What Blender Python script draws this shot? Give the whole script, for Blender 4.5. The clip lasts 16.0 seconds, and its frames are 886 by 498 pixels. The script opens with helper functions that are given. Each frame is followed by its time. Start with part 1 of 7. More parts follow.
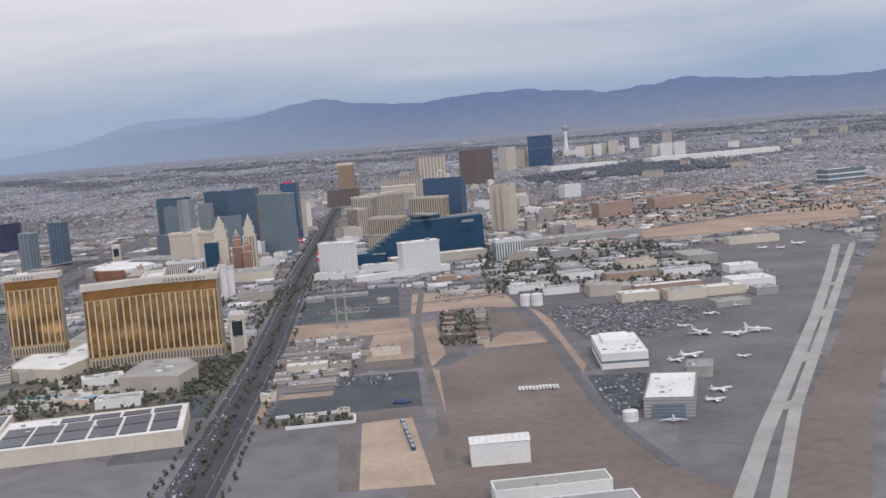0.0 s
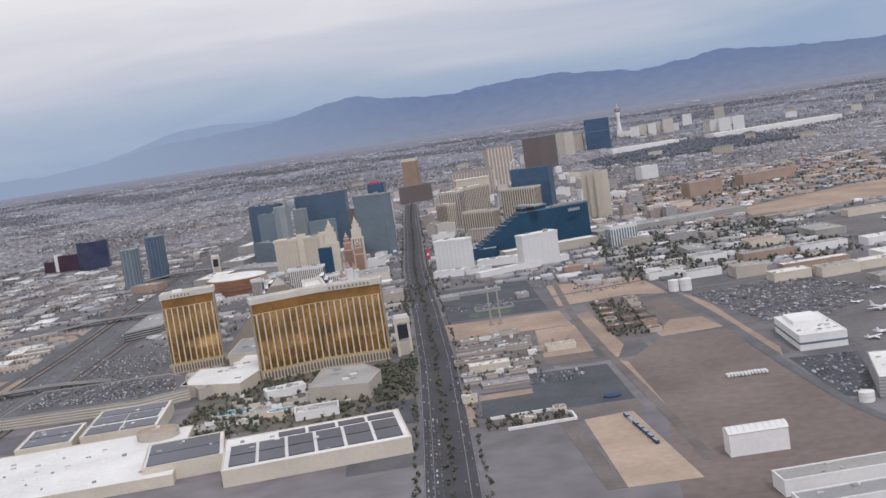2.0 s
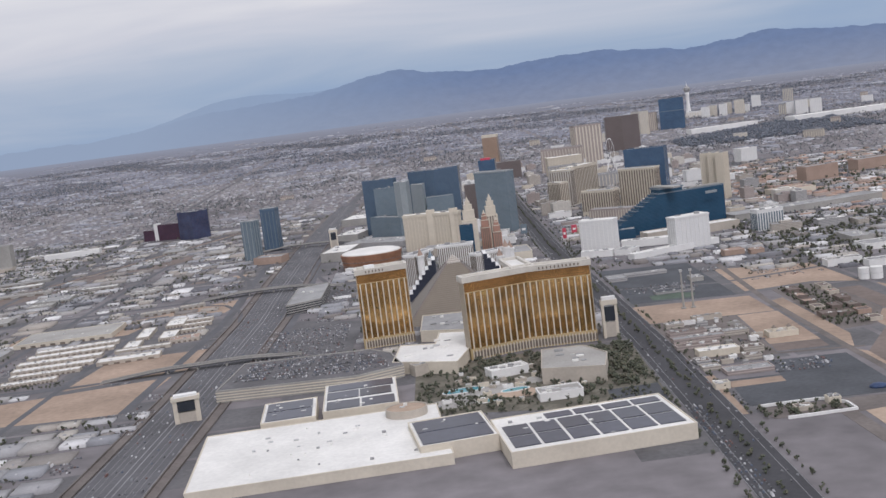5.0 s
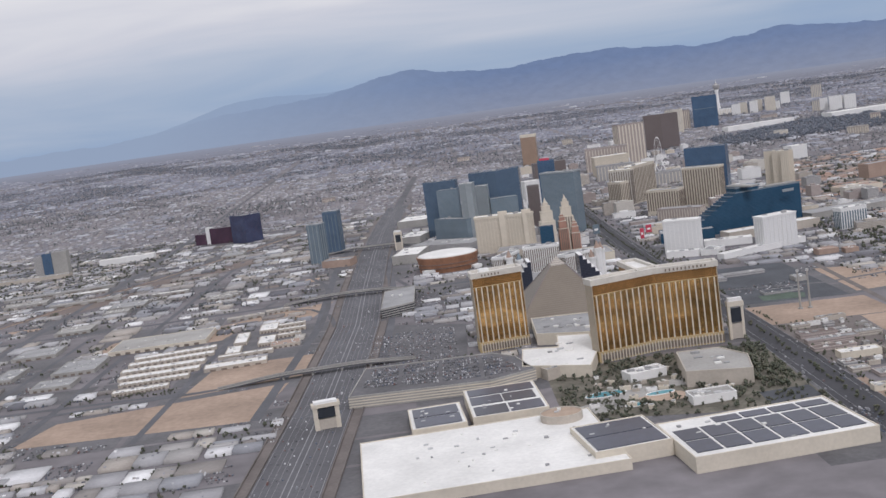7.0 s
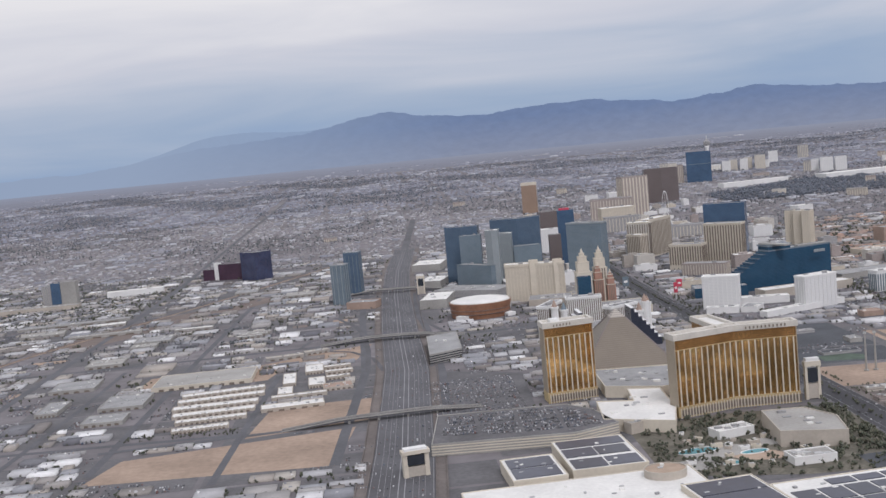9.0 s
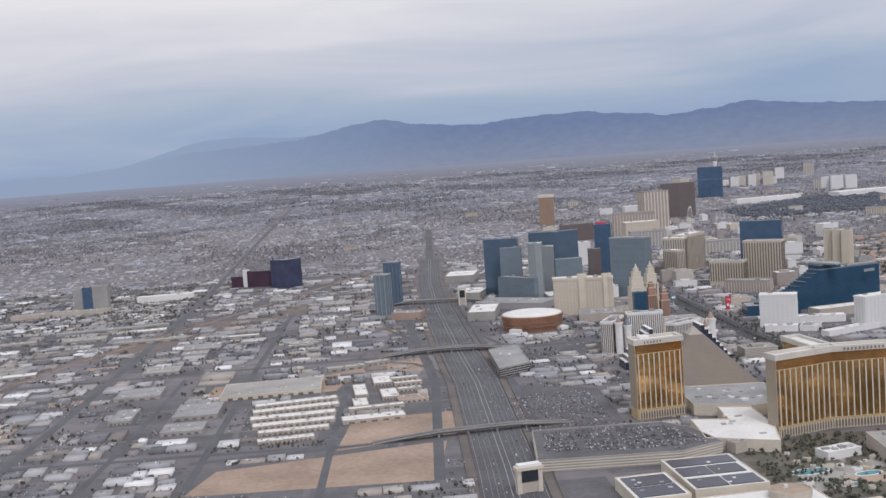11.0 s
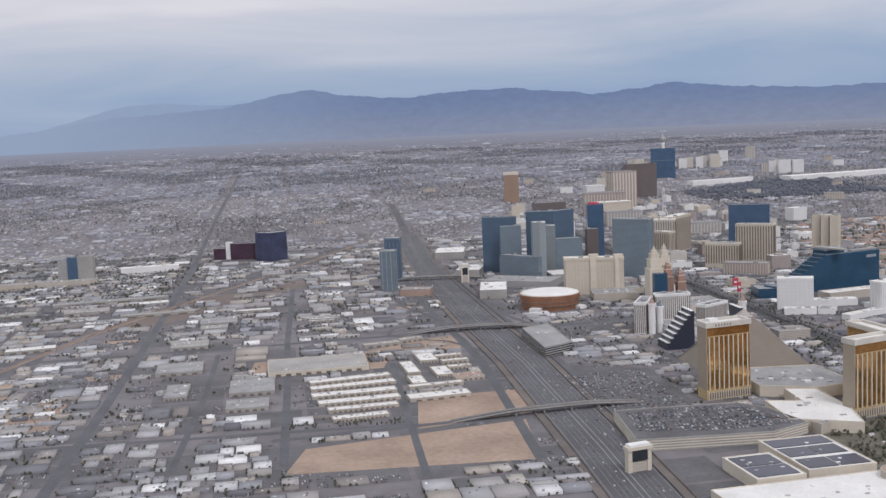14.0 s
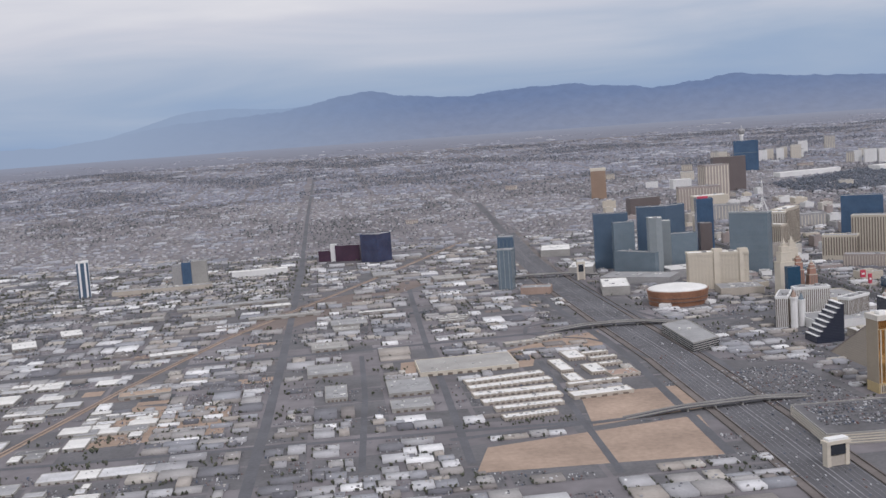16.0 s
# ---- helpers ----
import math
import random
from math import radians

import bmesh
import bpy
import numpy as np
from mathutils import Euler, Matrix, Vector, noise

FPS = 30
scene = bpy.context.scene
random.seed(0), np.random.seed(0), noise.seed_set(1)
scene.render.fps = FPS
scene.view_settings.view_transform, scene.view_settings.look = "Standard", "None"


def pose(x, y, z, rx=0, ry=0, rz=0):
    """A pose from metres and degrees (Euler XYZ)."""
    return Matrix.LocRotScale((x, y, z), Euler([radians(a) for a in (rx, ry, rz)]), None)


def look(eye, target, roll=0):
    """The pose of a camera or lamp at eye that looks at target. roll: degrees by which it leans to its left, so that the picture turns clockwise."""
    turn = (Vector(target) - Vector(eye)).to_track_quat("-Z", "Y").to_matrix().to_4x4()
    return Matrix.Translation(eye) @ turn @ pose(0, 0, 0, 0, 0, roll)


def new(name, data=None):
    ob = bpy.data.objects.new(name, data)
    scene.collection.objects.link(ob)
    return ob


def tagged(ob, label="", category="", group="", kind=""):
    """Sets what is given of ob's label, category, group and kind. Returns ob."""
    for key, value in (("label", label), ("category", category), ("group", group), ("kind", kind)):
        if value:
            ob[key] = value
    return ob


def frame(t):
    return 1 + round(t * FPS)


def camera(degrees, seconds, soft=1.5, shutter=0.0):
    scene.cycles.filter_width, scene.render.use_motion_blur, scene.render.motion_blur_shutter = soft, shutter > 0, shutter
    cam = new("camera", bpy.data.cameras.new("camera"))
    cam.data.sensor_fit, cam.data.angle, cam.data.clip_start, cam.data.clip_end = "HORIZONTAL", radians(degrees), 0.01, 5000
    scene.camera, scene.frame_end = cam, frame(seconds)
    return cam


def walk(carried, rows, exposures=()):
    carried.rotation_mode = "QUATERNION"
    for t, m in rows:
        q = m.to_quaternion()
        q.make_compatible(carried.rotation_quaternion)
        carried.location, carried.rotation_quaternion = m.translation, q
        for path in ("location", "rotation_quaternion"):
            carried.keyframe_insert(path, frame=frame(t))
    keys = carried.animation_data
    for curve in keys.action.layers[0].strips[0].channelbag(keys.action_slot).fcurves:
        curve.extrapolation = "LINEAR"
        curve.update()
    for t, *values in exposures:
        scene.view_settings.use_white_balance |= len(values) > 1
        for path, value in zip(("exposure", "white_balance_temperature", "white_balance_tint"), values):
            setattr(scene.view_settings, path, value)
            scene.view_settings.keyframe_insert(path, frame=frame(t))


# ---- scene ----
cam = camera(43.5, 16.0)
PATH = [
    (0, (0.945, 0.112, 65.426), (0.931, 2.102, 65.224), -4.6),
    (0.5, (-9.618, 0.139, 67.048), (-9.633, 2.128, 66.835), -4.9),
    (1, (-20.067, 0.161, 68.675), (-20.091, 2.149, 68.46), -8.5),
    (1.5, (-30.41, 0.176, 70.305), (-30.45, 2.164, 70.086), -8.4),
    (2, (-40.654, 0.186, 71.936), (-40.727, 2.173, 71.723), -8.4),
    (2.5, (-50.807, 0.189, 73.565), (-50.895, 2.178, 73.378), -9.5),
    (3, (-60.875, 0.187, 75.189), (-60.968, 2.176, 75.002), -7.7),
    (3.5, (-70.867, 0.178, 76.807), (-70.97, 2.166, 76.608), -6.5),
    (4, (-80.791, 0.164, 78.416), (-80.896, 2.148, 78.191), -5.5),
    (4.2, (-84.742, 0.156, 79.057), (-84.848, 2.14, 78.827), -6.5),
    (6.3, (-125.76, 0.021, 85.631), (-125.888, 1.998, 85.355), -7.4),
    (6.5, (-129.633, 0.003, 86.239), (-129.763, 1.98, 85.967), -7.2),
    (7, (-139.299, -0.047, 87.742), (-139.429, 1.933, 87.49), -7.8),
    (7.5, (-148.949, -0.103, 89.218), (-149.075, 1.88, 88.991), -7.0),
    (8, (-158.589, -0.165, 90.667), (-158.703, 1.82, 90.45), -6.4),
    (8.5, (-168.228, -0.233, 92.084), (-168.294, 1.756, 91.882), -5.4),
    (9, (-177.872, -0.306, 93.467), (-177.927, 1.684, 93.284), -5.3),
    (9.5, (-187.529, -0.386, 94.815), (-187.582, 1.605, 94.636), -4.4),
    (10, (-197.208, -0.472, 96.124), (-197.255, 1.521, 95.956), -4.1),
    (10.2, (-201.086, -0.508, 96.637), (-201.132, 1.485, 96.473), -3.9),
    (12.3, (-242.205, -0.942, 101.583), (-242.182, 1.049, 101.398), -4.7),
    (12.5, (-246.169, -0.989, 102.009), (-246.149, 1.002, 101.824), -4.3),
    (13, (-256.128, -1.111, 103.037), (-256.052, 0.876, 102.82), -3.9),
    (13.5, (-266.16, -1.238, 104.009), (-266.059, 0.747, 103.788), -2.8),
    (14, (-276.272, -1.371, 104.923), (-276.137, 0.611, 104.695), -2.5),
    (14.5, (-286.473, -1.51, 105.777), (-286.328, 0.471, 105.543), -2.7),
    (15, (-296.768, -1.655, 106.569), (-296.645, 0.326, 106.329), -3.4),
    (15.5, (-307.166, -1.806, 107.295), (-307.081, 0.177, 107.054), -3.4),
    (16, (-317.675, -1.963, 107.953), (-317.633, 0.023, 107.727), -4.0),
]
walk(cam, [(t, look(eye, target, roll)) for t, eye, target, roll in PATH])

# The valley is built to a scale of about one to five, so that its mountains stay within the lens's reach.
GRID = 4.5                       # degrees by which the street grid turns to the left of +y
CG, SG = math.cos(radians(GRID)), math.sin(radians(GRID))


def grid_to_world(u, v):
    return CG * u - SG * v, SG * u + CG * v


def terrain(y):
    """Height of the valley floor, which climbs slowly towards the mountains."""
    return 0.022 * (np.clip(y - 700, 0, 200) ** 2 / 400 + np.clip(y - 900, 0, 1100)) + 0.011 * np.clip(y - 2000, 0, None)


# ---- world and sun ----
world = bpy.data.worlds.new("overcast_sky")
scene.world = world
world.use_nodes = True
wn, wl = world.node_tree.nodes, world.node_tree.links
wn.clear()
w_out = wn.new("ShaderNodeOutputWorld")
w_bg = wn.new("ShaderNodeBackground")
w_sky = wn.new("ShaderNodeTexSky")
w_sky.sky_type = "NISHITA"
w_sky.sun_disc = False
w_sky.sun_elevation = radians(48)
w_sky.sun_rotation = radians(200)
w_co = wn.new("ShaderNodeTexCoord")
w_sep = wn.new("ShaderNodeSeparateXYZ")
wl.new(w_co.outputs["Generated"], w_sep.inputs[0])
# cloud deck: bands that flatten towards the horizon
w_div = wn.new("ShaderNodeVectorMath")
w_div.operation = "MULTIPLY"
w_div.inputs[1].default_value = (2.2, 2.2, 17.0)
wl.new(w_co.outputs["Generated"], w_div.inputs[0])
w_rot = wn.new("ShaderNodeMapping")
w_rot.inputs["Rotation"].default_value = (0, radians(-4), 0)
wl.new(w_div.outputs[0], w_rot.inputs[0])
w_noise = wn.new("ShaderNodeTexNoise")
w_noise.inputs["Scale"].default_value = 1.5
w_noise.inputs["Detail"].default_value = 5
w_noise.inputs["Roughness"].default_value = 0.5
w_noise.inputs["Distortion"].default_value = 0.5
wl.new(w_rot.outputs[0], w_noise.inputs["Vector"])
w_add = wn.new("ShaderNodeMath")
w_add.operation = "MULTIPLY_ADD"
w_add.inputs[1].default_value = 0.11
wl.new(w_noise.outputs["Fac"], w_add.inputs[0])
w_slant = wn.new("ShaderNodeMath")
w_slant.operation = "MULTIPLY_ADD"
w_slant.inputs[1].default_value = -0.03
wl.new(w_sep.outputs["X"], w_slant.inputs[0])
wl.new(w_sep.outputs["Z"], w_slant.inputs[2])
wl.new(w_slant.outputs[0], w_add.inputs[2])
w_ramp = wn.new("ShaderNodeValToRGB")
w_ramp.color_ramp.elements[0].position = 0.05
w_ramp.color_ramp.elements[0].color = (0.20, 0.29, 0.46, 1)
w_ramp.color_ramp.elements[1].position = 0.26
w_ramp.color_ramp.elements[1].color = (0.70, 0.685, 0.705, 1)
for at, c in ((0.085, (0.27, 0.345, 0.48)), (0.12, (0.365, 0.415, 0.52)), (0.16, (0.50, 0.51, 0.58)), (0.205, (0.65, 0.64, 0.67)), (0.5, (0.645, 0.655, 0.715))):
    e = w_ramp.color_ramp.elements.new(at)
    e.color = (*c, 1)
wl.new(w_add.outputs[0], w_ramp.inputs[0])
w_mix = wn.new("ShaderNodeMix")
w_mix.data_type = "RGBA"
w_mix.inputs[0].default_value = 0.97
w_skys = wn.new("ShaderNodeMix")
w_skys.data_type = "RGBA"
w_skys.blend_type = "MULTIPLY"
w_skys.inputs[0].default_value = 1.0
w_skys.inputs[7].default_value = (0.1, 0.1, 0.1, 1)
wl.new(w_sky.outputs[0], w_skys.inputs[6])
wl.new(w_skys.outputs[2], w_mix.inputs[6])
wl.new(w_ramp.outputs[0], w_mix.inputs[7])
wl.new(w_mix.outputs[2], w_bg.inputs["Color"])
w_bg.inputs["Strength"].default_value = 1.2
wl.new(w_bg.outputs[0], w_out.inputs["Surface"])

sun = new("sun", bpy.data.lights.new("sun", "SUN"))
sun.data.energy = 1.35
sun.data.angle = radians(14)
sun.data.color = (1.0, 0.955, 1.02)
sun.matrix_world = look((0, 0, 400), (-60, 160, 200))


# ---- materials ----
def material(name, color, rough=0.8, metal=0.0, vary=0.12, scale=0.3, fine=3.0, bump=0.0, ramp=None, island=False, spec=0.4, objrand=0.0):
    """A procedural surface: base colour varied by two sizes of noise, or by a ramp of colours per loose piece."""
    m = bpy.data.materials.new(name)
    m.use_nodes = True
    n, l = m.node_tree.nodes, m.node_tree.links
    b = n["Principled BSDF"]
    b.inputs["Roughness"].default_value = rough
    b.inputs["Metallic"].default_value = metal
    b.inputs["Specular IOR Level"].default_value = spec
    co = n.new("ShaderNodeTexCoord")
    out = None
    if island:
        g = n.new("ShaderNodeNewGeometry")
        r = n.new("ShaderNodeValToRGB")
        r.color_ramp.interpolation = "CONSTANT"
        step = 1.0 / len(ramp)
        r.color_ramp.elements[0].color = (*ramp[0], 1)
        r.color_ramp.elements[1].position = step
        r.color_ramp.elements[1].color = (*ramp[1], 1)
        for i, c in enumerate(ramp[2:], 2):
            r.color_ramp.elements.new(i * step).color = (*c, 1)
        l.new(g.outputs["Random Per Island"], r.inputs[0])
        out = r.outputs[0]
    else:
        r = n.new("ShaderNodeRGB")
        r.outputs[0].default_value = (*color, 1)
        out = r.outputs[0]
    if objrand:
        oi = n.new("ShaderNodeObjectInfo")
        mr = n.new("ShaderNodeMapRange")
        mr.inputs["To Min"].default_value = 1 - objrand
        mr.inputs["To Max"].default_value = 1 + objrand
        l.new(oi.outputs["Random"], mr.inputs[0])
        mx = n.new("ShaderNodeMix")
        mx.data_type, mx.blend_type = "RGBA", "MULTIPLY"
        mx.inputs[0].default_value = 1
        l.new(out, mx.inputs[6])
        l.new(mr.outputs[0], mx.inputs[7])
        out = mx.outputs[2]
    for sc, amount in ((scale, vary), (fine, vary * 0.6)):
        t = n.new("ShaderNodeTexNoise")
        t.inputs["Scale"].default_value = sc
        t.inputs["Detail"].default_value = 4
        l.new(co.outputs["Object"], t.inputs["Vector"])
        mr = n.new("ShaderNodeMapRange")
        mr.inputs["From Min"].default_value, mr.inputs["From Max"].default_value = 0.3, 0.7
        mr.inputs["To Min"].default_value, mr.inputs["To Max"].default_value = 1 - amount, 1 + amount
        l.new(t.outputs["Fac"], mr.inputs[0])
        mx = n.new("ShaderNodeMix")
        mx.data_type, mx.blend_type = "RGBA", "MULTIPLY"
        mx.inputs[0].default_value = 1
        l.new(out, mx.inputs[6])
        l.new(mr.outputs[0], mx.inputs[7])
        out = mx.outputs[2]
    l.new(out, b.inputs["Base Color"])
    if bump:
        t = n.new("ShaderNodeTexNoise")
        t.inputs["Scale"].default_value = fine * 2
        l.new(co.outputs["Object"], t.inputs["Vector"])
        bp = n.new("ShaderNodeBump")
        bp.inputs["Strength"].default_value = bump
        l.new(t.outputs["Fac"], bp.inputs["Height"])
        l.new(bp.outputs[0], b.inputs["Normal"])
    return m


def facade(name, color, line, floor=0.75, bay=0.0, share=0.4, rough=0.3, metal=0.0, vary=0.15, spec=0.5):
    """Curtain wall: storey lines and, if bay is given, mullion lines too fine to be built, over a streaked colour."""
    m = material(name, color, rough, metal, vary, 0.12, 0.8, spec=spec)
    n, l = m.node_tree.nodes, m.node_tree.links
    b = n["Principled BSDF"]
    base = b.inputs["Base Color"].links[0].from_socket
    co = n.new("ShaderNodeTexCoord")
    sep = n.new("ShaderNodeSeparateXYZ")
    l.new(co.outputs["Object"], sep.inputs[0])

    def line_mask(sock, pitch):
        d = n.new("ShaderNodeMath")
        d.operation = "DIVIDE"
        d.inputs[1].default_value = pitch
        l.new(sock, d.inputs[0])
        f = n.new("ShaderNodeMath")
        f.operation = "FRACT"
        l.new(d.outputs[0], f.inputs[0])
        g = n.new("ShaderNodeMath")
        g.operation = "LESS_THAN"
        g.inputs[1].default_value = share
        l.new(f.outputs[0], g.inputs[0])
        return g.outputs[0]

    mask = line_mask(sep.outputs["Z"], floor)
    if bay:
        add = n.new("ShaderNodeMath")
        add.operation = "ADD"
        l.new(sep.outputs["X"], add.inputs[0])
        l.new(sep.outputs["Y"], add.inputs[1])
        other = line_mask(add.outputs[0], bay)
        mxm = n.new("ShaderNodeMath")
        mxm.operation = "MAXIMUM"
        l.new(mask, mxm.inputs[0])
        l.new(other, mxm.inputs[1])
        mask = mxm.outputs[0]
    mx = n.new("ShaderNodeMix")
    mx.data_type = "RGBA"
    l.new(mask, mx.inputs[0])
    l.new(base, mx.inputs[6])
    mx.inputs[7].default_value = (*line, 1)
    l.new(mx.outputs[2], b.inputs["Base Color"])
    return m


M = {}
M["ground"] = material("desert_city_ground", (0.172, 0.160, 0.167), 0.95, vary=0.3, scale=0.012, fine=0.12)
M["asphalt"] = material("asphalt", (0.108, 0.109, 0.119), 0.9, vary=0.18, scale=0.05, fine=0.9)
M["apron"] = material("worn_apron_concrete", (0.148, 0.140, 0.140), 0.9, vary=0.22, scale=0.04, fine=0.5)
M["dirtroad"] = material("dusty_street", (0.155, 0.136, 0.127), 0.95, vary=0.2, scale=0.08, fine=0.9)
M["boulevard"] = material("boulevard_asphalt", (0.056, 0.056, 0.062), 0.9, vary=0.18, scale=0.06, fine=0.9)
M["lot"] = material("parking_asphalt", (0.124, 0.121, 0.126), 0.9, vary=0.22, scale=0.06, fine=0.7)
M["darklot"] = material("fresh_asphalt", (0.075, 0.08, 0.09), 0.9, vary=0.2, scale=0.08, fine=0.8)
M["freeway"] = material("freeway_concrete", (0.106, 0.105, 0.113), 0.9, vary=0.2, scale=0.04, fine=0.9)
M["concrete"] = material("pale_concrete", (0.34, 0.33, 0.31), 0.9, vary=0.14, scale=0.08, fine=1.1)
M["tan"] = material("graded_sand", (0.335, 0.252, 0.195), 0.95, vary=0.2, scale=0.05, fine=0.5)
M["sand"] = material("pale_sand", (0.40, 0.308, 0.238), 0.95, vary=0.14, scale=0.06, fine=0.6)
M["brown"] = material("brown_gravel_field", (0.172, 0.139, 0.124), 0.95, vary=0.2, scale=0.03, fine=0.4)
M["paint"] = material("road_paint", (0.27, 0.27, 0.28), 0.8, vary=0.2, scale=0.3, fine=2)
M["crown"] = material("weathered_cream_crown", (0.56, 0.53, 0.48), 0.85, vary=0.1, scale=0.15, fine=1.2)
M["white"] = material("white_stucco", (0.74, 0.735, 0.72), 0.85, vary=0.06, scale=0.1, fine=1.2)
M["whiteroof"] = material("white_membrane_roof", (0.70, 0.69, 0.66), 0.85, vary=0.1, scale=0.08, fine=1.0)
M["cream"] = material("cream_stucco", (0.60, 0.545, 0.455), 0.85, vary=0.08, scale=0.1, fine=1.2)
M["beige"] = material("beige_stucco", (0.45, 0.405, 0.35), 0.85, vary=0.1, scale=0.12, fine=1.2)
M["terracotta"] = material("terracotta_stucco", (0.36, 0.265, 0.215), 0.85, vary=0.12, scale=0.1, fine=1.0)
M["greyroof"] = material("grey_gravel_roof", (0.30, 0.30, 0.30), 0.9, vary=0.16, scale=0.12, fine=1.4)
M["metal"] = material("painted_steel", (0.5, 0.5, 0.5), 0.5, 0.3, vary=0.1)
M["dark"] = material("dark_glass_and_deck_shade", (0.035, 0.04, 0.05), 0.25, vary=0.15)
M["solar"] = material("solar_panels", (0.045, 0.05, 0.075), 0.3, vary=0.15, scale=0.4, fine=2.0, objrand=0.2)
# strong tone variation paints uneven reflections into the gold glass
M["gold"] = facade("gold_mirror_glass", (0.62, 0.375, 0.155), (0.43, 0.26, 0.105), 0.72, 0.9, 0.22, 0.1, 0.8, 0.65)
M["goldband"] = facade("gold_upper_glass", (0.52, 0.29, 0.115), (0.42, 0.225, 0.085), 0.72, 0.9, 0.2, 0.16, 0.8, 0.4)
M["goldstone"] = material("golden_cast_stone", (0.46, 0.36, 0.20), 0.8, vary=0.12, scale=0.2, fine=1.5)
M["endwall"] = material("taupe_end_wall", (0.34, 0.29, 0.225), 0.8, vary=0.08, scale=0.1, fine=1.0)
M["turf"] = material("worn_green_turf", (0.085, 0.115, 0.09), 0.95, vary=0.25, scale=0.2, fine=1.0)
M["pyramid"] = facade("bronze_pyramid_glass", (0.155, 0.13, 0.10), (0.19, 0.16, 0.13), 0.7, 0.0, 0.2, 0.45, 0.2, 0.08)
M["black"] = facade("black_glass", (0.03, 0.036, 0.055), (0.055, 0.06, 0.085), 0.7, 0.0, 0.25, 0.25, 0.0, 0.1)
M["navy"] = facade("dark_blue_glass", (0.058, 0.108, 0.185), (0.09, 0.14, 0.215), 0.75, 0.0, 0.3, 0.22, 0.1, 0.2)
M["slate"] = facade("slate_blue_glass", (0.08, 0.125, 0.185), (0.115, 0.16, 0.22), 0.75, 0.0, 0.35, 0.2, 0.1, 0.15)
M["steelblue"] = facade("grey_blue_glass", (0.15, 0.20, 0.24), (0.22, 0.26, 0.29), 0.75, 0.0, 0.35, 0.25, 0.1, 0.12)
M["greyglass"] = facade("pale_grey_glass", (0.24, 0.275, 0.29), (0.31, 0.33, 0.34), 0.75, 0.0, 0.35, 0.3, 0.0, 0.1)
M["green"] = facade("emerald_glass", (0.02, 0.066, 0.122), (0.036, 0.088, 0.148), 0.72, 0.0, 0.35, 0.25, 0.1, 0.15)
M["brownglass"] = facade("bronze_glass", (0.15, 0.125, 0.12), (0.19, 0.16, 0.155), 0.75, 0.0, 0.4, 0.35, 0.2, 0.1)
M["copper"] = facade("copper_gold_glass", (0.37, 0.265, 0.195), (0.32, 0.225, 0.17), 0.75, 0.0, 0.4, 0.35, 0.3, 0.1)
M["creamwin"] = facade("cream_hotel_wall", (0.60, 0.54, 0.445), (0.47, 0.425, 0.36), 0.75, 0.0, 0.4, 0.8, 0.0, 0.06)
M["beigewin"] = facade("beige_hotel_wall", (0.45, 0.41, 0.36), (0.31, 0.285, 0.26), 0.75, 0.0, 0.45, 0.8, 0.0, 0.08)
M["palewin"] = facade("pale_stone_hotel_wall", (0.60, 0.57, 0.515), (0.44, 0.415, 0.385), 0.75, 0.0, 0.4, 0.8, 0.0, 0.08)
M["mauvewin"] = facade("mauve_hotel_wall", (0.40, 0.345, 0.32), (0.27, 0.235, 0.225), 0.75, 0.0, 0.45, 0.8, 0.0, 0.1)
M["whitewin"] = facade("white_hotel_wall", (0.72, 0.715, 0.70), (0.60, 0.60, 0.60), 0.75, 0.0, 0.4, 0.8, 0.0, 0.04)
M["greywin"] = facade("grey_hotel_wall", (0.40, 0.39, 0.38), (0.25, 0.25, 0.26), 0.75, 0.0, 0.45, 0.8, 0.0, 0.08)
M["winglass"] = material("hotel_window_glass", (0.10, 0.11, 0.12), 0.25, vary=0.2, scale=0.3, fine=1.0)
M["winbrown"] = material("shaded_window_strip", (0.17, 0.14, 0.115), 0.5, vary=0.15)
M["blue"] = facade("deep_blue_glass", (0.045, 0.06, 0.115), (0.08, 0.07, 0.115), 0.75, 0.0, 0.3, 0.22, 0.1, 0.3)
M["maroon"] = facade("maroon_glass", (0.075, 0.035, 0.055), (0.05, 0.03, 0.06), 0.75, 0.0, 0.3, 0.3, 0.1, 0.25)
M["arena"] = material("bronze_arena_panels", (0.30, 0.155, 0.095), 0.5, 0.2, vary=0.2, scale=0.15, fine=0.6)
M["red"] = material("red_sign_face", (0.52, 0.06, 0.10), 0.6, vary=0.1)
M["pink"] = material("pink_sign_face", (0.75, 0.32, 0.52), 0.6, vary=0.15)
M["water"] = material("pool_water", (0.10, 0.32, 0.38), 0.1, vary=0.1)
M["brick"] = material("brick_tower_wall", (0.38, 0.22, 0.17), 0.85, vary=0.12, scale=0.2, fine=1.0)
M["leaf"] = material("desert_foliage", (0.05, 0.06, 0.04), 0.9, vary=0.2, island=True, spec=0.2,
                     ramp=[(0.095, 0.105, 0.075), (0.115, 0.12, 0.085), (0.10, 0.105, 0.085), (0.125, 0.12, 0.09), (0.085, 0.095, 0.072)])
# far foliage: distance haze painted into the ramps as lighter, bluer greens
M["farleaf"] = material("haze_tinted_suburb_foliage", (0.1, 0.11, 0.1), 0.95, vary=0.15, island=True, spec=0.2,
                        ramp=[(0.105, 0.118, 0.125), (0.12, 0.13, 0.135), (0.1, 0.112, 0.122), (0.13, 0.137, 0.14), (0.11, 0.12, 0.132)])
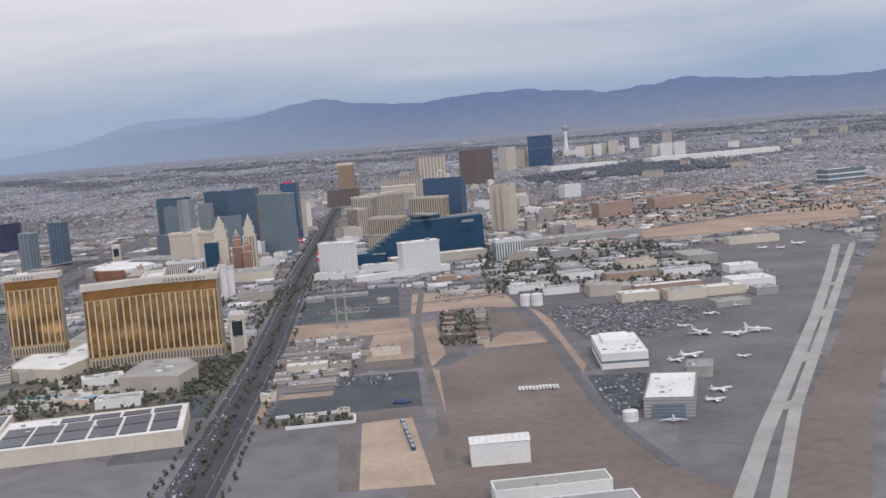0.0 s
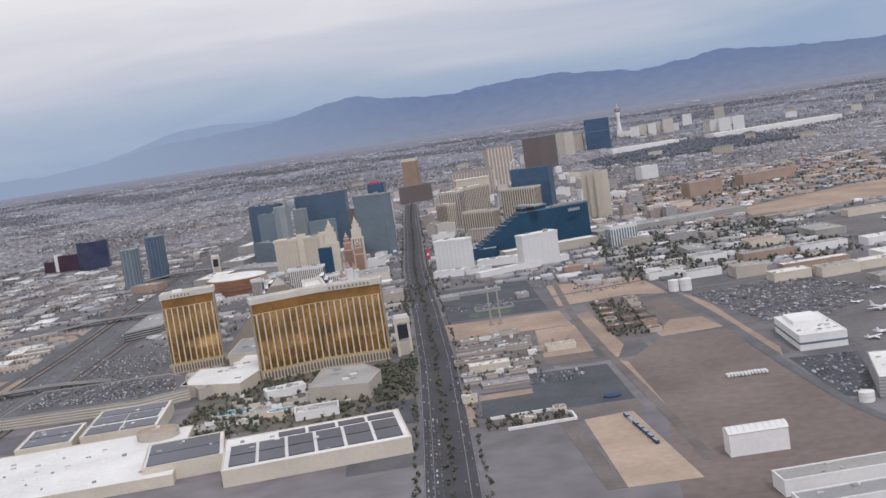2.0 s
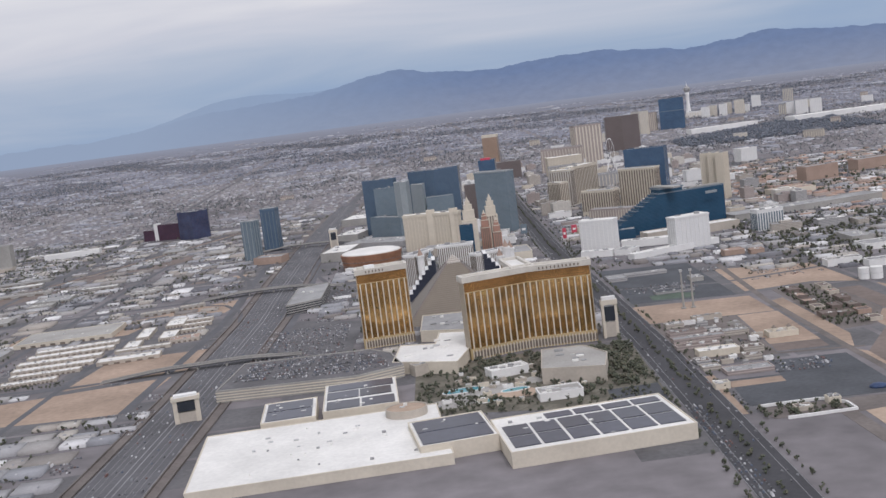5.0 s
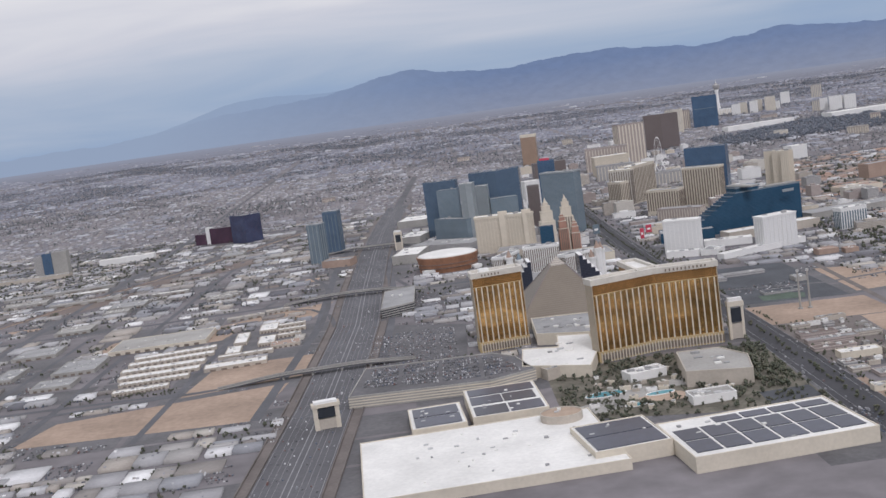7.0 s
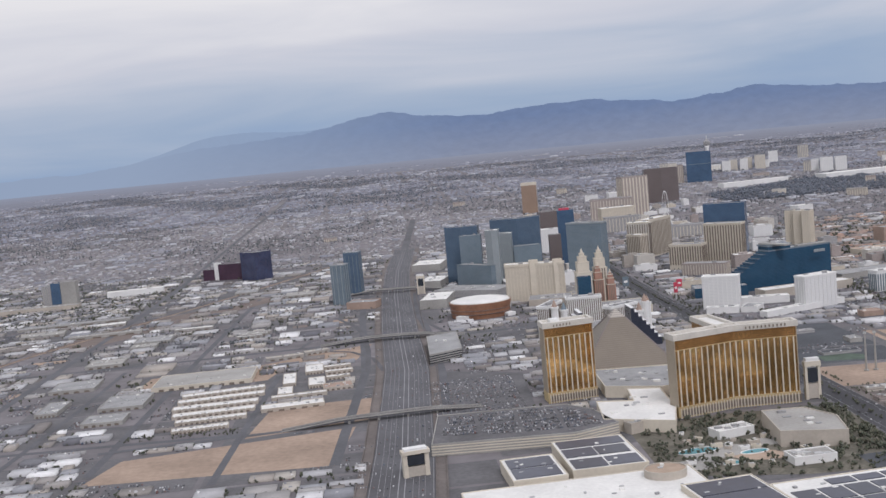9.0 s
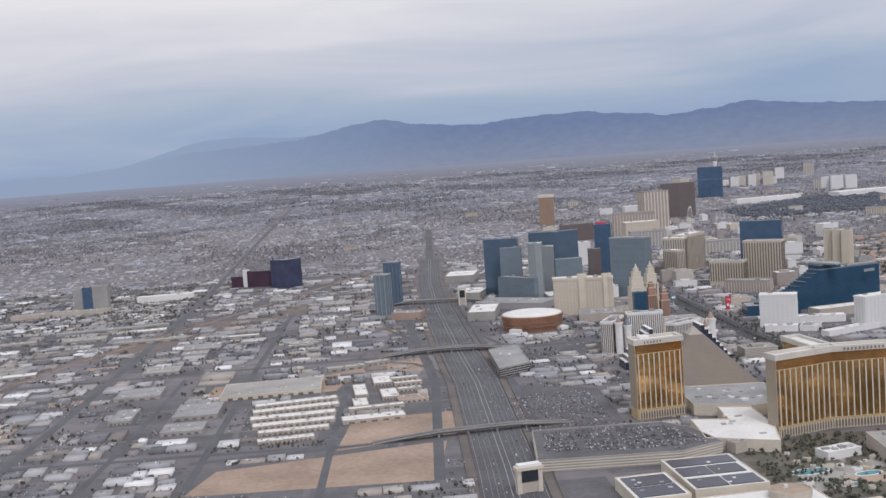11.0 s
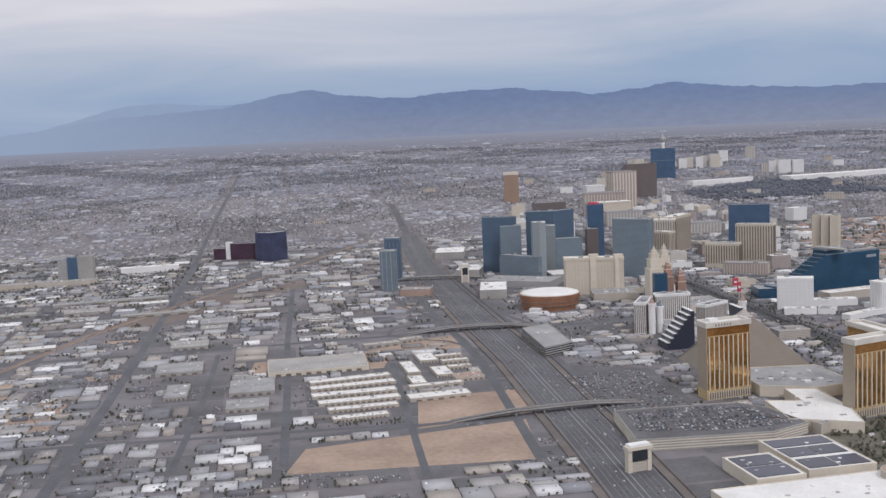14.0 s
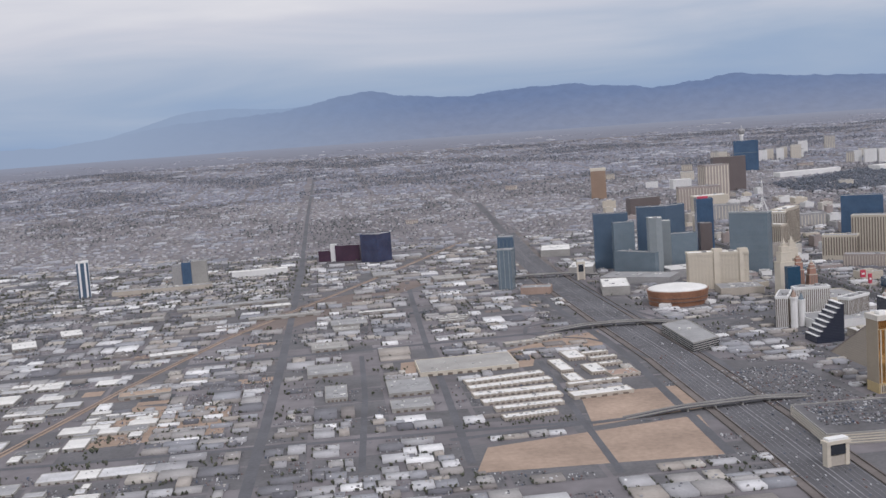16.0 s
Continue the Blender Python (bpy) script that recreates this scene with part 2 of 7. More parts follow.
M["farwood"] = material("haze_tinted_woodland_foliage", (0.12, 0.13, 0.14), 0.95, vary=0.15, island=True, spec=0.2,
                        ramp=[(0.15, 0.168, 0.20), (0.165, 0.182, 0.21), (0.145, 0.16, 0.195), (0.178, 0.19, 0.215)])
M["tiles"] = material("clay_tile_roofs", (0.34, 0.24, 0.2), 0.9, vary=0.14, scale=0.1, fine=1.2, island=True,
                      ramp=[(0.36, 0.245, 0.195), (0.30, 0.225, 0.19), (0.40, 0.29, 0.235), (0.33, 0.27, 0.235)])
M["garden"] = material("planted_garden_soil", (0.135, 0.125, 0.10), 0.95, vary=0.35, scale=0.15, fine=0.9)
M["tarp"] = material("blue_tarpaulin", (0.035, 0.06, 0.13), 0.6, vary=0.2, scale=0.6, fine=3)
M["trunk"] = material("palm_trunk", (0.16, 0.12, 0.09), 0.9)
ROOFS = [(0.33, 0.325, 0.335), (0.62, 0.615, 0.62), (0.19, 0.19, 0.205), (0.42, 0.415, 0.425), (0.27, 0.25, 0.235), (0.14, 0.14, 0.155), (0.36, 0.345, 0.335), (0.22, 0.20, 0.19), (0.45, 0.42, 0.38),
         (0.32, 0.30, 0.285), (0.76, 0.755, 0.75), (0.27, 0.275, 0.295), (0.38, 0.345, 0.31), (0.36, 0.357, 0.365), (0.50, 0.50, 0.51), (0.31, 0.315, 0.335), (0.36, 0.35, 0.345)]
HOUSES = [(0.25, 0.245, 0.262), (0.30, 0.29, 0.30), (0.225, 0.223, 0.24), (0.27, 0.255, 0.26), (0.36, 0.355, 0.362), (0.24, 0.238, 0.258),
          (0.285, 0.267, 0.262), (0.42, 0.42, 0.44), (0.21, 0.21, 0.23), (0.26, 0.25, 0.255)]
# far and shop roofs: bluish, low-contrast colours with distance haze painted in
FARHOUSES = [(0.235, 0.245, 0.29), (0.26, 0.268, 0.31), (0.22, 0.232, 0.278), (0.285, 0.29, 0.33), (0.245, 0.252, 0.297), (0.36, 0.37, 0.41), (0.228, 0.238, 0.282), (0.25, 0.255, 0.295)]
M["farhouses"] = material("haze_tinted_far_roofs", (0.3, 0.3, 0.3), 0.9, vary=0.08, scale=0.1, fine=1.2, island=True, ramp=FARHOUSES)
M["shops"] = material("haze_tinted_shop_roofs", (0.4, 0.4, 0.4), 0.9, vary=0.08, scale=0.1, fine=1.2, island=True,
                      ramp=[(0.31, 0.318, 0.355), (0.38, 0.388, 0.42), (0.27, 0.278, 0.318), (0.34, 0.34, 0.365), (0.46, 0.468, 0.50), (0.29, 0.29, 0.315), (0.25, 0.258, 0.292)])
M["roofs"] = material("mixed_flat_roofs", (0.3, 0.3, 0.3), 0.9, vary=0.12, scale=0.1, fine=1.2, island=True, ramp=ROOFS)
M["houses"] = material("mixed_tile_roofs", (0.3, 0.3, 0.3), 0.9, vary=0.1, scale=0.1, fine=1.2, island=True, ramp=HOUSES)
M["cars"] = material("car_paint", (0.3, 0.3, 0.3), 0.4, vary=0.02, island=True,
                     ramp=[(0.46, 0.46, 0.47), (0.05, 0.05, 0.055), (0.18, 0.185, 0.20), (0.08, 0.08, 0.09), (0.12, 0.06, 0.055), (0.30, 0.30, 0.315), (0.06, 0.08, 0.12), (0.04, 0.04, 0.045), (0.14, 0.14, 0.15), (0.10, 0.10, 0.11), (0.05, 0.06, 0.08), (0.22, 0.225, 0.235)])
M["plane"] = material("white_aircraft_paint", (0.69, 0.70, 0.72), 0.3, vary=0.03, scale=0.4, fine=3.0, spec=0.5)
M["planegrey"] = material("grey_seal", (0.16, 0.16, 0.17), 0.6, vary=0.15)


# ---- mesh helpers ----
class Geo:
    """Collects solids into one mesh."""

    def __init__(self):
        self.v, self.f, self.smooth = [], [], False

    def box(self, cx, cy, z0, sx, sy, sz, rot=0.0, taper=1.0):
        c, s = math.cos(radians(rot)), math.sin(radians(rot))
        b = len(self.v)
        for z, k in ((z0, 1.0), (z0 + sz, taper)):
            for dx, dy in ((-1, -1), (1, -1), (1, 1), (-1, 1)):
                x, y = dx * sx * k / 2, dy * sy * k / 2
                self.v.append((cx + c * x - s * y, cy + s * x + c * y, z))
        self.f += [(b, b + 3, b + 2, b + 1), (b + 4, b + 5, b + 6, b + 7)]
        self.f += [(b + i, b + (i + 1) % 4, b + 4 + (i + 1) % 4, b + 4 + i) for i in range(4)]
        return self

    def prism(self, poly, z0, z1, shrink=1.0):
        b, n = len(self.v), len(poly)
        mx, my = sum(p[0] for p in poly) / n, sum(p[1] for p in poly) / n
        self.v += [(x, y, z0) for x, y in poly]
        self.v += [(mx + (x - mx) * shrink, my + (y - my) * shrink, z1) for x, y in poly]
        self.f += [tuple(range(b + n - 1, b - 1, -1)), tuple(range(b + n, b + 2 * n))]
        self.f += [(b + i, b + (i + 1) % n, b + n + (i + 1) % n, b + n + i) for i in range(n)]
        return self

    def ring(self, poly, z0, z1, out=0.1, thick=0.3):
        """A band round a plan: proud by out, thick inwards."""
        outer, inner = grow(poly, out), grow(poly, out - thick)
        b, n = len(self.v), len(poly)
        for z in (z0, z1):
            self.v += [(x, y, z) for x, y in outer] + [(x, y, z) for x, y in inner]
        for i in range(n):
            j = (i + 1) % n
            o0, o1, n0, n1 = b + i, b + j, b + n + i, b + n + j
            p0, p1, q0, q1 = o0 + 2 * n, o1 + 2 * n, n0 + 2 * n, n1 + 2 * n
            self.f += [(o0, o1, p1, p0), (n1, n0, q0, q1), (p0, p1, q1, q0), (o1, o0, n0, n1)]
        return self

    def loft(self, sections, close=True):
        """Skin over sections of equal count, each a list of points."""
        b, n = len(self.v), len(sections[0])
        for s in sections:
            self.v += [tuple(p) for p in s]
        for k in range(len(sections) - 1):
            for i in range(n):
                j = (i + 1) % n
                self.f.append((b + k * n + i, b + k * n + j, b + (k + 1) * n + j, b + (k + 1) * n + i))
        if close:
            self.f.append(tuple(range(b + n - 1, b - 1, -1)))
            self.f.append(tuple(b + (len(sections) - 1) * n + i for i in range(n)))
        return self

    def mesh(self, name, mat):
        me = bpy.data.meshes.new(name)
        me.from_pydata(self.v, [], self.f)
        me.materials.append(M[mat])
        if self.smooth:
            me.polygons.foreach_set("use_smooth", [True] * len(me.polygons))
        return me

    def part(self, name, mat, parent=None, label=""):
        ob = new(name, self.mesh(name, mat))
        if parent is not None:
            ob.parent = parent
        return tagged(ob, label)


def grow(poly, d):
    """The plan (counter-clockwise) moved out by d."""
    n, res = len(poly), []
    for i in range(n):
        a, b, c = Vector(poly[i - 1]), Vector(poly[i]), Vector(poly[(i + 1) % n])
        e, f = (b - a).normalized(), (c - b).normalized()
        n1, n2 = Vector((e.y, -e.x)), Vector((f.y, -f.x))
        k = n1 + n2
        k = k / max(0.35, k.length_squared / 2)
        res.append((b.x + k.x * d, b.y + k.y * d))
    return res


def rect(cx, cy, w, d, rot=GRID):
    c, s = math.cos(radians(rot)), math.sin(radians(rot))
    return [(cx + c * x - s * y, cy + s * x + c * y) for x, y in ((-w / 2, -d / 2), (w / 2, -d / 2), (w / 2, d / 2), (-w / 2, d / 2))]


def slab(x0, y0, x1, y1, depth):
    """A plan whose front runs from one point to the other, with that depth behind it."""
    v = Vector((x1 - x0, y1 - y0)).normalized()
    nx, ny = -v.y * depth, v.x * depth
    return [(x0, y0), (x1, y1), (x1 + nx, y1 + ny), (x0 + nx, y0 + ny)]


def circle(cx, cy, r, n=24, ry=None, rot=0):
    c, s = math.cos(radians(rot)), math.sin(radians(rot))
    ry = ry or r
    pts = [(r * math.cos(2 * math.pi * i / n), ry * math.sin(2 * math.pi * i / n)) for i in range(n)]
    return [(cx + c * x - s * y, cy + s * x + c * y) for x, y in pts]


def thing(name, label, category, group="", at=(0, 0, 0)):
    ob = new(name)
    ob.location = at
    ob.empty_display_size = 1
    return tagged(ob, label, category, group)


# ---- occupancy of the ground, so that scattered things keep clear of roads and landmarks ----
OX, OY, OW, OH = -2300, 100, 4400, 4300
taken = np.zeros((OH, OW), bool)


def occupy(poly, margin=0.0):
    p = grow(poly, margin) if margin else poly
    xs, ys = [q[0] for q in p], [q[1] for q in p]
    x0, x1 = max(0, int(min(xs) - OX)), min(OW - 1, int(max(xs) - OX) + 1)
    y0, y1 = max(0, int(min(ys) - OY)), min(OH - 1, int(max(ys) - OY) + 1)
    if x1 <= x0 or y1 <= y0:
        return
    gx, gy = np.meshgrid(np.arange(x0, x1 + 1) + OX + 0.5, np.arange(y0, y1 + 1) + OY + 0.5)
    inside = np.zeros(gx.shape, bool)
    for i in range(len(p)):
        (ax, ay), (bx, by) = p[i - 1], p[i]
        if ay != by:
            cross = ((ay > gy) != (by > gy)) & (gx < (bx - ax) * (gy - ay) / (by - ay) + ax)
            inside ^= cross
    taken[y0:y1 + 1, x0:x1 + 1] |= inside


def is_free(x, y, hw=0.0, hd=0.0):
    ix0, ix1 = int(x - hw - OX), int(x + hw - OX)
    iy0, iy1 = int(y - hd - OY), int(y + hd - OY)
    if ix0 < 0 or iy0 < 0 or ix1 >= OW or iy1 >= OH:
        return False
    return not taken[iy0:iy1 + 1, ix0:ix1 + 1].any()


def claim(x, y, hw, hd):
    taken[int(y - hd - OY):int(y + hd - OY) + 1, int(x - hw - OX):int(x + hw - OX) + 1] = True


# ---- ground, roads and lots ----
def drape(geo):
    """Lays a flat shape on the climbing valley floor."""
    geo.v = [(x, y, z + float(terrain(y))) for x, y, z in geo.v]
    return geo


ground = Geo()
for y in (-2300, 0, 700, *range(720, 901, 20), 2000, 4700):
    ground.v += [(-4700 + 2300 * i, y, 0.0) for i in range(5)]
ground.f += [(5 * k + i, 5 * k + i + 1, 5 * k + i + 6, 5 * k + i + 5) for k in range(len(ground.v) // 5 - 1) for i in range(4)]
drape(ground)
tagged(ground.part("ground", "ground"), "grey and tan desert city ground reaching the mountains", "ground", kind="structure")


def lot(name, poly, mat, label, z=0.04, block=True, kind="structure", category="ground"):
    g = drape(Geo().prism(poly, -0.5, z))
    if block:
        occupy(poly)
    return tagged(g.part(name, mat), label, category, kind=kind)


def lane_points(line, offset=0.0):
    res = []
    for i, p in enumerate(line):
        a, b = Vector(line[max(0, i - 1)]), Vector(line[min(len(line) - 1, i + 1)])
        e = (b - a).normalized()
        res.append((p[0] + e.y * offset, p[1] - e.x * offset))
    return res


def strip_poly(line, w0, w1):
    return lane_points(line, w1) + lane_points(line, w0)[::-1]


def dense(line, step=6.0):
    res = []
    for a, b in zip(line, line[1:]):
        n = max(1, int(math.dist(a, b) / step))
        res += [(a[0] + (b[0] - a[0]) * i / n, a[1] + (b[1] - a[1]) * i / n) for i in range(n)]
    return res + [line[-1]]


def ribbon(geo, line, w0, w1, z):
    left, right = lane_points(line, w0), lane_points(line, w1)
    b = len(geo.v)
    for (lx, ly), (rx, ry) in zip(left, right):
        geo.v += [(lx, ly, z + float(terrain(ly))), (rx, ry, z + float(terrain(ry)))]
    geo.f += [(b + 2 * i, b + 2 * i + 1, b + 2 * i + 3, b + 2 * i + 2) for i in range(len(line) - 1)]
    return geo


def road(name, line, width, mat, label, z=0.08, marks=(), edge=0.0):
    line = dense(line)
    g = Geo()
    ribbon(g, line, -width / 2, width / 2, z)
    ob = tagged(g.part(name, mat), label, "road", kind="structure")
    occupy(strip_poly(line, -width / 2 - 1, width / 2 + 1))
    for off, w in marks:
        ribbon(m := Geo(), line, off - w / 2, off + w / 2, z + 0.03)
        m.part("lane_line", "paint", ob)
    return ob


BOULEVARD = [(-48, 120), (-52, 180), (-56, 266), (-60, 341), (-66.5, 431), (-75.5, 545), (-80, 610), (-88.5, 770), (-95, 880), (-100, 980), (-103, 1052)]
FREEWAY = [(-196, 120), (-202, 240), (-205, 340), (-211, 468), (-219, 558), (-231, 715), (-238, 850), (-240, 1000)]
road("boulevard", BOULEVARD, 11.5, "boulevard", "wide dark asphalt boulevard with planted median", 0.09, [(-3.6, 0.12), (3.6, 0.12), (-5.6, 0.14), (5.6, 0.14)])
road("freeway", FREEWAY, 19, "freeway", "wide concrete freeway with many lanes", 0.08, [(-9.0, 0.18), (-6.6, 0.1), (-4.9, 0.1), (-3.2, 0.1), (-0.9, 0.3), (0.9, 0.3), (3.2, 0.1), (4.9, 0.1), (6.6, 0.1), (9.0, 0.18)])
road("freeway_stretch", [(-240, 1000), (-243, 1150), (-246, 1300)], 6.5, "freeway", "farther stretch of the grey freeway", 0.07)
for side in (-1, 1):
    verge = Geo()
    ribbon(verge, dense(FREEWAY), side * 9.6, side * 13.2, 0.066)
    if side > 0:
        verge.f = [f[::-1] for f in verge.f]
    tagged(verge.part("freeway_verge", "dirtroad"), "dusty tan verge beside the freeway", "ground", kind="structure")
    for off, name in ((9.8, "sound_wall"), (13.0, "kerb_wall")):
        a, b = lane_points(dense(FREEWAY[:7]), side * off - 0.15), lane_points(dense(FREEWAY[:7]), side * off + 0.15)
        tagged(Geo().loft([[(*p, 0), (*q, 0), (*q, 0.55), (*p, 0.55)] for p, q in zip(a, b)]).part(name, "dirtroad"), "long low dusty concrete wall along the freeway", "wall", kind="structure")
road("frontage_road", [(-190, 330), (-196, 460), (-204, 556), (-214, 640), (-218, 720)], 4.0, "asphalt", "asphalt frontage road beside the freeway")
road("frontage_road", [(-226, 330), (-229, 470), (-238, 560), (-246, 640), (-252, 740)], 3.6, "asphalt", "asphalt frontage road beside the freeway")
road("industrial_road", [(-372, 250), (-380, 408), (-387, 521), (-396, 650), (-411, 863), (-444, 1279), (-490, 1900)], 4.0, "asphalt", "long straight arterial asphalt road")
road("side_road", [(-341, 340), (-344, 440), (-349, 520)], 2.4, "asphalt", "narrow asphalt street between warehouses")
road("side_road", [(-306, 340), (-312, 450), (-318, 540), (-328, 758)], 3.0, "asphalt", "narrow asphalt street between warehouses")
road("side_road", [(-262, 320), (-266, 420), (-268, 480)], 2.6, "asphalt", "narrow asphalt street between warehouses")
road("arterial_road", [(-520, 520), (-330, 536), (-250, 546), (-190, 545), (-120, 556), (-75, 562), (60, 575), (240, 600)], 4.6, "asphalt", "wide east west arterial asphalt road", 0.06)
road("cross_road", [(-600, 690), (-330, 712), (-240, 724), (-190, 730)], 3.6, "asphalt", "east west asphalt road to the freeway bridge", 0.06)
road("cross_road", [(-520, 372), (-380, 376), (-310, 378), (-262, 378)], 3.2, "asphalt", "east west asphalt road through warehouses", 0.06)
road("far_road", [(-700, 900), (-411, 920), (-238, 930), (-75, 945), (250, 970)], 6.0, "asphalt", "far east west asphalt arterial", 0.06)
road("field_road", [(-13, 480), (-13, 393), (-9, 322), (-5, 266), (-2, 215)], 2.4, "dirtroad", "worn asphalt street through empty lots", 0.07)
road("field_road", [(21, 470), (26.5, 401), (30, 343), (31.5, 283), (34, 240), (40, 205)], 2.4, "lot", "curved asphalt street beside the airfield", 0.07)
road("field_road", [(-56, 319), (-10, 315), (-4, 314)], 1.8, "dirtroad", "narrow asphalt street through empty lots", 0.065)
road("field_road", [(-66, 446), (-20, 436), (20, 446), (70, 470)], 2.6, "lot", "asphalt street beside the empty lots", 0.065)
# railway on its bare tan embankment
road("railway_bank", [(-476, 380), (-471, 403), (-453, 485), (-425, 592), (-386, 699), (-337, 823), (-280, 960)], 3.6, "tan", "bare tan railway embankment", 0.10)
road("railway_track", [(-476, 380), (-471, 403), (-453, 485), (-425, 592), (-386, 699), (-337, 823), (-280, 960)], 0.9, "brown", "dark ballasted railway track", 0.30)

# open lots
lot("gravel_field", [(-3, 258), (-5, 308), (8, 333), (28.5, 334), (30, 283), (32.5, 240), (39, 205), (60, 160), (60, 120), (-20, 120), (-8, 225)], "brown", "bare brown gravel field", 0.03)
lot("sand_lot", [(-20, 205), (-5.5, 205), (-11.3, 257), (-23.2, 257)], "sand", "pale graded sand lot", 0.04)
lot("sand_lot", [(-57, 374), (-14.5, 374), (-16.5, 404), (-60, 406)], "tan", "graded tan sand lot", 0.03, block=False)
lot("sand_lot", [(-16, 413), (10, 418), (26, 408), (20, 457), (-17, 468)], "tan", "graded tan sand lot", 0.03, block=False)
lot("villa_compound", [(-7, 411), (13, 416), (16.5, 360), (8, 340), (-3, 337)], "dirtroad", "walled compound of worn dusty ground", 0.036, block=False)
lot("brown_lot", [(14, 400), (22, 400), (25, 363), (17, 361)], "brown", "bare brown lot beside a street", 0.034, block=False)
lot("sand_lot", [(8, 355), (17, 359), (26, 357), (28.5, 337), (9, 335)], "tan", "graded tan sand lot", 0.032, block=False)
lot("sand_lot", [(-11.5, 391), (-7, 394), (-3, 331), (-7, 314), (-9, 320)], "tan", "strip of bare tan sand beside a street", 0.033, block=False)
lot("sand_lot", [(-7.6, 312), (-5, 308), (-3.2, 260), (-6, 258)], "tan", "strip of bare tan sand beside a street", 0.037, block=False)
lot("sand_strip", [(28.5, 402), (33, 396), (34, 343), (35.5, 300), (33.5, 290), (32, 343)], "tan", "strip of bare tan sand beside a street", 0.033, block=False)
lot("parking_lot", [(34, 287), (51, 284), (44, 252), (37.5, 243), (34.5, 246)], "darklot", "small dark asphalt parking lot beside hangars", 0.042, block=False)
lot("motel_ground", [(-57, 320), (-28, 318), (-28, 373), (-59, 373)], "dirtroad", "worn dusty ground between roadside motels", 0.03, block=False)
lot("sand_lot", [(-27.5, 328), (-12.5, 328), (-14, 373), (-27.5, 373)], "tan", "graded tan sand lot", 0.031, block=False)
lot("brown_lot", [(-27.5, 319), (-12.5, 319), (-12.8, 327.5), (-27.5, 327.5)], "brown", "bare brown lot beside a street", 0.031, block=False)
lot("event_lot", [(-58, 412), (-20, 409), (-24, 492), (-64, 496)], "darklot", "fenced asphalt event lot", 0.05)
lot("turf_patch", [(-50, 415), (-35, 413), (-33, 421), (-40, 427), (-50, 424)], "turf", "worn green turf patch on the event lot", 0.062, block=False)
lot("parking_lot", [(-47, 268), (-9, 268), (-11, 309), (-33, 309), (-33, 294), (-47, 294)], "darklot", "empty dark asphalt parking lot", 0.05)
lot("parking_lot", [(30, 400), (66, 408), (90, 362), (60, 330), (40, 332)], "lot", "crowded asphalt parking lot beside the airfield", 0.05)
lot("airfield_apron", [(56, 332), (92, 408), (135, 440), (120, 520), (130, 560), (190, 600), (200, 560), (150, 432), (100, 322), (66, 234), (56, 215), (44, 222), (54, 262), (54, 295)][::-1], "apron", "pale worn airfield apron", 0.035)
lot("desert_strip", [(108, 600), (240, 640), (270, 740), (225, 725), (112, 660)], "tan", "bare tan desert strip beside the airfield", 0.03)
road("runway", [(52, 160), (84, 240), (120, 320), (162, 420), (210, 520), (260, 640)], 14, "brown", "dusty infield beside the runway", 0.045)
road("taxiway", [(30, 140), (62, 222), (88, 284), (113, 344), (148, 432), (182, 520)], 3.4, "concrete", "pale concrete taxiway", 0.09)
road("taxiway", [(50, 175), (74, 240), (106, 317), (143, 407), (190, 521)], 2.8, "concrete", "pale concrete taxiway", 0.085)
for x0, y0, x1, y1 in ((88, 284, 96, 293), (113, 344, 122, 355), (137, 404, 143, 407), (70, 240, 76, 244)):
    road("taxiway_link", [(x0, y0), (x1, y1)], 4.5, "concrete", "pale concrete taxiway link", 0.088)
lot("sand_lot", [(-262, 372), (-219, 385), (-217, 420), (-260, 416)], "tan", "bare sand lot beside the freeway", 0.04)
lot("sand_lot", [(-305, 330), (-226, 330), (-224, 376), (-262, 366), (-300, 356)], "tan", "bare sand lot beside the freeway", 0.04)
lot("sand_lot", [(-284, 470), (-272, 472), (-268, 498), (-236, 502), (-232, 540), (-252, 530), (-284, 506), (-330, 498), (-330, 466), (-323, 464), (-323, 496), (-284, 500)], "tan", "bare tan ground round a warehouse", 0.04, block=False)
lot("sand_lot", [(-449, 390), (-395, 400), (-398, 440), (-440, 452)], "tan", "bare tan lot beside the railway", 0.03, block=False)
lot("sand_lot", [(-430, 600), (-395, 690), (-330, 760), (-300, 770), (-345, 690), (-400, 600)], "brown", "bare brown ground beside the railway", 0.02, block=False)
lot("parking_lot", [(-203, 462), (-163, 442), (-161, 384), (-194, 378)], "lot", "wide crowded asphalt parking lot", 0.05)
lot("parking_lot", [(-205, 478), (-155, 465), (-150, 540), (-205, 556)], "lot", "wide crowded asphalt parking lot", 0.045, block=False)

# ---- mountains ----
RIDGE = [(-34, 0.1), (-24, 0.2), (-19, 0.3), (-17, 0.5), (-13.6, 1.0), (-10.3, 1.13), (-8, 1.3), (-6.6, 1.55), (-5.1, 1.88), (-3.6, 2.0), (-1.6, 1.62), (1.2, 1.41), (3.7, 1.69),
         (6.5, 1.68), (8.7, 1.46), (10.8, 1.2), (12.9, 1.4), (14.6, 1.6), (18.2, 1.24), (22, 1.05), (26, 1.1), (34, 0.9)]
HAZE = (-178.0, 0.0, 93.0)      # middle of the flight, from which the ridge's bearings are taken


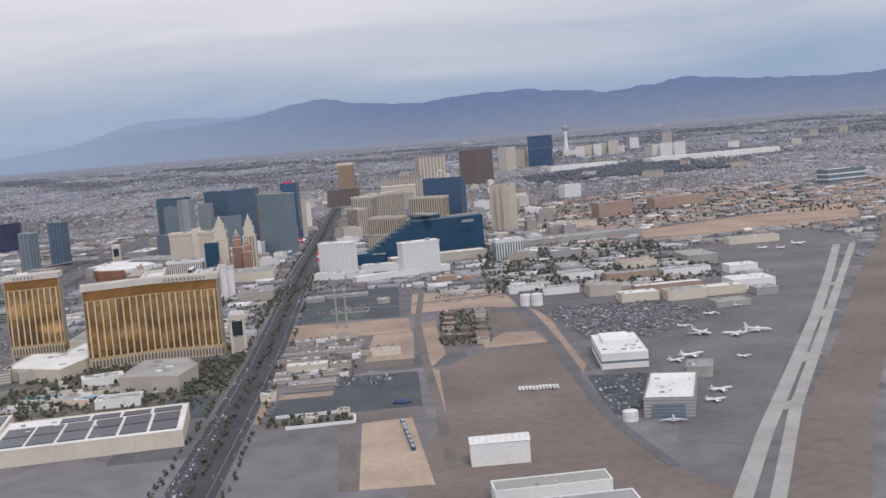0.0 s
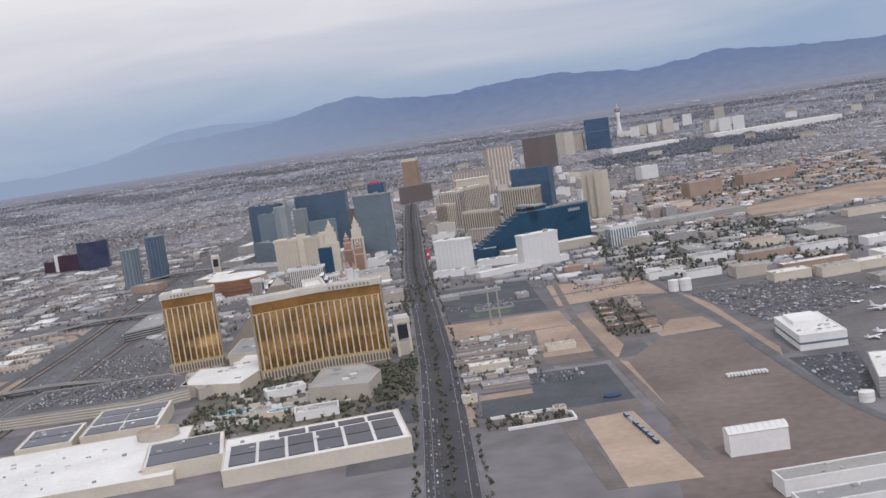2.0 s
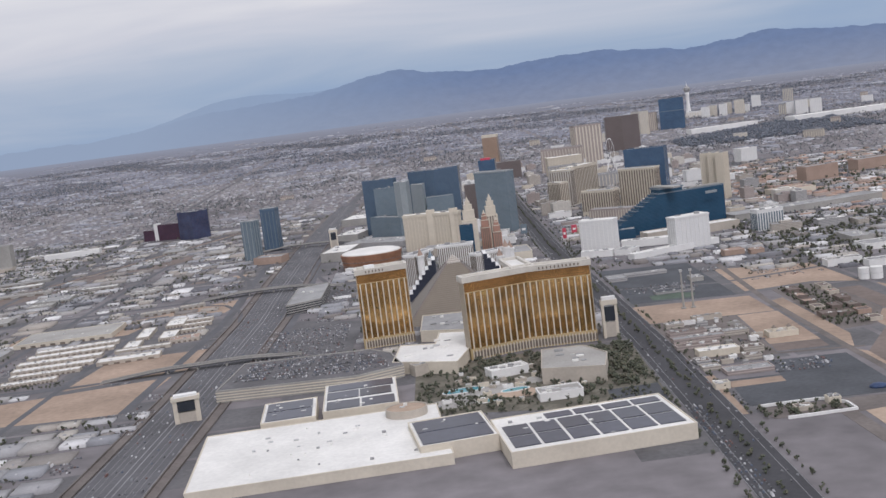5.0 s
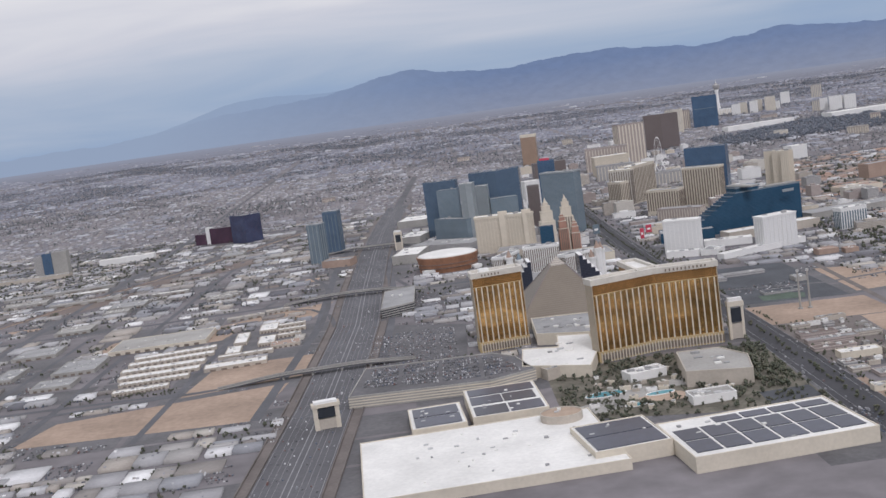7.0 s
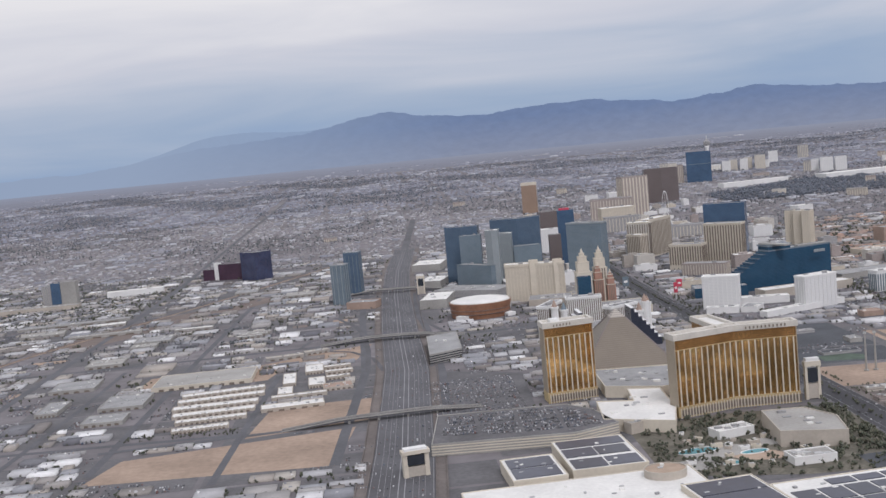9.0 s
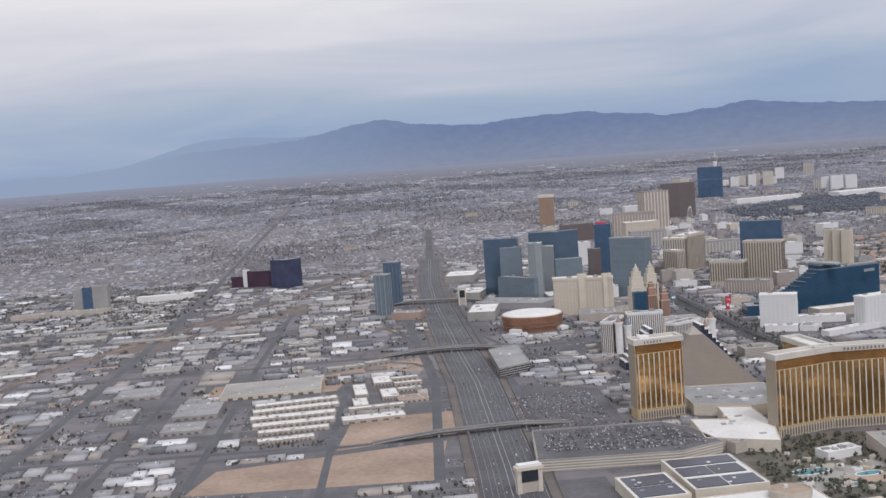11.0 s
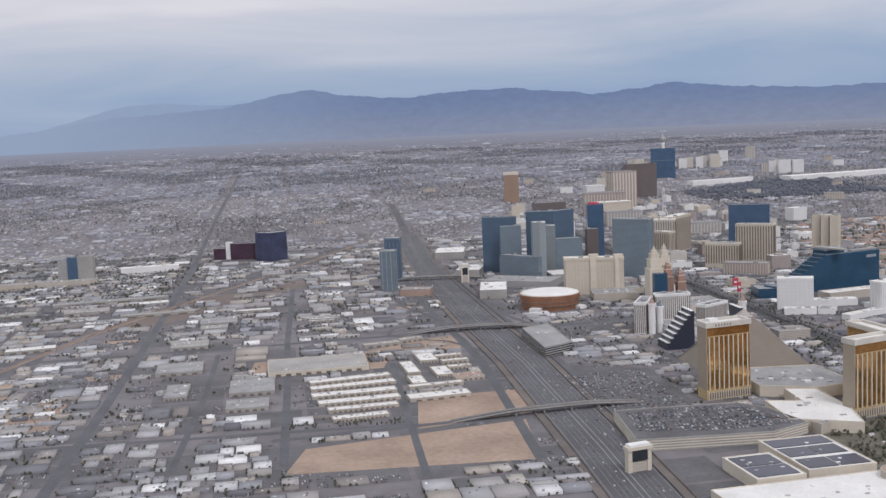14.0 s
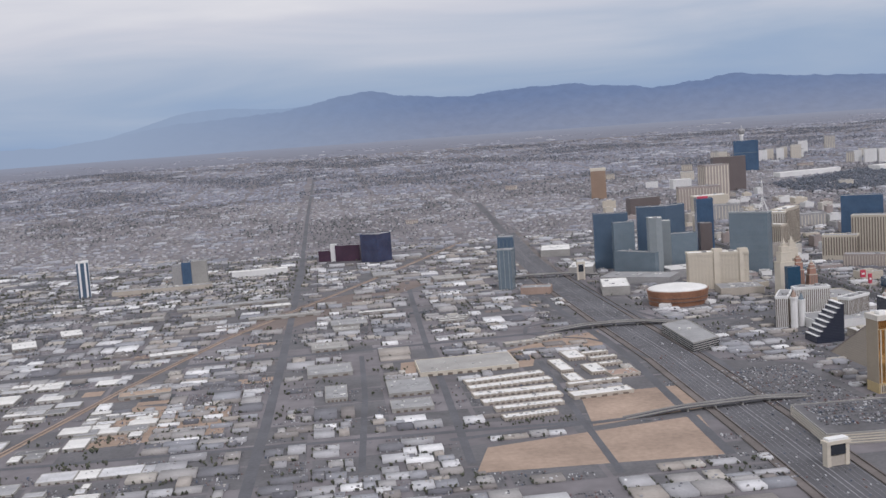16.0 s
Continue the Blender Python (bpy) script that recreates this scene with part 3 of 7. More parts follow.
# glowing backdrop surface; haze is painted in by height
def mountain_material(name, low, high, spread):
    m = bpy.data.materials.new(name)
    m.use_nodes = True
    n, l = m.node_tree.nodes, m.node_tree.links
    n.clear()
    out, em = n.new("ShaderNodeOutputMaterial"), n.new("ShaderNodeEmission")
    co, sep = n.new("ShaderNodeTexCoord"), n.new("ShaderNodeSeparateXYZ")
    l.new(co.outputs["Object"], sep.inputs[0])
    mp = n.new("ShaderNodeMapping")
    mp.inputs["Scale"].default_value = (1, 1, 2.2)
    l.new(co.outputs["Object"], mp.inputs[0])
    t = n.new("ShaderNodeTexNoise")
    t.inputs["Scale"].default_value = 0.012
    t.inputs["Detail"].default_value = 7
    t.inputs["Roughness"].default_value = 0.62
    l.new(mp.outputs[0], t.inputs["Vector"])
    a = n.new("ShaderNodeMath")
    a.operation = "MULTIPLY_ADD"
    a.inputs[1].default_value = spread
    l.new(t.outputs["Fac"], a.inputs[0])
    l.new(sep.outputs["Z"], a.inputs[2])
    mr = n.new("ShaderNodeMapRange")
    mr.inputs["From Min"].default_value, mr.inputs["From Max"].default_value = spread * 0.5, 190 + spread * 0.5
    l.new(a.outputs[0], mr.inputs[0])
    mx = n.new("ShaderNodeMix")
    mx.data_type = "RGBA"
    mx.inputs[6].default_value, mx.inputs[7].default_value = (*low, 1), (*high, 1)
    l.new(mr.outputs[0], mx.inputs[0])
    # shading of gullies and spurs, painted in as noise
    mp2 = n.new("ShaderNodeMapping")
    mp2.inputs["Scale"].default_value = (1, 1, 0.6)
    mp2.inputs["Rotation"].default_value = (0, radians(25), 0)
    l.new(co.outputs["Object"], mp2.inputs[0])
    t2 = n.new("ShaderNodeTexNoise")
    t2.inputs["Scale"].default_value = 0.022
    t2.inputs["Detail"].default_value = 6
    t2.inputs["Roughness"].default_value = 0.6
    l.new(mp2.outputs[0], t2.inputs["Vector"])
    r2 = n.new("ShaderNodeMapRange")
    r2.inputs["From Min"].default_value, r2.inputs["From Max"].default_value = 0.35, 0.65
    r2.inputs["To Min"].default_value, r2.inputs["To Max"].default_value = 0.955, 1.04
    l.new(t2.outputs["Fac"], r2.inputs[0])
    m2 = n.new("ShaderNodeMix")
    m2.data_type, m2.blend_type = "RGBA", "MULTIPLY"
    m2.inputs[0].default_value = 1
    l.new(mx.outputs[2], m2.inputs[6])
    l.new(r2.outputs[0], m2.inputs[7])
    # haze painted over the western end: fades to a sky-like blue
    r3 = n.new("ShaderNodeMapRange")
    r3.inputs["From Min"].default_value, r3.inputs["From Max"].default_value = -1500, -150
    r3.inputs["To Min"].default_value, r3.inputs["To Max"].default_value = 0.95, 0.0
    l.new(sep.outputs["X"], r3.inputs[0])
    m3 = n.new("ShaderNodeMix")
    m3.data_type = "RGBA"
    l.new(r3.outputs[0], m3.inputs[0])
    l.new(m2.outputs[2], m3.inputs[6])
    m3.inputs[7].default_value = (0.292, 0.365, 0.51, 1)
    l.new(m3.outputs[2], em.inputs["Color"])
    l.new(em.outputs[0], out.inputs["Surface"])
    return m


M["range"] = mountain_material("painted_haze_mountain_rock", (0.265, 0.29, 0.38), (0.16, 0.218, 0.37), 60)
M["farrange"] = mountain_material("painted_haze_far_mountain_rock", (0.27, 0.34, 0.48), (0.235, 0.325, 0.50), 30)


def mountain_range(name, dist, lift, depth, mat, label, seed, rough):
    g = Geo()
    n, rows = 420, 9
    for k in range(rows):
        f = k / (rows - 1)
        for i in range(n + 1):
            az = -34 + 68 * i / n
            el = np.interp(az, [r[0] for r in RIDGE], [r[1] for r in RIDGE]) + lift(az)
            crest = HAZE[2] + dist * math.tan(radians(el))
            jag = noise.fractal(Vector((az * 5.0, seed + 1.7, f * 3.0)), 1.0, 2.0, 4) * rough * 0.45
            wob = jag + noise.fractal(Vector((az * 1.4, seed, f * 1.3)), 1.0, 2.1, 6) * rough
            h = (crest + wob * (0.35 + 0.65 * (f < 1))) * f ** 1.25
            fold = noise.fractal(Vector((az * 0.45, seed + 3.1, f * 2.0)), 1.0, 2.0, 5) * 60 * f * (1 - f)
            r = dist - depth * (1 - f) + fold
            g.v.append((HAZE[0] + r * math.sin(radians(az)), HAZE[1] + r * math.cos(radians(az)), max(-2, h) if k else -2))
    for k in range(rows - 1):
        for i in range(n):
            a = k * (n + 1) + i
            g.f.append((a, a + 1, a + n + 2, a + n + 1))
    g.smooth = True
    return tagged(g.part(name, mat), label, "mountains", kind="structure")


mountain_range("backdrop_mountains", 4620, lambda az: 0.0, 520, "range", "long blue mountain range with painted haze beyond the city", 2.0, 16)
mountain_range("backdrop_far_mountains", 4730, lambda az: 0.62 * math.exp(-((az + 11.8) / 3.6) ** 2) - 0.1, 150, "farrange", "paler far mountain ridge with painted haze", 7.0, 6)


# desert plain between the last houses and the mountains, its haze painted as glow
def plain():
    m = bpy.data.materials.new("painted_haze_plain")
    m.use_nodes = True
    n, l = m.node_tree.nodes, m.node_tree.links
    n.clear()
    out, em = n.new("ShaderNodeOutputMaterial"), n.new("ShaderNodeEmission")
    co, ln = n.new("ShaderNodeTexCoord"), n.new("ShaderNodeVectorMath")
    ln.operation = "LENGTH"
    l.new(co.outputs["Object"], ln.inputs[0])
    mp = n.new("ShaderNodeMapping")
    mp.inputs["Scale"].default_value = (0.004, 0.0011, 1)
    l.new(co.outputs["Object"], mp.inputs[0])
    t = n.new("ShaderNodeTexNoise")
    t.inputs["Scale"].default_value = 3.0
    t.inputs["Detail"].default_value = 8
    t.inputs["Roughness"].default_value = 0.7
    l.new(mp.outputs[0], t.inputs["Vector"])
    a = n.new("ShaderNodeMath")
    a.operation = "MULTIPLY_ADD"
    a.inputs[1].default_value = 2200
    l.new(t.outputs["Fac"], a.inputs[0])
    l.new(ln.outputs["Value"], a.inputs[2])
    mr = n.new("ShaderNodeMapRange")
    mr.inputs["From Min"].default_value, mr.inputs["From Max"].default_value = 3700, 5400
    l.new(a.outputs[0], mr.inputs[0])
    # haze ramp: the emitted colour turns paler and bluer with distance
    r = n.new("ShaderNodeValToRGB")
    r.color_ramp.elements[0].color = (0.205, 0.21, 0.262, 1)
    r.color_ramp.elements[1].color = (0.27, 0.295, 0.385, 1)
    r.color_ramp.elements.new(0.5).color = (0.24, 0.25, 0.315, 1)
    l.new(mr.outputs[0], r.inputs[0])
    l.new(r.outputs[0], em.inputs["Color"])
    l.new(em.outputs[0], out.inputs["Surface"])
    M["plain"] = m
    g = Geo()
    k = 64
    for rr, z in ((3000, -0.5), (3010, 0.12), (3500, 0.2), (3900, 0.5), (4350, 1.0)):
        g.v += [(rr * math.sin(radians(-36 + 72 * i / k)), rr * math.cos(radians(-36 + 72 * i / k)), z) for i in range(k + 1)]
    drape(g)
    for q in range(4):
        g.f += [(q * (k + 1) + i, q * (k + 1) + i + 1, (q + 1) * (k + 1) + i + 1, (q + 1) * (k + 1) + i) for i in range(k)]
    ob = tagged(g.part("backdrop_plain", "plain"), "blue grey plain with painted haze before the mountains", "plain", kind="structure")
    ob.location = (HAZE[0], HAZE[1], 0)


plain()


# ---- towers ----
def tower(name, label, poly, h, wall, roof="greyroof", piers=None, bands=None, crown=None, mech=2, category="hotel tower", group=""):
    """A high-rise on the plan poly: wall body, parapet or crown, proud piers and storey bands, plant boxes on the roof."""
    cx, cy = sum(p[0] for p in poly) / len(poly), sum(p[1] for p in poly) / len(poly)
    occupy(poly, 1.0)
    local = [(x - cx, y - cy) for x, y in poly]
    lift = float(terrain(cy))
    h -= lift
    ob = thing(name, label, category, group, (cx, cy, lift))
    body = Geo().prism(local, -0.4, h).part("wall", wall, ob)
    top = Geo().prism(grow(local, -0.3), h, h + 0.12).part("roof", roof, ob)
    if crown:
        ch, cm, out = crown
        Geo().ring(local, h - ch * 0.75, h + ch * 0.25, out, out + 0.35).part("parapet", cm, ob)
    else:
        Geo().ring(local, h - 0.1, h + 0.5, 0.05, 0.35).part("parapet", wall, ob)
    if piers:
        gap, w, pm, p0, p1 = piers
        p1 -= lift
        me = Geo().box(0, 0, 0, w, 0.36, p1 - p0).mesh("pier", pm)
        for i in range(len(local)):
            a, b = Vector(local[i]), Vector(local[(i + 1) % len(local)])
            e = b - a
            n = int(e.length / gap)
            for k in range(n + 1):
                p = a + e * ((k + 0.5) / (n + 1))
                o = new("pier", me)
                o.parent = body
                o.matrix_basis = pose(p.x, p.y, p0, 0, 0, math.degrees(math.atan2(e.y, e.x)))
    if bands:
        for zb, hb, bm_ in bands:
            Geo().ring(local, zb - lift, zb - lift + hb, 0.12, 0.3).part("storey_band", bm_, ob)
    rnd = random.Random(len(name) + int(cx))
    for _ in range(mech):
        i = rnd.randrange(len(local))
        px, py = local[i][0] * 0.45, local[i][1] * 0.45
        Geo().box(px, py, h, rnd.uniform(1.2, 3), rnd.uniform(1, 2), rnd.uniform(0.6, 1.4), GRID).part("plant_box", "greyroof", top)
    return ob


def podium(name, label, poly, h, wall="beige", roof="greyroof", units=6, category="casino podium"):
    cx, cy = sum(p[0] for p in poly) / len(poly), sum(p[1] for p in poly) / len(poly)
    occupy(poly, 0.5)
    local = [(x - cx, y - cy) for x, y in poly]
    ob = thing(name, label, category, "", (cx, cy, float(terrain(cy))))
    Geo().prism(local, -0.8 if cy > 750 else 0, h).part("wall", wall, ob)
    top = Geo().prism(grow(local, -0.25), h, h + 0.1).part("roof", roof, ob)
    Geo().ring(local, h - 0.1, h + 0.4, 0.05, 0.3).part("parapet", wall, ob)
    rnd = random.Random(int(cx * 7 + cy))
    for _ in range(units):
        i, j = rnd.randrange(len(local)), rnd.uniform(0.1, 0.75)
        i2 = (i + 1) % len(local)
        k = rnd.random()
        px, py = (local[i][0] * k + local[i2][0] * (1 - k)) * j, (local[i][1] * k + local[i2][1] * (1 - k)) * j
        Geo().box(px, py, h, rnd.uniform(0.8, 2.5), rnd.uniform(0.6, 1.6), rnd.uniform(0.3, 0.8), GRID).part("roof_unit", rnd.choice(("whiteroof", "greyroof", "metal")), top)
    return ob


def sign_bars(ob, x0, y0, x1, y1, z, n, w, h, mat="winbrown"):
    """Unlettered bars in the place of a name on a parapet."""
    me = Geo().box(0, 0, 0, w, 0.16, h).mesh("sign_bar", mat)
    for k in range(n):
        f = (k + 0.5) / n
        o = new("sign_bar", me)
        o.parent = ob
        o.matrix_basis = pose(x0 + (x1 - x0) * f - ob.location.x, y0 + (y1 - y0) * f - ob.location.y, z, 0, 0, math.degrees(math.atan2(y1 - y0, x1 - x0)))


def gold_tower(name, label, fronts, depth, h, gap, sign):
    """Gold mirror-glass hotel slab: fronts is the line of its south face from left to right."""
    n = len(fronts)
    back = [(p[0] + q[0], p[1] + q[1]) for p, q in zip(fronts, depth)]
    poly = fronts + back[::-1]
    cx, cy = sum(p[0] for p in poly) / len(poly), sum(p[1] for p in poly) / len(poly)
    occupy(poly, 1.5)
    ob = thing(name, label, "hotel tower", "", (cx, cy, 0))
    loc = [(x - cx, y - cy) for x, y in poly]
    plinth = Geo().prism(grow(loc, 0.25), 0, 3.4).part("stone_base", "goldstone", ob)
    glass = Geo().prism(loc, 3.4, h - 5.2).part("gold_glass", "gold", ob)
    Geo().prism(grow(loc, -0.08), h - 5.2, h - 1.9).part("upper_glass", "goldband", ob)
    Geo().ring(loc, h - 1.9, h, 0.55, 1.0).part("crown", "crown", ob)
    Geo().prism(grow(loc, -0.2), h - 1.2, h - 0.9).part("roof", "whiteroof", ob)
    Geo().ring(loc, 3.4, 3.7, 0.35, 0.5).part("ledge", "goldstone", ob)
    Geo().ring(loc, h - 5.3, h - 5.05, 0.1, 0.3).part("ledge", "goldstone", ob)
    fin = Geo().box(0, 0, 0, 0.42, 0.5, h - 3.4 - 5.6).mesh("fin", "cream")
    col = Geo().box(0, 0, 0, 0.32, 0.5, 3.2).mesh("arcade_pier", "cream")
    arch = Geo().box(0, 0, 0, 0.75, 0.2, 2.2).mesh("arcade_window", "winbrown")
    for i in range(len(loc)):
        a, b = Vector(loc[i]), Vector(loc[(i + 1) % len(loc)])
        e = b - a
        k = max(1, round(e.length / gap))
        ang = math.degrees(math.atan2(e.y, e.x))
        nrm = Vector((e.y, -e.x)).normalized()
        if e.length < 9:
            mid = (a + b) / 2 + nrm * 0.06
            Geo().box(mid.x, mid.y, 3.4, e.length + 0.2, 0.3, h - 5.3, ang).part("end_wall", "endwall", ob)
            continue
        for j in range(k):
            p = a + e * ((j + 0.5) / k)
            o = new("fin", fin)
            o.parent = glass
            o.matrix_basis = pose(p.x, p.y, 3.7, 0, 0, ang)
            for s in (-0.25, 0.25):
                q = a + e * ((j + 0.5 + s) / k) + nrm * 0.28
                o = new("arcade_pier", col)
                o.parent = plinth
                o.matrix_basis = pose(q.x, q.y, 0, 0, 0, ang)
                q = a + e * ((j + 0.5 + s + 0.25) / k) + nrm * 0.26
                o = new("arcade_window", arch)
                o.parent = plinth
                o.matrix_basis = pose(q.x, q.y, 0.5, 0, 0, ang)
    (x0, y0), (x1, y1), cnt = sign
    sign_bars(ob, x0, y0, x1, y1, h - 1.45, cnt, 0.45, 0.8)
    return ob, loc


gold_main, _l = gold_tower("gold_hotel_tower", "gold mirror-glass hotel tower with pale fins and cream crown",
                          [(-117, 350), (-96.8, 358.2), (-76, 358.5)], [(-1.6, 5.2), (0.3, 5.4), (-0.1, 5.2)], 27.2, 2.15, ((-93, 357.5), (-79, 357.8), 11))
wing = Geo().prism([(-4, 1.5), (3, 1.5), (-2, 26), (-8, 25)], 0, 25.4)
wing.part("rear_wing", "gold", gold_main)
Geo().ring([(-4, 1.5), (3, 1.5), (-2, 26), (-8, 25)], 25.4, 27.1, 0.5, 1.0).part("crown", "crown", gold_main)
Geo().prism([(-4, 1.5), (3, 1.5), (-2, 26), (-8, 25)], 25.4, 26.2).part("roof", "whiteroof", gold_main)
gold_slim, _l = gold_tower("gold_hotel_tower", "slim gold mirror-glass hotel tower with white crown", [(-156, 385.5), (-138.6, 390)], [(-1.0, 7.5), (-1.3, 7.4)], 28.6, 1.95, ((-153, 385.7), (-146, 387.5), 6))
Geo().box(-4, 1, 27.4, 3.5, 3, 1.6, 14).part("plant_box", "white", gold_slim)

# pyramid hotel with its capstone and black stepped annexes
def pyramid():
    ob = thing("pyramid_hotel", "bronze glass pyramid hotel with a paler capstone", "pyramid hotel", "", (-124, 438, 0))
    base = rect(0, 0, 42, 42, GRID)
    occupy([(x - 124, y + 438) for x, y in base], 1)
    Geo().prism(base, 0, 20.2, 1 - 20.2 / 23.4).part("glass_slope", "pyramid", ob)
    Geo().prism(rect(0, 0, 42 * (1 - 20.2 / 23.4) + 0.25, 42 * (1 - 20.2 / 23.4) + 0.25, GRID), 20.2, 23.4, 0.02).part("capstone", "beigewin", ob)
    for i in range(4):
        a, b = base[i], (0.0, 0.0)
        g = Geo()
        g.loft([[(a[0] - 0.2, a[1] - 0.2, 0), (a[0] + 0.2, a[1] - 0.2, 0), (a[0] + 0.2, a[1] + 0.2, 0.3), (a[0] - 0.2, a[1] + 0.2, 0.3)],
                [(a[0] * 0.137 - 0.1, a[1] * 0.137 - 0.1, 20.2), (a[0] * 0.137 + 0.1, a[1] * 0.137 - 0.1, 20.2), (a[0] * 0.137 + 0.1, a[1] * 0.137 + 0.1, 20.5), (a[0] * 0.137 - 0.1, a[1] * 0.137 + 0.1, 20.5)]])
        g.part("edge_strip", "brownglass", ob)


pyramid()


def ziggurat(x, y, sign, label):
    ob = thing("stepped_annexe", label, "hotel tower", "stepped annexes", (x, y, 0))
    occupy(rect(x, y, 14, 14), 1)
    for k in range(8):
        px = sign * (-6 + k * 1.6)
        hh = 16.8 - k * 1.95
        Geo().box(px, 0, 0, 1.62, 12, hh, 0).part("step", "black", ob)
        Geo().box(px, 0, hh, 1.5, 11.5, 0.25, 0).part("step_roof", "white", ob)
    ob.rotation_euler = (0, 0, radians(GRID))


ziggurat(-106.5, 482, 1, "black glass stepped hotel annexe with white roof edges")
ziggurat(-141, 480, -1, "black glass stepped hotel annexe with white roof edges")

# striped white castle hotel
for nm, (x0, y0, x1, y1), h in (("a", (-136, 531, -119, 530), 15.5), ("b", (-117, 512, -103, 522), 12.2), ("c", (-146, 512, -138, 530), 15.0)):
    tower("castle_hotel_wing", "white castle hotel wing with dark window stripes", slab(x0, y0, x1, y1, 5.5), h, "white", "greyroof", (1.05, 0.42, "winbrown", 0.6, h - 1.2), None, (1.2, "white", 0.25), group="castle hotel wings")
for x, y, h in ((-143, 512, 17), (-138.5, 515, 15), (-103, 500, 18), (-101, 506, 16.5), (-106, 498, 14.5)):
    ob = thing("castle_turret", "white castle turret with pointed top", "turret", "castle turrets", (x, y, 0))
    Geo().prism(circle(0, 0, 1.7, 12), 0, h - 2.4).part("shaft", "white", ob)
    Geo().ring(circle(0, 0, 1.7, 12), h - 3.2, h - 2.2, 0.3, 0.6).part("battlement", "white", ob)
    Geo().prism(circle(0, 0, 1.5, 12), h - 2.4, h + 1.2, 0.05).part("cone_roof", random.Random(int(h * 3)).choice(("terracotta", "steelblue", "whiteroof")), ob)
podium("castle_podium", "pale casino podium between castle wings", slab(-136, 500, -104, 503, 24), 4.0, "white", "greyroof", 10)

# skyline cluster with stepped and spired towers
def spired(x, y, w, h, wall, label):
    ob = thing("skyscraper_replica", label, "hotel tower", "replica towers", (x, y, 0))
    occupy(rect(x, y, w + 2, w + 2))
    z = 0.0
    for k, (f, hh) in enumerate(((1.0, 0.62), (0.78, 0.16), (0.55, 0.09), (0.32, 0.05))):
        top = z + h * hh
        Geo().prism(rect(0, 0, w * f, w * f), z, top).part("tier", wall, ob)
        Geo().ring(rect(0, 0, w * f, w * f), top - 0.4, top, 0.12, 0.3).part("cornice", "cream", ob)
        z = top
    Geo().prism(circle(0, 0, w * 0.12, 8), z, h, 0.1).part("spire", "cream", ob)
    me = Geo().box(0, 0, 0, w * 0.09, 0.3, h * 0.6).mesh("window_strip", "winbrown")
    for i in range(4):
        for k in (-0.3, -0.1, 0.1, 0.3):
            o = new("window_strip", me)
            o.parent = ob
            a = radians(GRID + 90 * i)
            o.matrix_basis = pose(math.cos(a) * w * k + math.sin(a) * w * 0.48, math.sin(a) * w * k - math.cos(a) * w * 0.48, 0.5, 0, 0, GRID + 90 * i)


spired(-121, 590, 8.0, 33.0, "cream", "cream stepped skyscraper replica with spire")
spired(-109.5, 612, 7.0, 31.5, "cream", "cream stepped skyscraper replica with spire")
spired(-113, 592, 5.0, 25.0, "brick", "brick red skyscraper replica")
spired(-107, 588, 4.5, 21.0, "brick", "brick red skyscraper replica")
tower("replica_block", "teal glass skyscraper replica", rect(-122.5, 573, 7, 4), 19.5, "green", "greyroof", mech=1, group="replica towers")
podium("casino_podium", "cream and red casino podium under replica towers", rect(-104, 572, 26, 26), 4.0, "cream", "greyroof", 12)

# long cream hotel with classical crown
tower("cream_hotel", "long cream hotel slab with classical roofline", [(-161, 640), (-144, 637), (-128.5, 630), (-127, 637), (-143, 645), (-160.5, 648)], 21.6, "creamwin", "whiteroof", (2.1, 0.5, "cream", 0, 20), [(4.0, 0.4, "cream"), (18.2, 0.4, "cream")], (1.6, "cream", 0.35), 4)
for x, y in ((-144.5, 638.5), (-131, 633)):
    tower("roof_pavilion", "cream roof pavilion above hotel", rect(x, y, 5, 4), 23.3, "cream", "whiteroof", mech=0)
podium("cream_hotel_podium", "pale low casino podium", slab(-150, 612, -126, 610, 20), 4.0, "beige", "greyroof", 14)

# arena
def arena():
    ob = thing("arena", "round bronze-clad arena with a white domed roof", "arena", "", (-177, 602, 0))
    occupy(circle(-177, 602, 19, ry=17), 1)
    sec = []
    for z, k in ((0, 0.96), (2.5, 0.98), (5.5, 1.0), (7.6, 1.03), (8.2, 1.03)):
        sec.append([(x * k, y * k, z) for x, y in circle(0, 0, 16.5, 48, 15)])
    Geo().loft(sec).part("bronze_wall", "arena", ob)
    dome = []
    for k in range(7):
        a = k / 6 * math.pi / 2
        dome.append([(x, y, 8.2 + 2.1 * math.sin(a)) for x, y in circle(0, 0, 16.2 * math.cos(a) + 0.3, 48, 14.7 * math.cos(a) + 0.3)])
    g = Geo().loft(dome)
    g.smooth = True
    g.part("white_dome", "whiteroof", ob)
    for z in (2.4, 4.4, 6.4):
        Geo().ring(circle(0, 0, 16.6, 48, 15.1), z, z + 0.25, 0.1, 0.5).part("facade_ring", "brownglass", ob)
    Geo().box(-10, -13, 0, 6, 4, 2.2, -35).part("entry_block", "white", ob)
    Geo().box(15, -8, 0, 5, 6, 1.8, 30).part("entry_canopy", "white", ob)


arena()

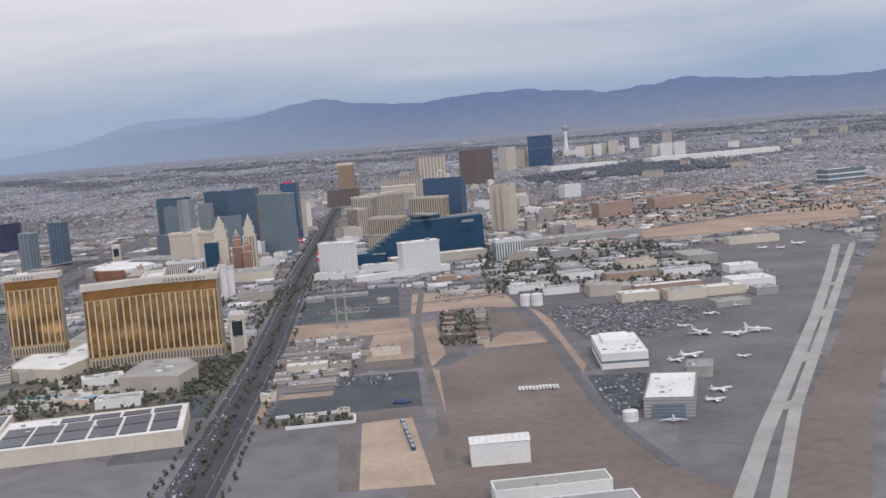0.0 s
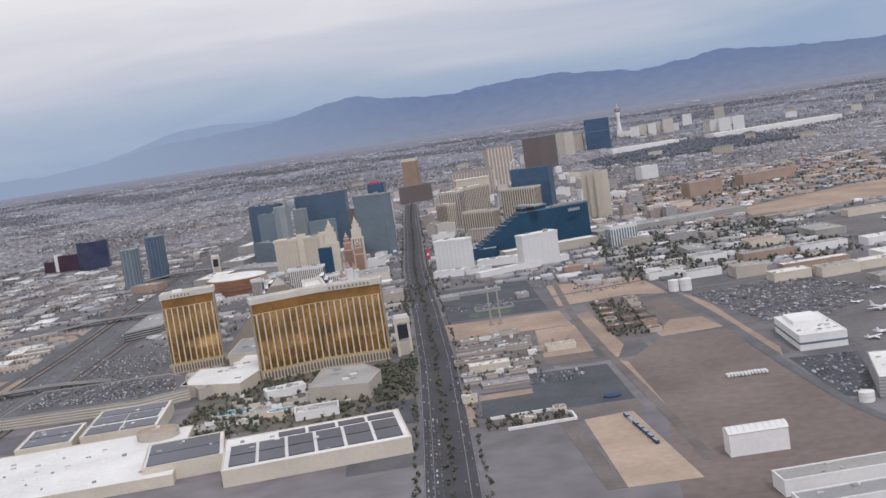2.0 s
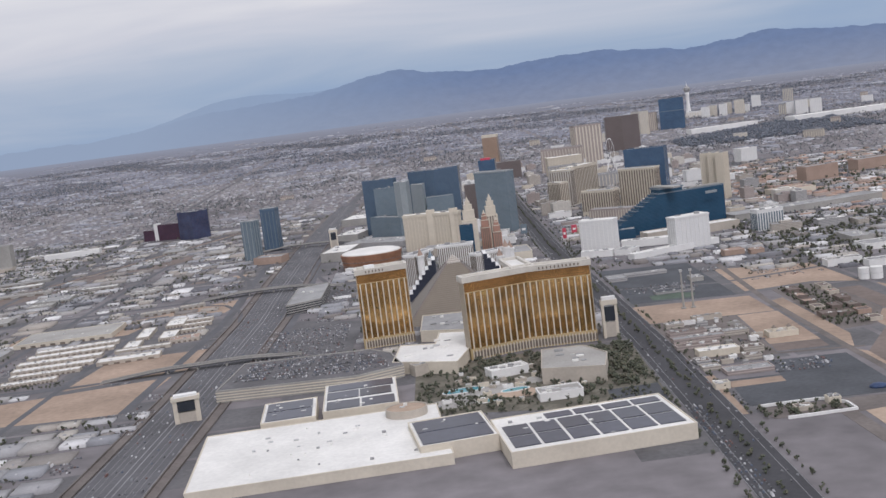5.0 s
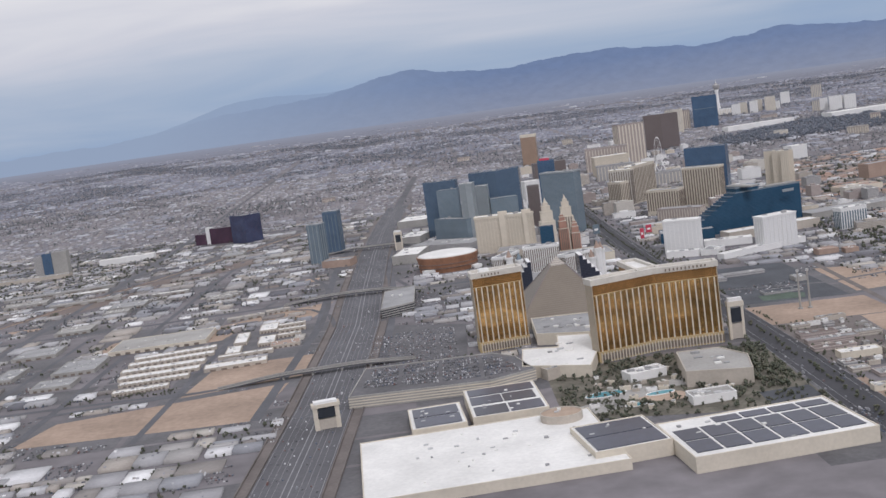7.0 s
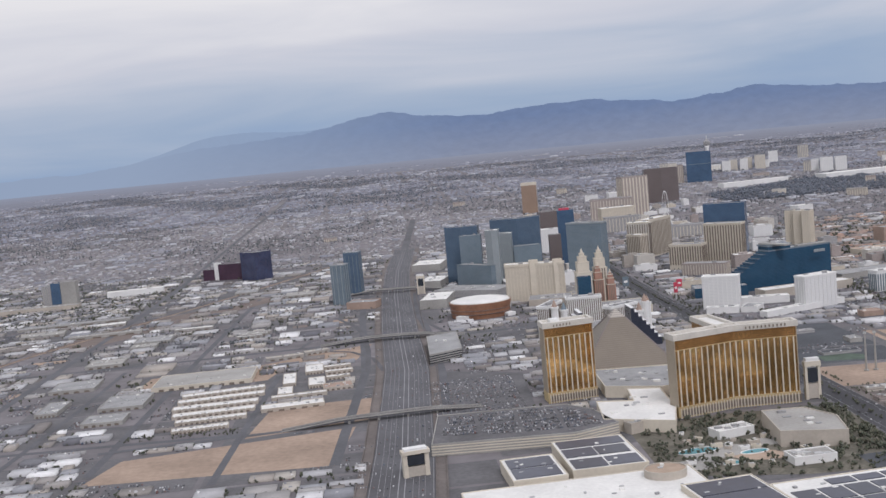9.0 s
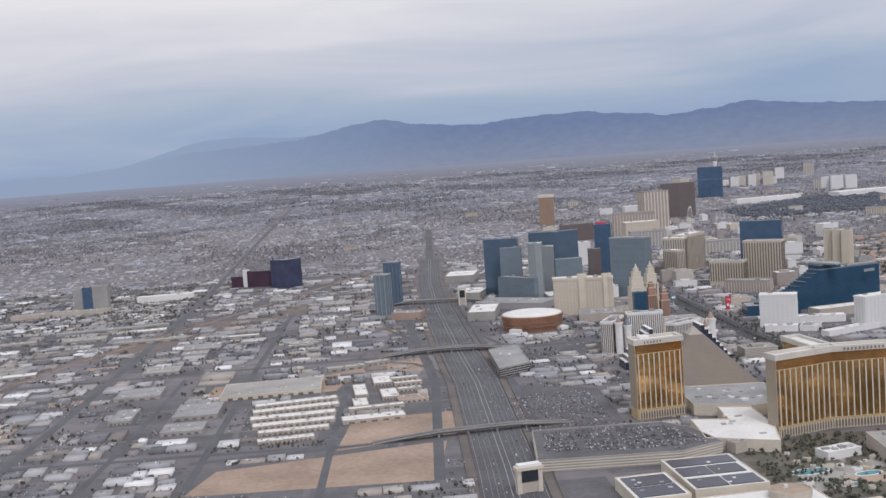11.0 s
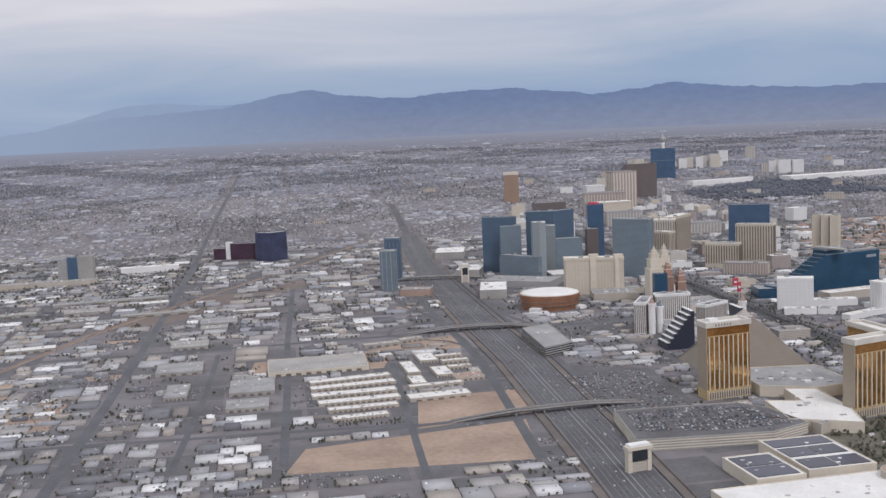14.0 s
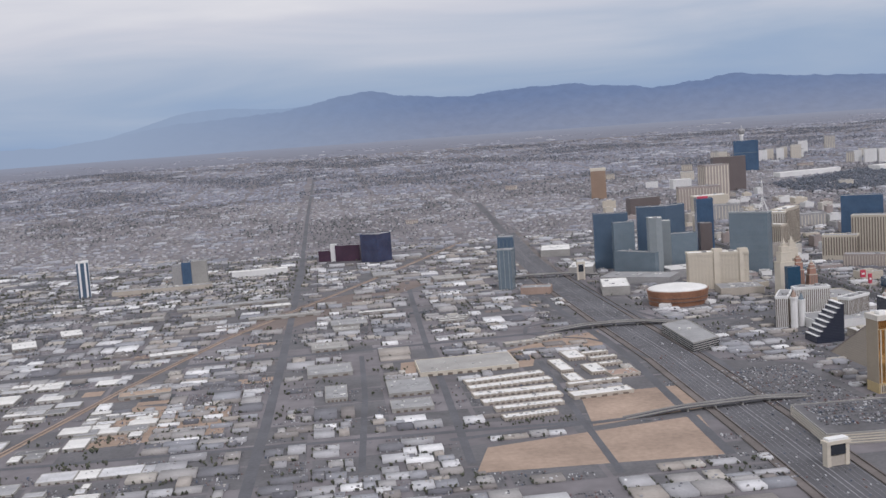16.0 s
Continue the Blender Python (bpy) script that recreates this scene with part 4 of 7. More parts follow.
# glass towers in the middle of the boulevard
tower("glass_tower", "dark blue curved glass hotel tower", [(-197, 758), (-186, 752), (-174.5, 750), (-173, 757), (-186, 760), (-196, 767)], 37.6, "slate", "greyroof", None, None, None, 3, group="glass towers")
tower("glass_tower", "grey blue glass hotel tower", [(-187, 736), (-173, 736), (-172, 744), (-187, 744)], 32.6, "steelblue", "greyroof", None, None, None, 2, group="glass towers")
tower("glass_tower", "dark slate glass hotel tower", [(-165.5, 764), (-147, 758), (-131, 768), (-130, 777), (-148, 768), (-164, 774)], 39.5, "slate", "greyroof", None, None, None, 3, group="glass towers")
tower("glass_tower", "pale grey curved glass tower", [(-170, 704), (-166, 700.5), (-162, 701), (-160.5, 711), (-166, 713), (-170, 711)], 37.5, "greyglass", "whiteroof", None, None, None, 1, group="glass towers")
tower("glass_tower", "pale grey glass tower with a slanted shoulder", [(-161, 722), (-153, 717), (-152, 726), (-160, 729)], 33.5, "greyglass", "whiteroof", None, None, None, 1, group="glass towers")
tower("glass_tower", "low grey blue glass hotel block", slab(-152, 722, -134, 724, 8), 24.0, "steelblue", "greyroof", None, None, None, 1, group="glass towers")
tower("glass_tower", "low wide grey blue glass block", slab(-190, 722, -168, 698, 8), 15.6, "steelblue", "greyroof", None, None, None, 2, group="glass towers")
tower("glass_tower", "grey green glass hotel tower", slab(-118.6, 702, -98.6, 687, 8), 38.0, "steelblue", "greyroof", None, None, (0.8, "greyglass", 0.2), 2, group="glass towers")
red_top = tower("glass_tower", "dark tower with a red roof sign", slab(-116.8, 790, -105, 789, 10), 40.2, "navy", "greyroof", None, None, None, 1, group="glass towers")
Geo().box(-1, -1, 40.2 - red_top.location.z, 7, 4, 1.8, 0).part("roof_sign", "red", red_top)
tower("glass_tower", "dark olive glass tower", slab(-127, 742, -119, 742, 7), 27.5, "brownglass", "greyroof", None, None, None, 1, group="glass towers")
podium("casino_podium", "wide pale grey casino podium", slab(-205, 690, -166, 668, 22), 4.0, "greywin", "greyroof", 12)
podium("casino_podium", "grey casino podium between glass towers", slab(-160, 690, -124, 694, 22), 5.0, "greywin", "whiteroof", 12)
podium("white_hall", "long white-roofed hall beside the freeway", slab(-212, 642, -196, 640, 34), 5.0, "concrete", "whiteroof", 8)
podium("white_hall", "long white-roofed hall beside the freeway", slab(-218, 742, -202, 738, 30), 4.0, "concrete", "whiteroof", 8)
podium("white_hall", "white-roofed hall in grey yard", slab(-226, 835, -204, 832, 34), 4.5, "concrete", "whiteroof", 8)

# white twin towers beside the boulevard
for x0, y0, x1, y1, h in ((-65.5, 555, -49.0, 548.5, 16.6), (-22, 529, -4.5, 536.5, 15.8)):
    ob = tower("white_hotel", "plain white hotel slab with blank end wall", slab(x0, y0, x1, y1, 7.5), h, "whitewin", "whiteroof", (2.4, 0.25, "white", 0, h), None, (0.9, "white", 0.2), 2, group="white twin hotels")
podium("white_casino", "white low casino block with ramps", slab(-44, 516, 0, 540, 5), 2.6, "white", "whiteroof", 12)
podium("white_casino", "small white casino block beside a court", slab(-51, 538, -44, 534, 12), 2.4, "white", "greyroof", 4)
podium("white_casino", "small white casino block beside a court", slab(-20, 545, -4, 550, 5), 2.2, "white", "whiteroof", 4)
lot("court", rect(-34, 534, 22, 9, 24), "darklot", "dark planted court between white casino blocks", 0.06)
podium("white_casino", "white curved casino roof", slab(-45, 559, -22, 556, 7), 3.2, "white", "whiteroof", 12)
podium("white_casino", "white hotel porch block", slab(-67, 541, -52, 537, 6), 2.8, "white", "whiteroof", 6)

# emerald cross-shaped hotel
def emerald():
    ob = thing("emerald_hotel", "huge emerald green glass hotel with stepped end", "hotel tower", "", (-10, 612, 0))
    occupy([(-48, 590), (22, 610), (24, 640), (-40, 620)], 1)
    ang = math.degrees(math.atan2(20, 38))
    Geo().prism(slab(-8, -6, 30, 8, 9), 0, 20.4).part("main_wing", "green", ob)
    Geo().prism(grow(slab(-8, -6, 30, 8, 9), -0.4), 20.4, 20.6).part("roof", "greyroof", ob)
    Geo().ring(slab(-8, -6, 30, 8, 9), 20.2, 20.9, 0.1, 0.4).part("parapet", "steelblue", ob)
    Geo().prism(rect(-2, 4, 14, 10, 20), 0, 22.4).part("core_block", "green", ob)
    Geo().prism(rect(-2, 4, 15, 11, 20), 22.4, 23.2).part("core_roof", "steelblue", ob)
    Geo().prism(rect(-3, -1, 5, 20, 28), 23.2, 24.0).part("roof_spine", "concrete", ob)
    Geo().prism(grow(slab(10, 0.6, 28, 7.3, 3), 0), 20.6, 21.6).part("roof_plant", "concrete", ob)
    Geo().box(21.5, 0.05, 17.2, 7.0, 0.3, 1.5, 20.2).part("facade_sign", "greyglass", ob)
    for k in range(14):
        x, y = -8 - k * 1.7, -6.2 - k * 0.63
        Geo().prism(slab(x - 1.75, y - 0.65, x, y, 9), 0, 19.9 - k * 1.0).part("stepped_wing", "green", ob)
        Geo().prism(slab(x - 1.75, y - 0.75, x, y - 0.1, 9.2), 19.9 - k * 1.0, 20.1 - k * 1.0).part("step_terrace", "steelblue" if k % 2 else "green", ob)
    Geo().prism(slab(-40, -22, -30, -16, 12), 0, 6.0).part("low_wing", "green", ob)


emerald()
podium("casino_podium", "dark blue low casino block", slab(-62, 592, -34, 590, 16), 5.0, "green", "greyroof", 8)
podium("beige_hall", "long beige convention hall", slab(-30, 572, 20, 586, 10), 4.0, "beige", "whiteroof", 10)

# east side towers
tower("glass_tower", "tall dark blue glass tower", slab(-15.2, 782, 11, 771, 10), 35.8, "navy", "greyroof", None, None, None, 2, group="glass towers")
tower("striped_hotel", "tan striped hotel tower", slab(-24.5, 740, -3, 727, 10), 26.2, "creamwin", "greyroof", (1.9, 0.75, "winbrown", 2, 25), None, (0.9, "cream", 0.2), 2)
for x, y in ((34.5, 743), (38.2, 737), (42, 731)):
    tower("ridged_hotel", "cream ridged apartment hotel tower", rect(x, y, 5.4, 9, -35), 29.8, "creamwin", "whiteroof", (1.5, 0.5, "cream", 0, 30), None, None, 2, group="ridged hotel towers")
tower("stepped_hotel", "pale stepped hotel tower", slab(-67.5, 795, -53, 789, 9), 26.8, "palewin", "whiteroof", (1.8, 0.6, "winbrown", 1, 25.5), None, (0.9, "cream", 0.2), 2)
tower("stepped_hotel", "lower pale stepped hotel wing", slab(-70, 782, -62, 772, 8), 19.5, "creamwin", "whiteroof", (1.8, 0.6, "winbrown", 1, 18.5), None, None, 1)
tower("stepped_hotel", "pale grey hotel wing", slab(-51.5, 796, -31, 822, 10), 27.5, "creamwin", "whiteroof", (2.0, 0.7, "winbrown", 1, 26), None, None, 1)
tower("low_hotel", "wide beige hotel block", slab(-51.5, 722, -32.5, 711, 11), 16.0, "creamwin", "greyroof", (1.7, 0.8, "winbrown", 3, 15), None, None, 2)
tower("low_hotel", "beige hotel block with flat roof", slab(-50, 690, -26, 676, 10), 7.0, "mauvewin", "greyroof", (1.8, 0.4, "cream", 0, 6.5), None, None, 3)

# north end
tower("far_hotel", "wide brown curved hotel block", slab(-112, 1060, -82, 1066, 12), 22.0, "brownglass", "greyroof", None, None, None, 2)
tower("far_hotel", "cream palace hotel block", slab(-58, 1022, -27, 1026, 14), 23.0, "creamwin", "whiteroof", (3, 0.7, "cream", 0, 22), None, (1.2, "cream", 0.3), 3)
tower("far_hotel", "wide beige palace hotel block", slab(-62, 1074, -22, 1070, 14), 28.5, "mauvewin", "greyroof", (3, 0.7, "cream", 0, 27), None, None, 3)
tower("far_hotel", "tall tan and cream hotel tower", slab(-24.5, 1114, 2.5, 1122, 14), 46.0, "mauvewin", "greyroof", (4, 1.4, "cream", 0, 45), None, None, 2)
tower("far_hotel", "brown bronze glass hotel tower", [(18, 1240), (36, 1236), (55, 1240), (56, 1250), (36, 1246), (18, 1250)], 47.0, "brownglass", "brownglass", None, [(44.5, 1.0, "brownglass")], None, 1)
tower("far_hotel", "copper gold glass tower with white crown", slab(-119, 1248, -102.5, 1246, 14), 43.6, "copper", "whiteroof", None, None, (3.0, "cream", 0.3), 1)
tower("far_hotel", "dark blue glass tower standing empty", slab(114, 1488, 145.5, 1482, 14), 55.0, "navy", "greyroof", None, [(39, 0.6, "steelblue")], None, 1)
tower("far_hotel", "white hotel tower with ribbed walls", slab(-126, 880, -108, 886, 10), 20.0, "whitewin", "whiteroof", (2, 0.5, "white", 0, 19), None, None, 2)
tower("far_hotel", "cream hotel tower beside boulevard", slab(-114, 815, -106, 812, 8), 26.0, "creamwin", "whiteroof", None, None, None, 1)
tower("far_hotel", "grey hotel slab with pale piers", slab(-60, 985, -28, 985, 10), 17, "greywin", "greyroof", (3, 0.6, "cream", 0, 16), None, None, 2)
tower("far_hotel", "grey low hotel slab", slab(-25, 900, 20, 905, 12), 12, "greywin", "greyroof", (3, 0.6, "cream", 0, 11), None, None, 2)
for x, y, w, h, mt in ((196, 1640, 11, 33.5, "whitewin"), (208, 1648, 11, 34.5, "palewin"), (222, 1640, 10, 35, "whitewin"), (232, 1652, 9, 36, "palewin"), (244, 1640, 14, 38.5, "palewin"), (260, 1662, 9, 30, "whitewin"), (294, 1750, 13, 39, "whitewin"),
                       (272, 1500, 9, 29.5, "greywin"), (281, 1496, 9, 31, "whitewin"), (289, 1480, 15, 32.5, "whitewin"), (306, 1474, 14, 32.5, "whitewin"), (355, 1800, 15, 43, "greywin"), (205, 1500, 20, 19, "mauvewin"), (183, 1690, 22, 28, "white"),
                       (72, 1450, 10, 45, "greywin"), (82, 1446, 10, 44, "palewin"), (97, 1500, 14, 39.5, "mauvewin"), (60, 1560, 14, 24, "beigewin"), (-60, 1500, 12, 22, "beigewin"), (265, 1250, 10, 17, "mauvewin"), (304, 1180, 16, 13, "beigewin"),
                       (430, 1660, 10, 27, "mauvewin"), (560, 1700, 12, 31, "greywin"), (620, 1740, 12, 33, "greywin"), (400, 1560, 14, 25, "whitewin"), (470, 1500, 12, 24, "palewin"), (330, 1600, 11, 28, "palewin"), (-200, 1450, 14, 19, "mauvewin"), (-330, 1130, 10, 11, "mauvewin"), (20, 1400, 16, 24, "palewin"), (-40, 1330, 14, 19, "whitewin"), (150, 1210, 14, 14, "palewin")):
    tower("far_tower", "pale ribbed far apartment tower", slab(x, y, x + w, y - 3, 10), h, mt, "greyroof", (2.6, 0.9, "white" if mt == "whitewin" else "cream", 0, h - 1), None, None, 2, group="far apartment towers")
podium("long_white_hall", "long white exhibition hall", slab(130, 1350, 215, 1375, 14), 5, "white", "whiteroof", 4)
podium("long_white_hall", "long white exhibition hall", slab(250, 1340, 420, 1390, 22), 6, "white", "whiteroof", 6)
podium("long_white_hall", "long white exhibition hall", slab(-16, 1290, 6, 1292, 14), 11, "whitewin", "whiteroof", 4)
tower("mid_hotel", "dark blue hotel with white wings", slab(24, 562, 38, 566, 7), 10.4, "whitewin", "whiteroof", (1.6, 0.7, "steelblue", 0.5, 9), None, None, 2)
tower("mid_hotel", "low tan hotel block with flat roof", slab(106, 772, 131, 783, 10), 9.6, "terracotta", "greyroof", None, None, None, 2)
tower("mid_hotel", "low tan hotel block with flat roof", slab(150, 800, 190, 812, 12), 8.0, "terracotta", "greyroof", None, None, None, 2)
tower("mid_hotel", "white apartment tower with ribbed walls", slab(103, 959, 118, 966, 10), 14.5, "whitewin", "whiteroof", (2, 0.6, "white", 0, 14), None, None, 1)
tower("mid_hotel", "pale apartment tower with ribbed walls", slab(199, 1120, 216, 1112, 12), 13.8, "beigewin", "greyroof", (2.5, 0.6, "cream", 0, 13), None, None, 1)
tower("mid_hotel", "dark glass office block", slab(310, 900, 345, 912, 14), 13, "steelblue", "whiteroof", None, [(5, 1, "white"), (9, 1, "white")], None, 2)
podium("orange_hall", "low hall with an orange tile roof", slab(70, 708, 96, 715, 16), 3.0, "cream", "terracotta", 3)
podium("long_roof", "long grey arena parking structure", slab(23, 612, 112, 640, 16), 3.0, "concrete", "greyroof", 10)

# observation tower with pod
def observation_tower():
    ob = thing("observation_tower", "tall white observation tower with a dark pod", "tower", "", (189, 1702, 19.8))
    sec = []
    for z, r in ((-1, 8), (6, 4.6), (14, 3.0), (25, 2.3), (34.5, 2.5), (38.5, 3.6)):
        sec.append([(x, y, z) for x, y in circle(0, 0, r, 16)])
    g = Geo().loft(sec)
    g.smooth = True
    g.part("shaft", "white", ob)
    sec = []
    for z, r in ((37.2, 3.0), (40.2, 4.8), (43.2, 5.4), (44.7, 5.2), (45.2, 3.4), (47.7, 2.0)):
        sec.append([(x, y, z) for x, y in circle(0, 0, r, 20)])
    Geo().loft(sec).part("pod", "greywin", ob)
    Geo().prism(circle(0, 0, 0.4, 8), 47.7, 54, 0.1).part("mast", "white", ob)


observation_tower()


def wheel():
    ob = thing("ferris_wheel", "thin white observation ferris wheel beside hotels", "ferris wheel", "", (-3, 1000, 4.2))
    ob.scale = (0.88, 0.88, 0.88)
    g = Geo()
    sec = []
    for i in range(49):
        a = 2 * math.pi * i / 48
        c, s = math.cos(a), math.sin(a)
        sec.append([((17 + d) * c * 0.35, (17 + d) * c * 0.93 + e, 18.5 + (17 + d) * s) for d, e in ((-0.5, -0.5), (0.5, -0.5), (0.5, 0.5), (-0.5, 0.5))])
    g.loft(sec, False)
    g.part("rim", "white", ob)
    for i in range(8):
        a = 2 * math.pi * i / 8
        c, s = math.cos(a), math.sin(a)
        Geo().loft([[(d, e, 18.5) for d, e in ((-0.1, -0.1), (0.1, -0.1), (0.1, 0.1), (-0.1, 0.1))],
                    [(17 * c * 0.35 + d, 17 * c * 0.93 + e, 18.5 + 17 * s) for d, e in ((-0.1, -0.1), (0.1, -0.1), (0.1, 0.1), (-0.1, 0.1))]]).part("spoke", "white", ob)
    for sx in (-6, 6):
        Geo().loft([[(sx + d, e - 3, 0) for d, e in ((-0.5, -0.5), (0.5, -0.5), (0.5, 0.5), (-0.5, 0.5))],
                    [(d, e, 18.5) for d, e in ((-0.4, -0.4), (0.4, -0.4), (0.4, 0.4), (-0.4, 0.4))]]).part("leg", "white", ob)


wheel()

# west side towers
tower("glass_tower", "slim grey blue glass apartment tower", slab(-269.2, 694, -260.8, 691, 8), 25.6, "steelblue", "greyroof", (3, 0.3, "greyglass", 0, 25.5), None, (0.6, "greyglass", 0.1), 1, group="twin apartment towers")
tower("glass_tower", "slim dark blue glass apartment tower", slab(-265.4, 737, -255.2, 735, 8), 29.0, "slate", "greyroof", (3, 0.3, "steelblue", 0, 26.5), None, (0.6, "steelblue", 0.1), 1, group="twin apartment towers")
podium("garage", "terracotta parking garage at tower foot", slab(-258, 668, -240, 664, 12), 4.0, "terracotta", "greyroof", 2)
tower("blue_hotel", "deep blue and maroon glass hotel tower", [(-364.5, 880), (-351, 872), (-340, 882), (-342, 892), (-352, 888), (-362, 890)], 23.5, "blue", "greyroof", None, None, None, 2)
tower("blue_hotel", "maroon glass hotel wing", slab(-386, 893, -366, 890, 9), 14.5, "maroon", "greyroof", None, None, None, 1)
tower("blue_hotel", "low maroon glass hotel wing", slab(-400, 898, -390, 897, 9), 10.5, "maroon", "greyroof", None, None, None, 1)
tower("stair_core", "plain white hotel lift core", slab(-390, 896, -386, 895, 5), 15.5, "white", "whiteroof", None, None, None, 0)
tower("office_hotel", "pale concrete hotel tower with glass middle", slab(-500, 812, -493, 812, 9), 17.0, "greywin", "greyroof", (2, 0.6, "concrete", 0, 16), None, None, 1)
tower("office_hotel", "dark glass hotel tower middle", slab(-493, 811, -486, 811, 9), 18.6, "navy", "greyroof", None, None, None, 1)
tower("office_hotel", "blank pale concrete hotel end tower", slab(-486, 812, -475, 813, 9), 18.9, "concrete", "greyroof", None, None, None, 1)
tower("slim_tower", "slim blue glass apartment tower with white edges", slab(-564, 794, -556, 796, 8), 26.6, "slate", "whiteroof", (6, 1.4, "white", 0, 26.4), None, (1.2, "white", 0.2), 1)
podium("long_white_building", "long white low apartment block", slab(-462, 842, -420, 848, 8), 4.0, "white", "whiteroof", 6)
podium("office_podium", "pale low casino podium", slab(-540, 792, -470, 800, 10), 2.6, "beige", "greyroof", 16)

# ---- buildings near the flight path ----
def solar_roof(ob, x0, y0, x1, y1, z, nx, ny, gap=0.9, skip=(), rot=GRID):
    """A grid of dark panel fields on a roof; the corners are in the thing's own plan."""
    w, d = (x1 - x0) / nx, (y1 - y0) / ny
    me = Geo().box(0, 0, 0, w - gap, d - gap, 0.16).mesh("solar_field", "solar")
    c, s = math.cos(radians(rot)), math.sin(radians(rot))
    for i in range(nx):
        for j in range(ny):
            if (i, j) in skip:
                continue
            px, py = x0 + (i + 0.5) * w, y0 + (j + 0.5) * d
            o = new("solar_field", me)
            o.parent = ob
            o.matrix_basis = pose(c * px - s * py, s * px + c * py, z, 0, 0, rot)


def hall(name, label, cx, cy, w, d, h, wall="cream", roof="whiteroof", units=5, rot=GRID, category="hall", doors=0, seed=1):
    ob = thing(name, label, category, "", (cx, cy, float(terrain(cy))))
    occupy(rect(cx, cy, w, d, rot), 0.6)
    body = Geo().prism(rect(0, 0, w, d, rot), -0.3 if cy > 750 else 0, h).part("wall", wall, ob)
    top = Geo().prism(rect(0, 0, w - 0.5, d - 0.5, rot), h, h + 0.1).part("roof", roof, ob)
    Geo().ring(rect(0, 0, w, d, rot), h - 0.15, h + 0.3, 0.05, 0.28).part("parapet", wall, ob)
    rnd = random.Random(seed + int(cx * 3 + cy * 5))
    c, s = math.cos(radians(rot)), math.sin(radians(rot))
    for _ in range(units):
        x, y = rnd.uniform(-0.42, 0.42) * w, rnd.uniform(-0.4, 0.4) * d
        Geo().box(c * x - s * y, s * x + c * y, h + 0.1, rnd.uniform(0.4, 1.4), rnd.uniform(0.3, 1.0), rnd.uniform(0.2, 0.5), rot).part("roof_unit", rnd.choice(("metal", "greyroof", "whiteroof")), top)
    for k in range(doors):
        x = (-0.45 + 0.9 * (k + 0.5) / doors) * w
        y = -d / 2 - 0.03
        Geo().box(c * x - s * y, s * x + c * y, 0, 0.45 * w / doors, 0.1, min(h * 0.6, 1.0), rot).part("dock_door", "winbrown", body)
    return ob


# convention halls with solar roofs
ob = hall("convention_hall", "cream convention hall with a solar panel roof", -86.9, 257.4, 43.3, 28, 3.6, "cream", "whiteroof", 6, 10)
solar_roof(ob, -20.5, -11.5, 20.5, 6.5, 3.75, 6, 2, 0.8, rot=10)
solar_roof(ob, -9, 7.2, 20.5, 12.2, 3.75, 4, 1, 0.8, rot=10)
ob = hall("convention_hall", "cream convention hall with a solar panel roof", -120, 263.2, 19, 22, 3.8, "cream", "whiteroof", 4, 12)
solar_roof(ob, -8.8, -10, 8.8, 10.2, 3.95, 1, 2, 0.5, rot=12)
ob = hall("convention_hall", "cream convention hall with strips of solar panels", -148, 308, 21, 30, 3.6, "cream", "whiteroof", 8, 7)
solar_roof(ob, -9.8, 6.5, 9.8, 14.2, 3.75, 1, 1, 0.5, rot=7)
solar_roof(ob, -9.8, -3, 9.0, 5.5, 3.75, 2, 1, 0.4, rot=7)
solar_roof(ob, -9.8, -14, 9.8, -5, 3.75, 2, 1, 0.6, rot=7)
ob = hall("convention_hall", "cream convention hall with a solar panel roof", -167, 299, 15, 21, 3.4, "cream", "whiteroof", 8, 8)
solar_roof(ob, -6.8, -9.5, 6.8, 9.5, 3.55, 1, 2, 0.8, rot=8)
hall("convention_link", "low white-roofed link between convention halls", -153, 266, 62, 46, 2.4, "cream", "whiteroof", 26, 8)
podium("brown_roof_hall", "curved hall with a flat tan roof", circle(-133, 285.5, 5.6, 24, 4.8), 4.2, "beige", "sand", 2, "hall")
# parking deck with cars on its roof
deck = podium("parking_deck", "wide concrete parking deck with cars on top", [(-196, 330), (-152, 330), (-138, 338), (-144, 358), (-152, 367), (-195, 366)], 3.6, "concrete", "lot", 0, "parking deck")
for k in range(4):
    Geo().ring([(x + 170, y - 340) for x, y in [(-196, 330), (-152, 330), (-138, 338), (-144, 358), (-152, 367), (-195, 366)]], 0.5 + 0.85 * k, 0.85 + 0.85 * k, 0.12, 0.2).part("deck_edge", "cream", deck).location = (-170 - deck.location.x, 340 - deck.location.y, 0)
podium("hotel_podium", "cream podium with white flat roofs", [(-142, 343), (-121, 334), (-117.5, 352), (-118, 379), (-129, 382), (-129.5, 364), (-141.5, 367)], 3.6, "cream", "whiteroof", 10)
podium("hotel_podium", "pale grey podium with roof plant", [(-136, 387), (-117, 380), (-101, 384), (-104, 414), (-137, 416)], 3.8, "cream", "greyroof", 22)
podium("events_hall", "tan events hall with stepped pale roof", [(-96, 310), (-78, 306), (-76, 322), (-82, 334), (-95, 334)], 4.4, "beige", "concrete", 8)
podium("pool_pavilion", "white pool pavilion with terraces", rect(-106, 327, 12, 6, 20), 2.2, "white", "whiteroof", 8)
podium("pool_pavilion", "white pool pavilion with terraces", rect(-92, 296, 12, 7, 8), 2.0, "white", "concrete", 10)
podium("pool_restaurant", "tan pool restaurant with arcades", rect(-131, 340, 10, 4, 28), 3.2, "beige", "concrete", 4)
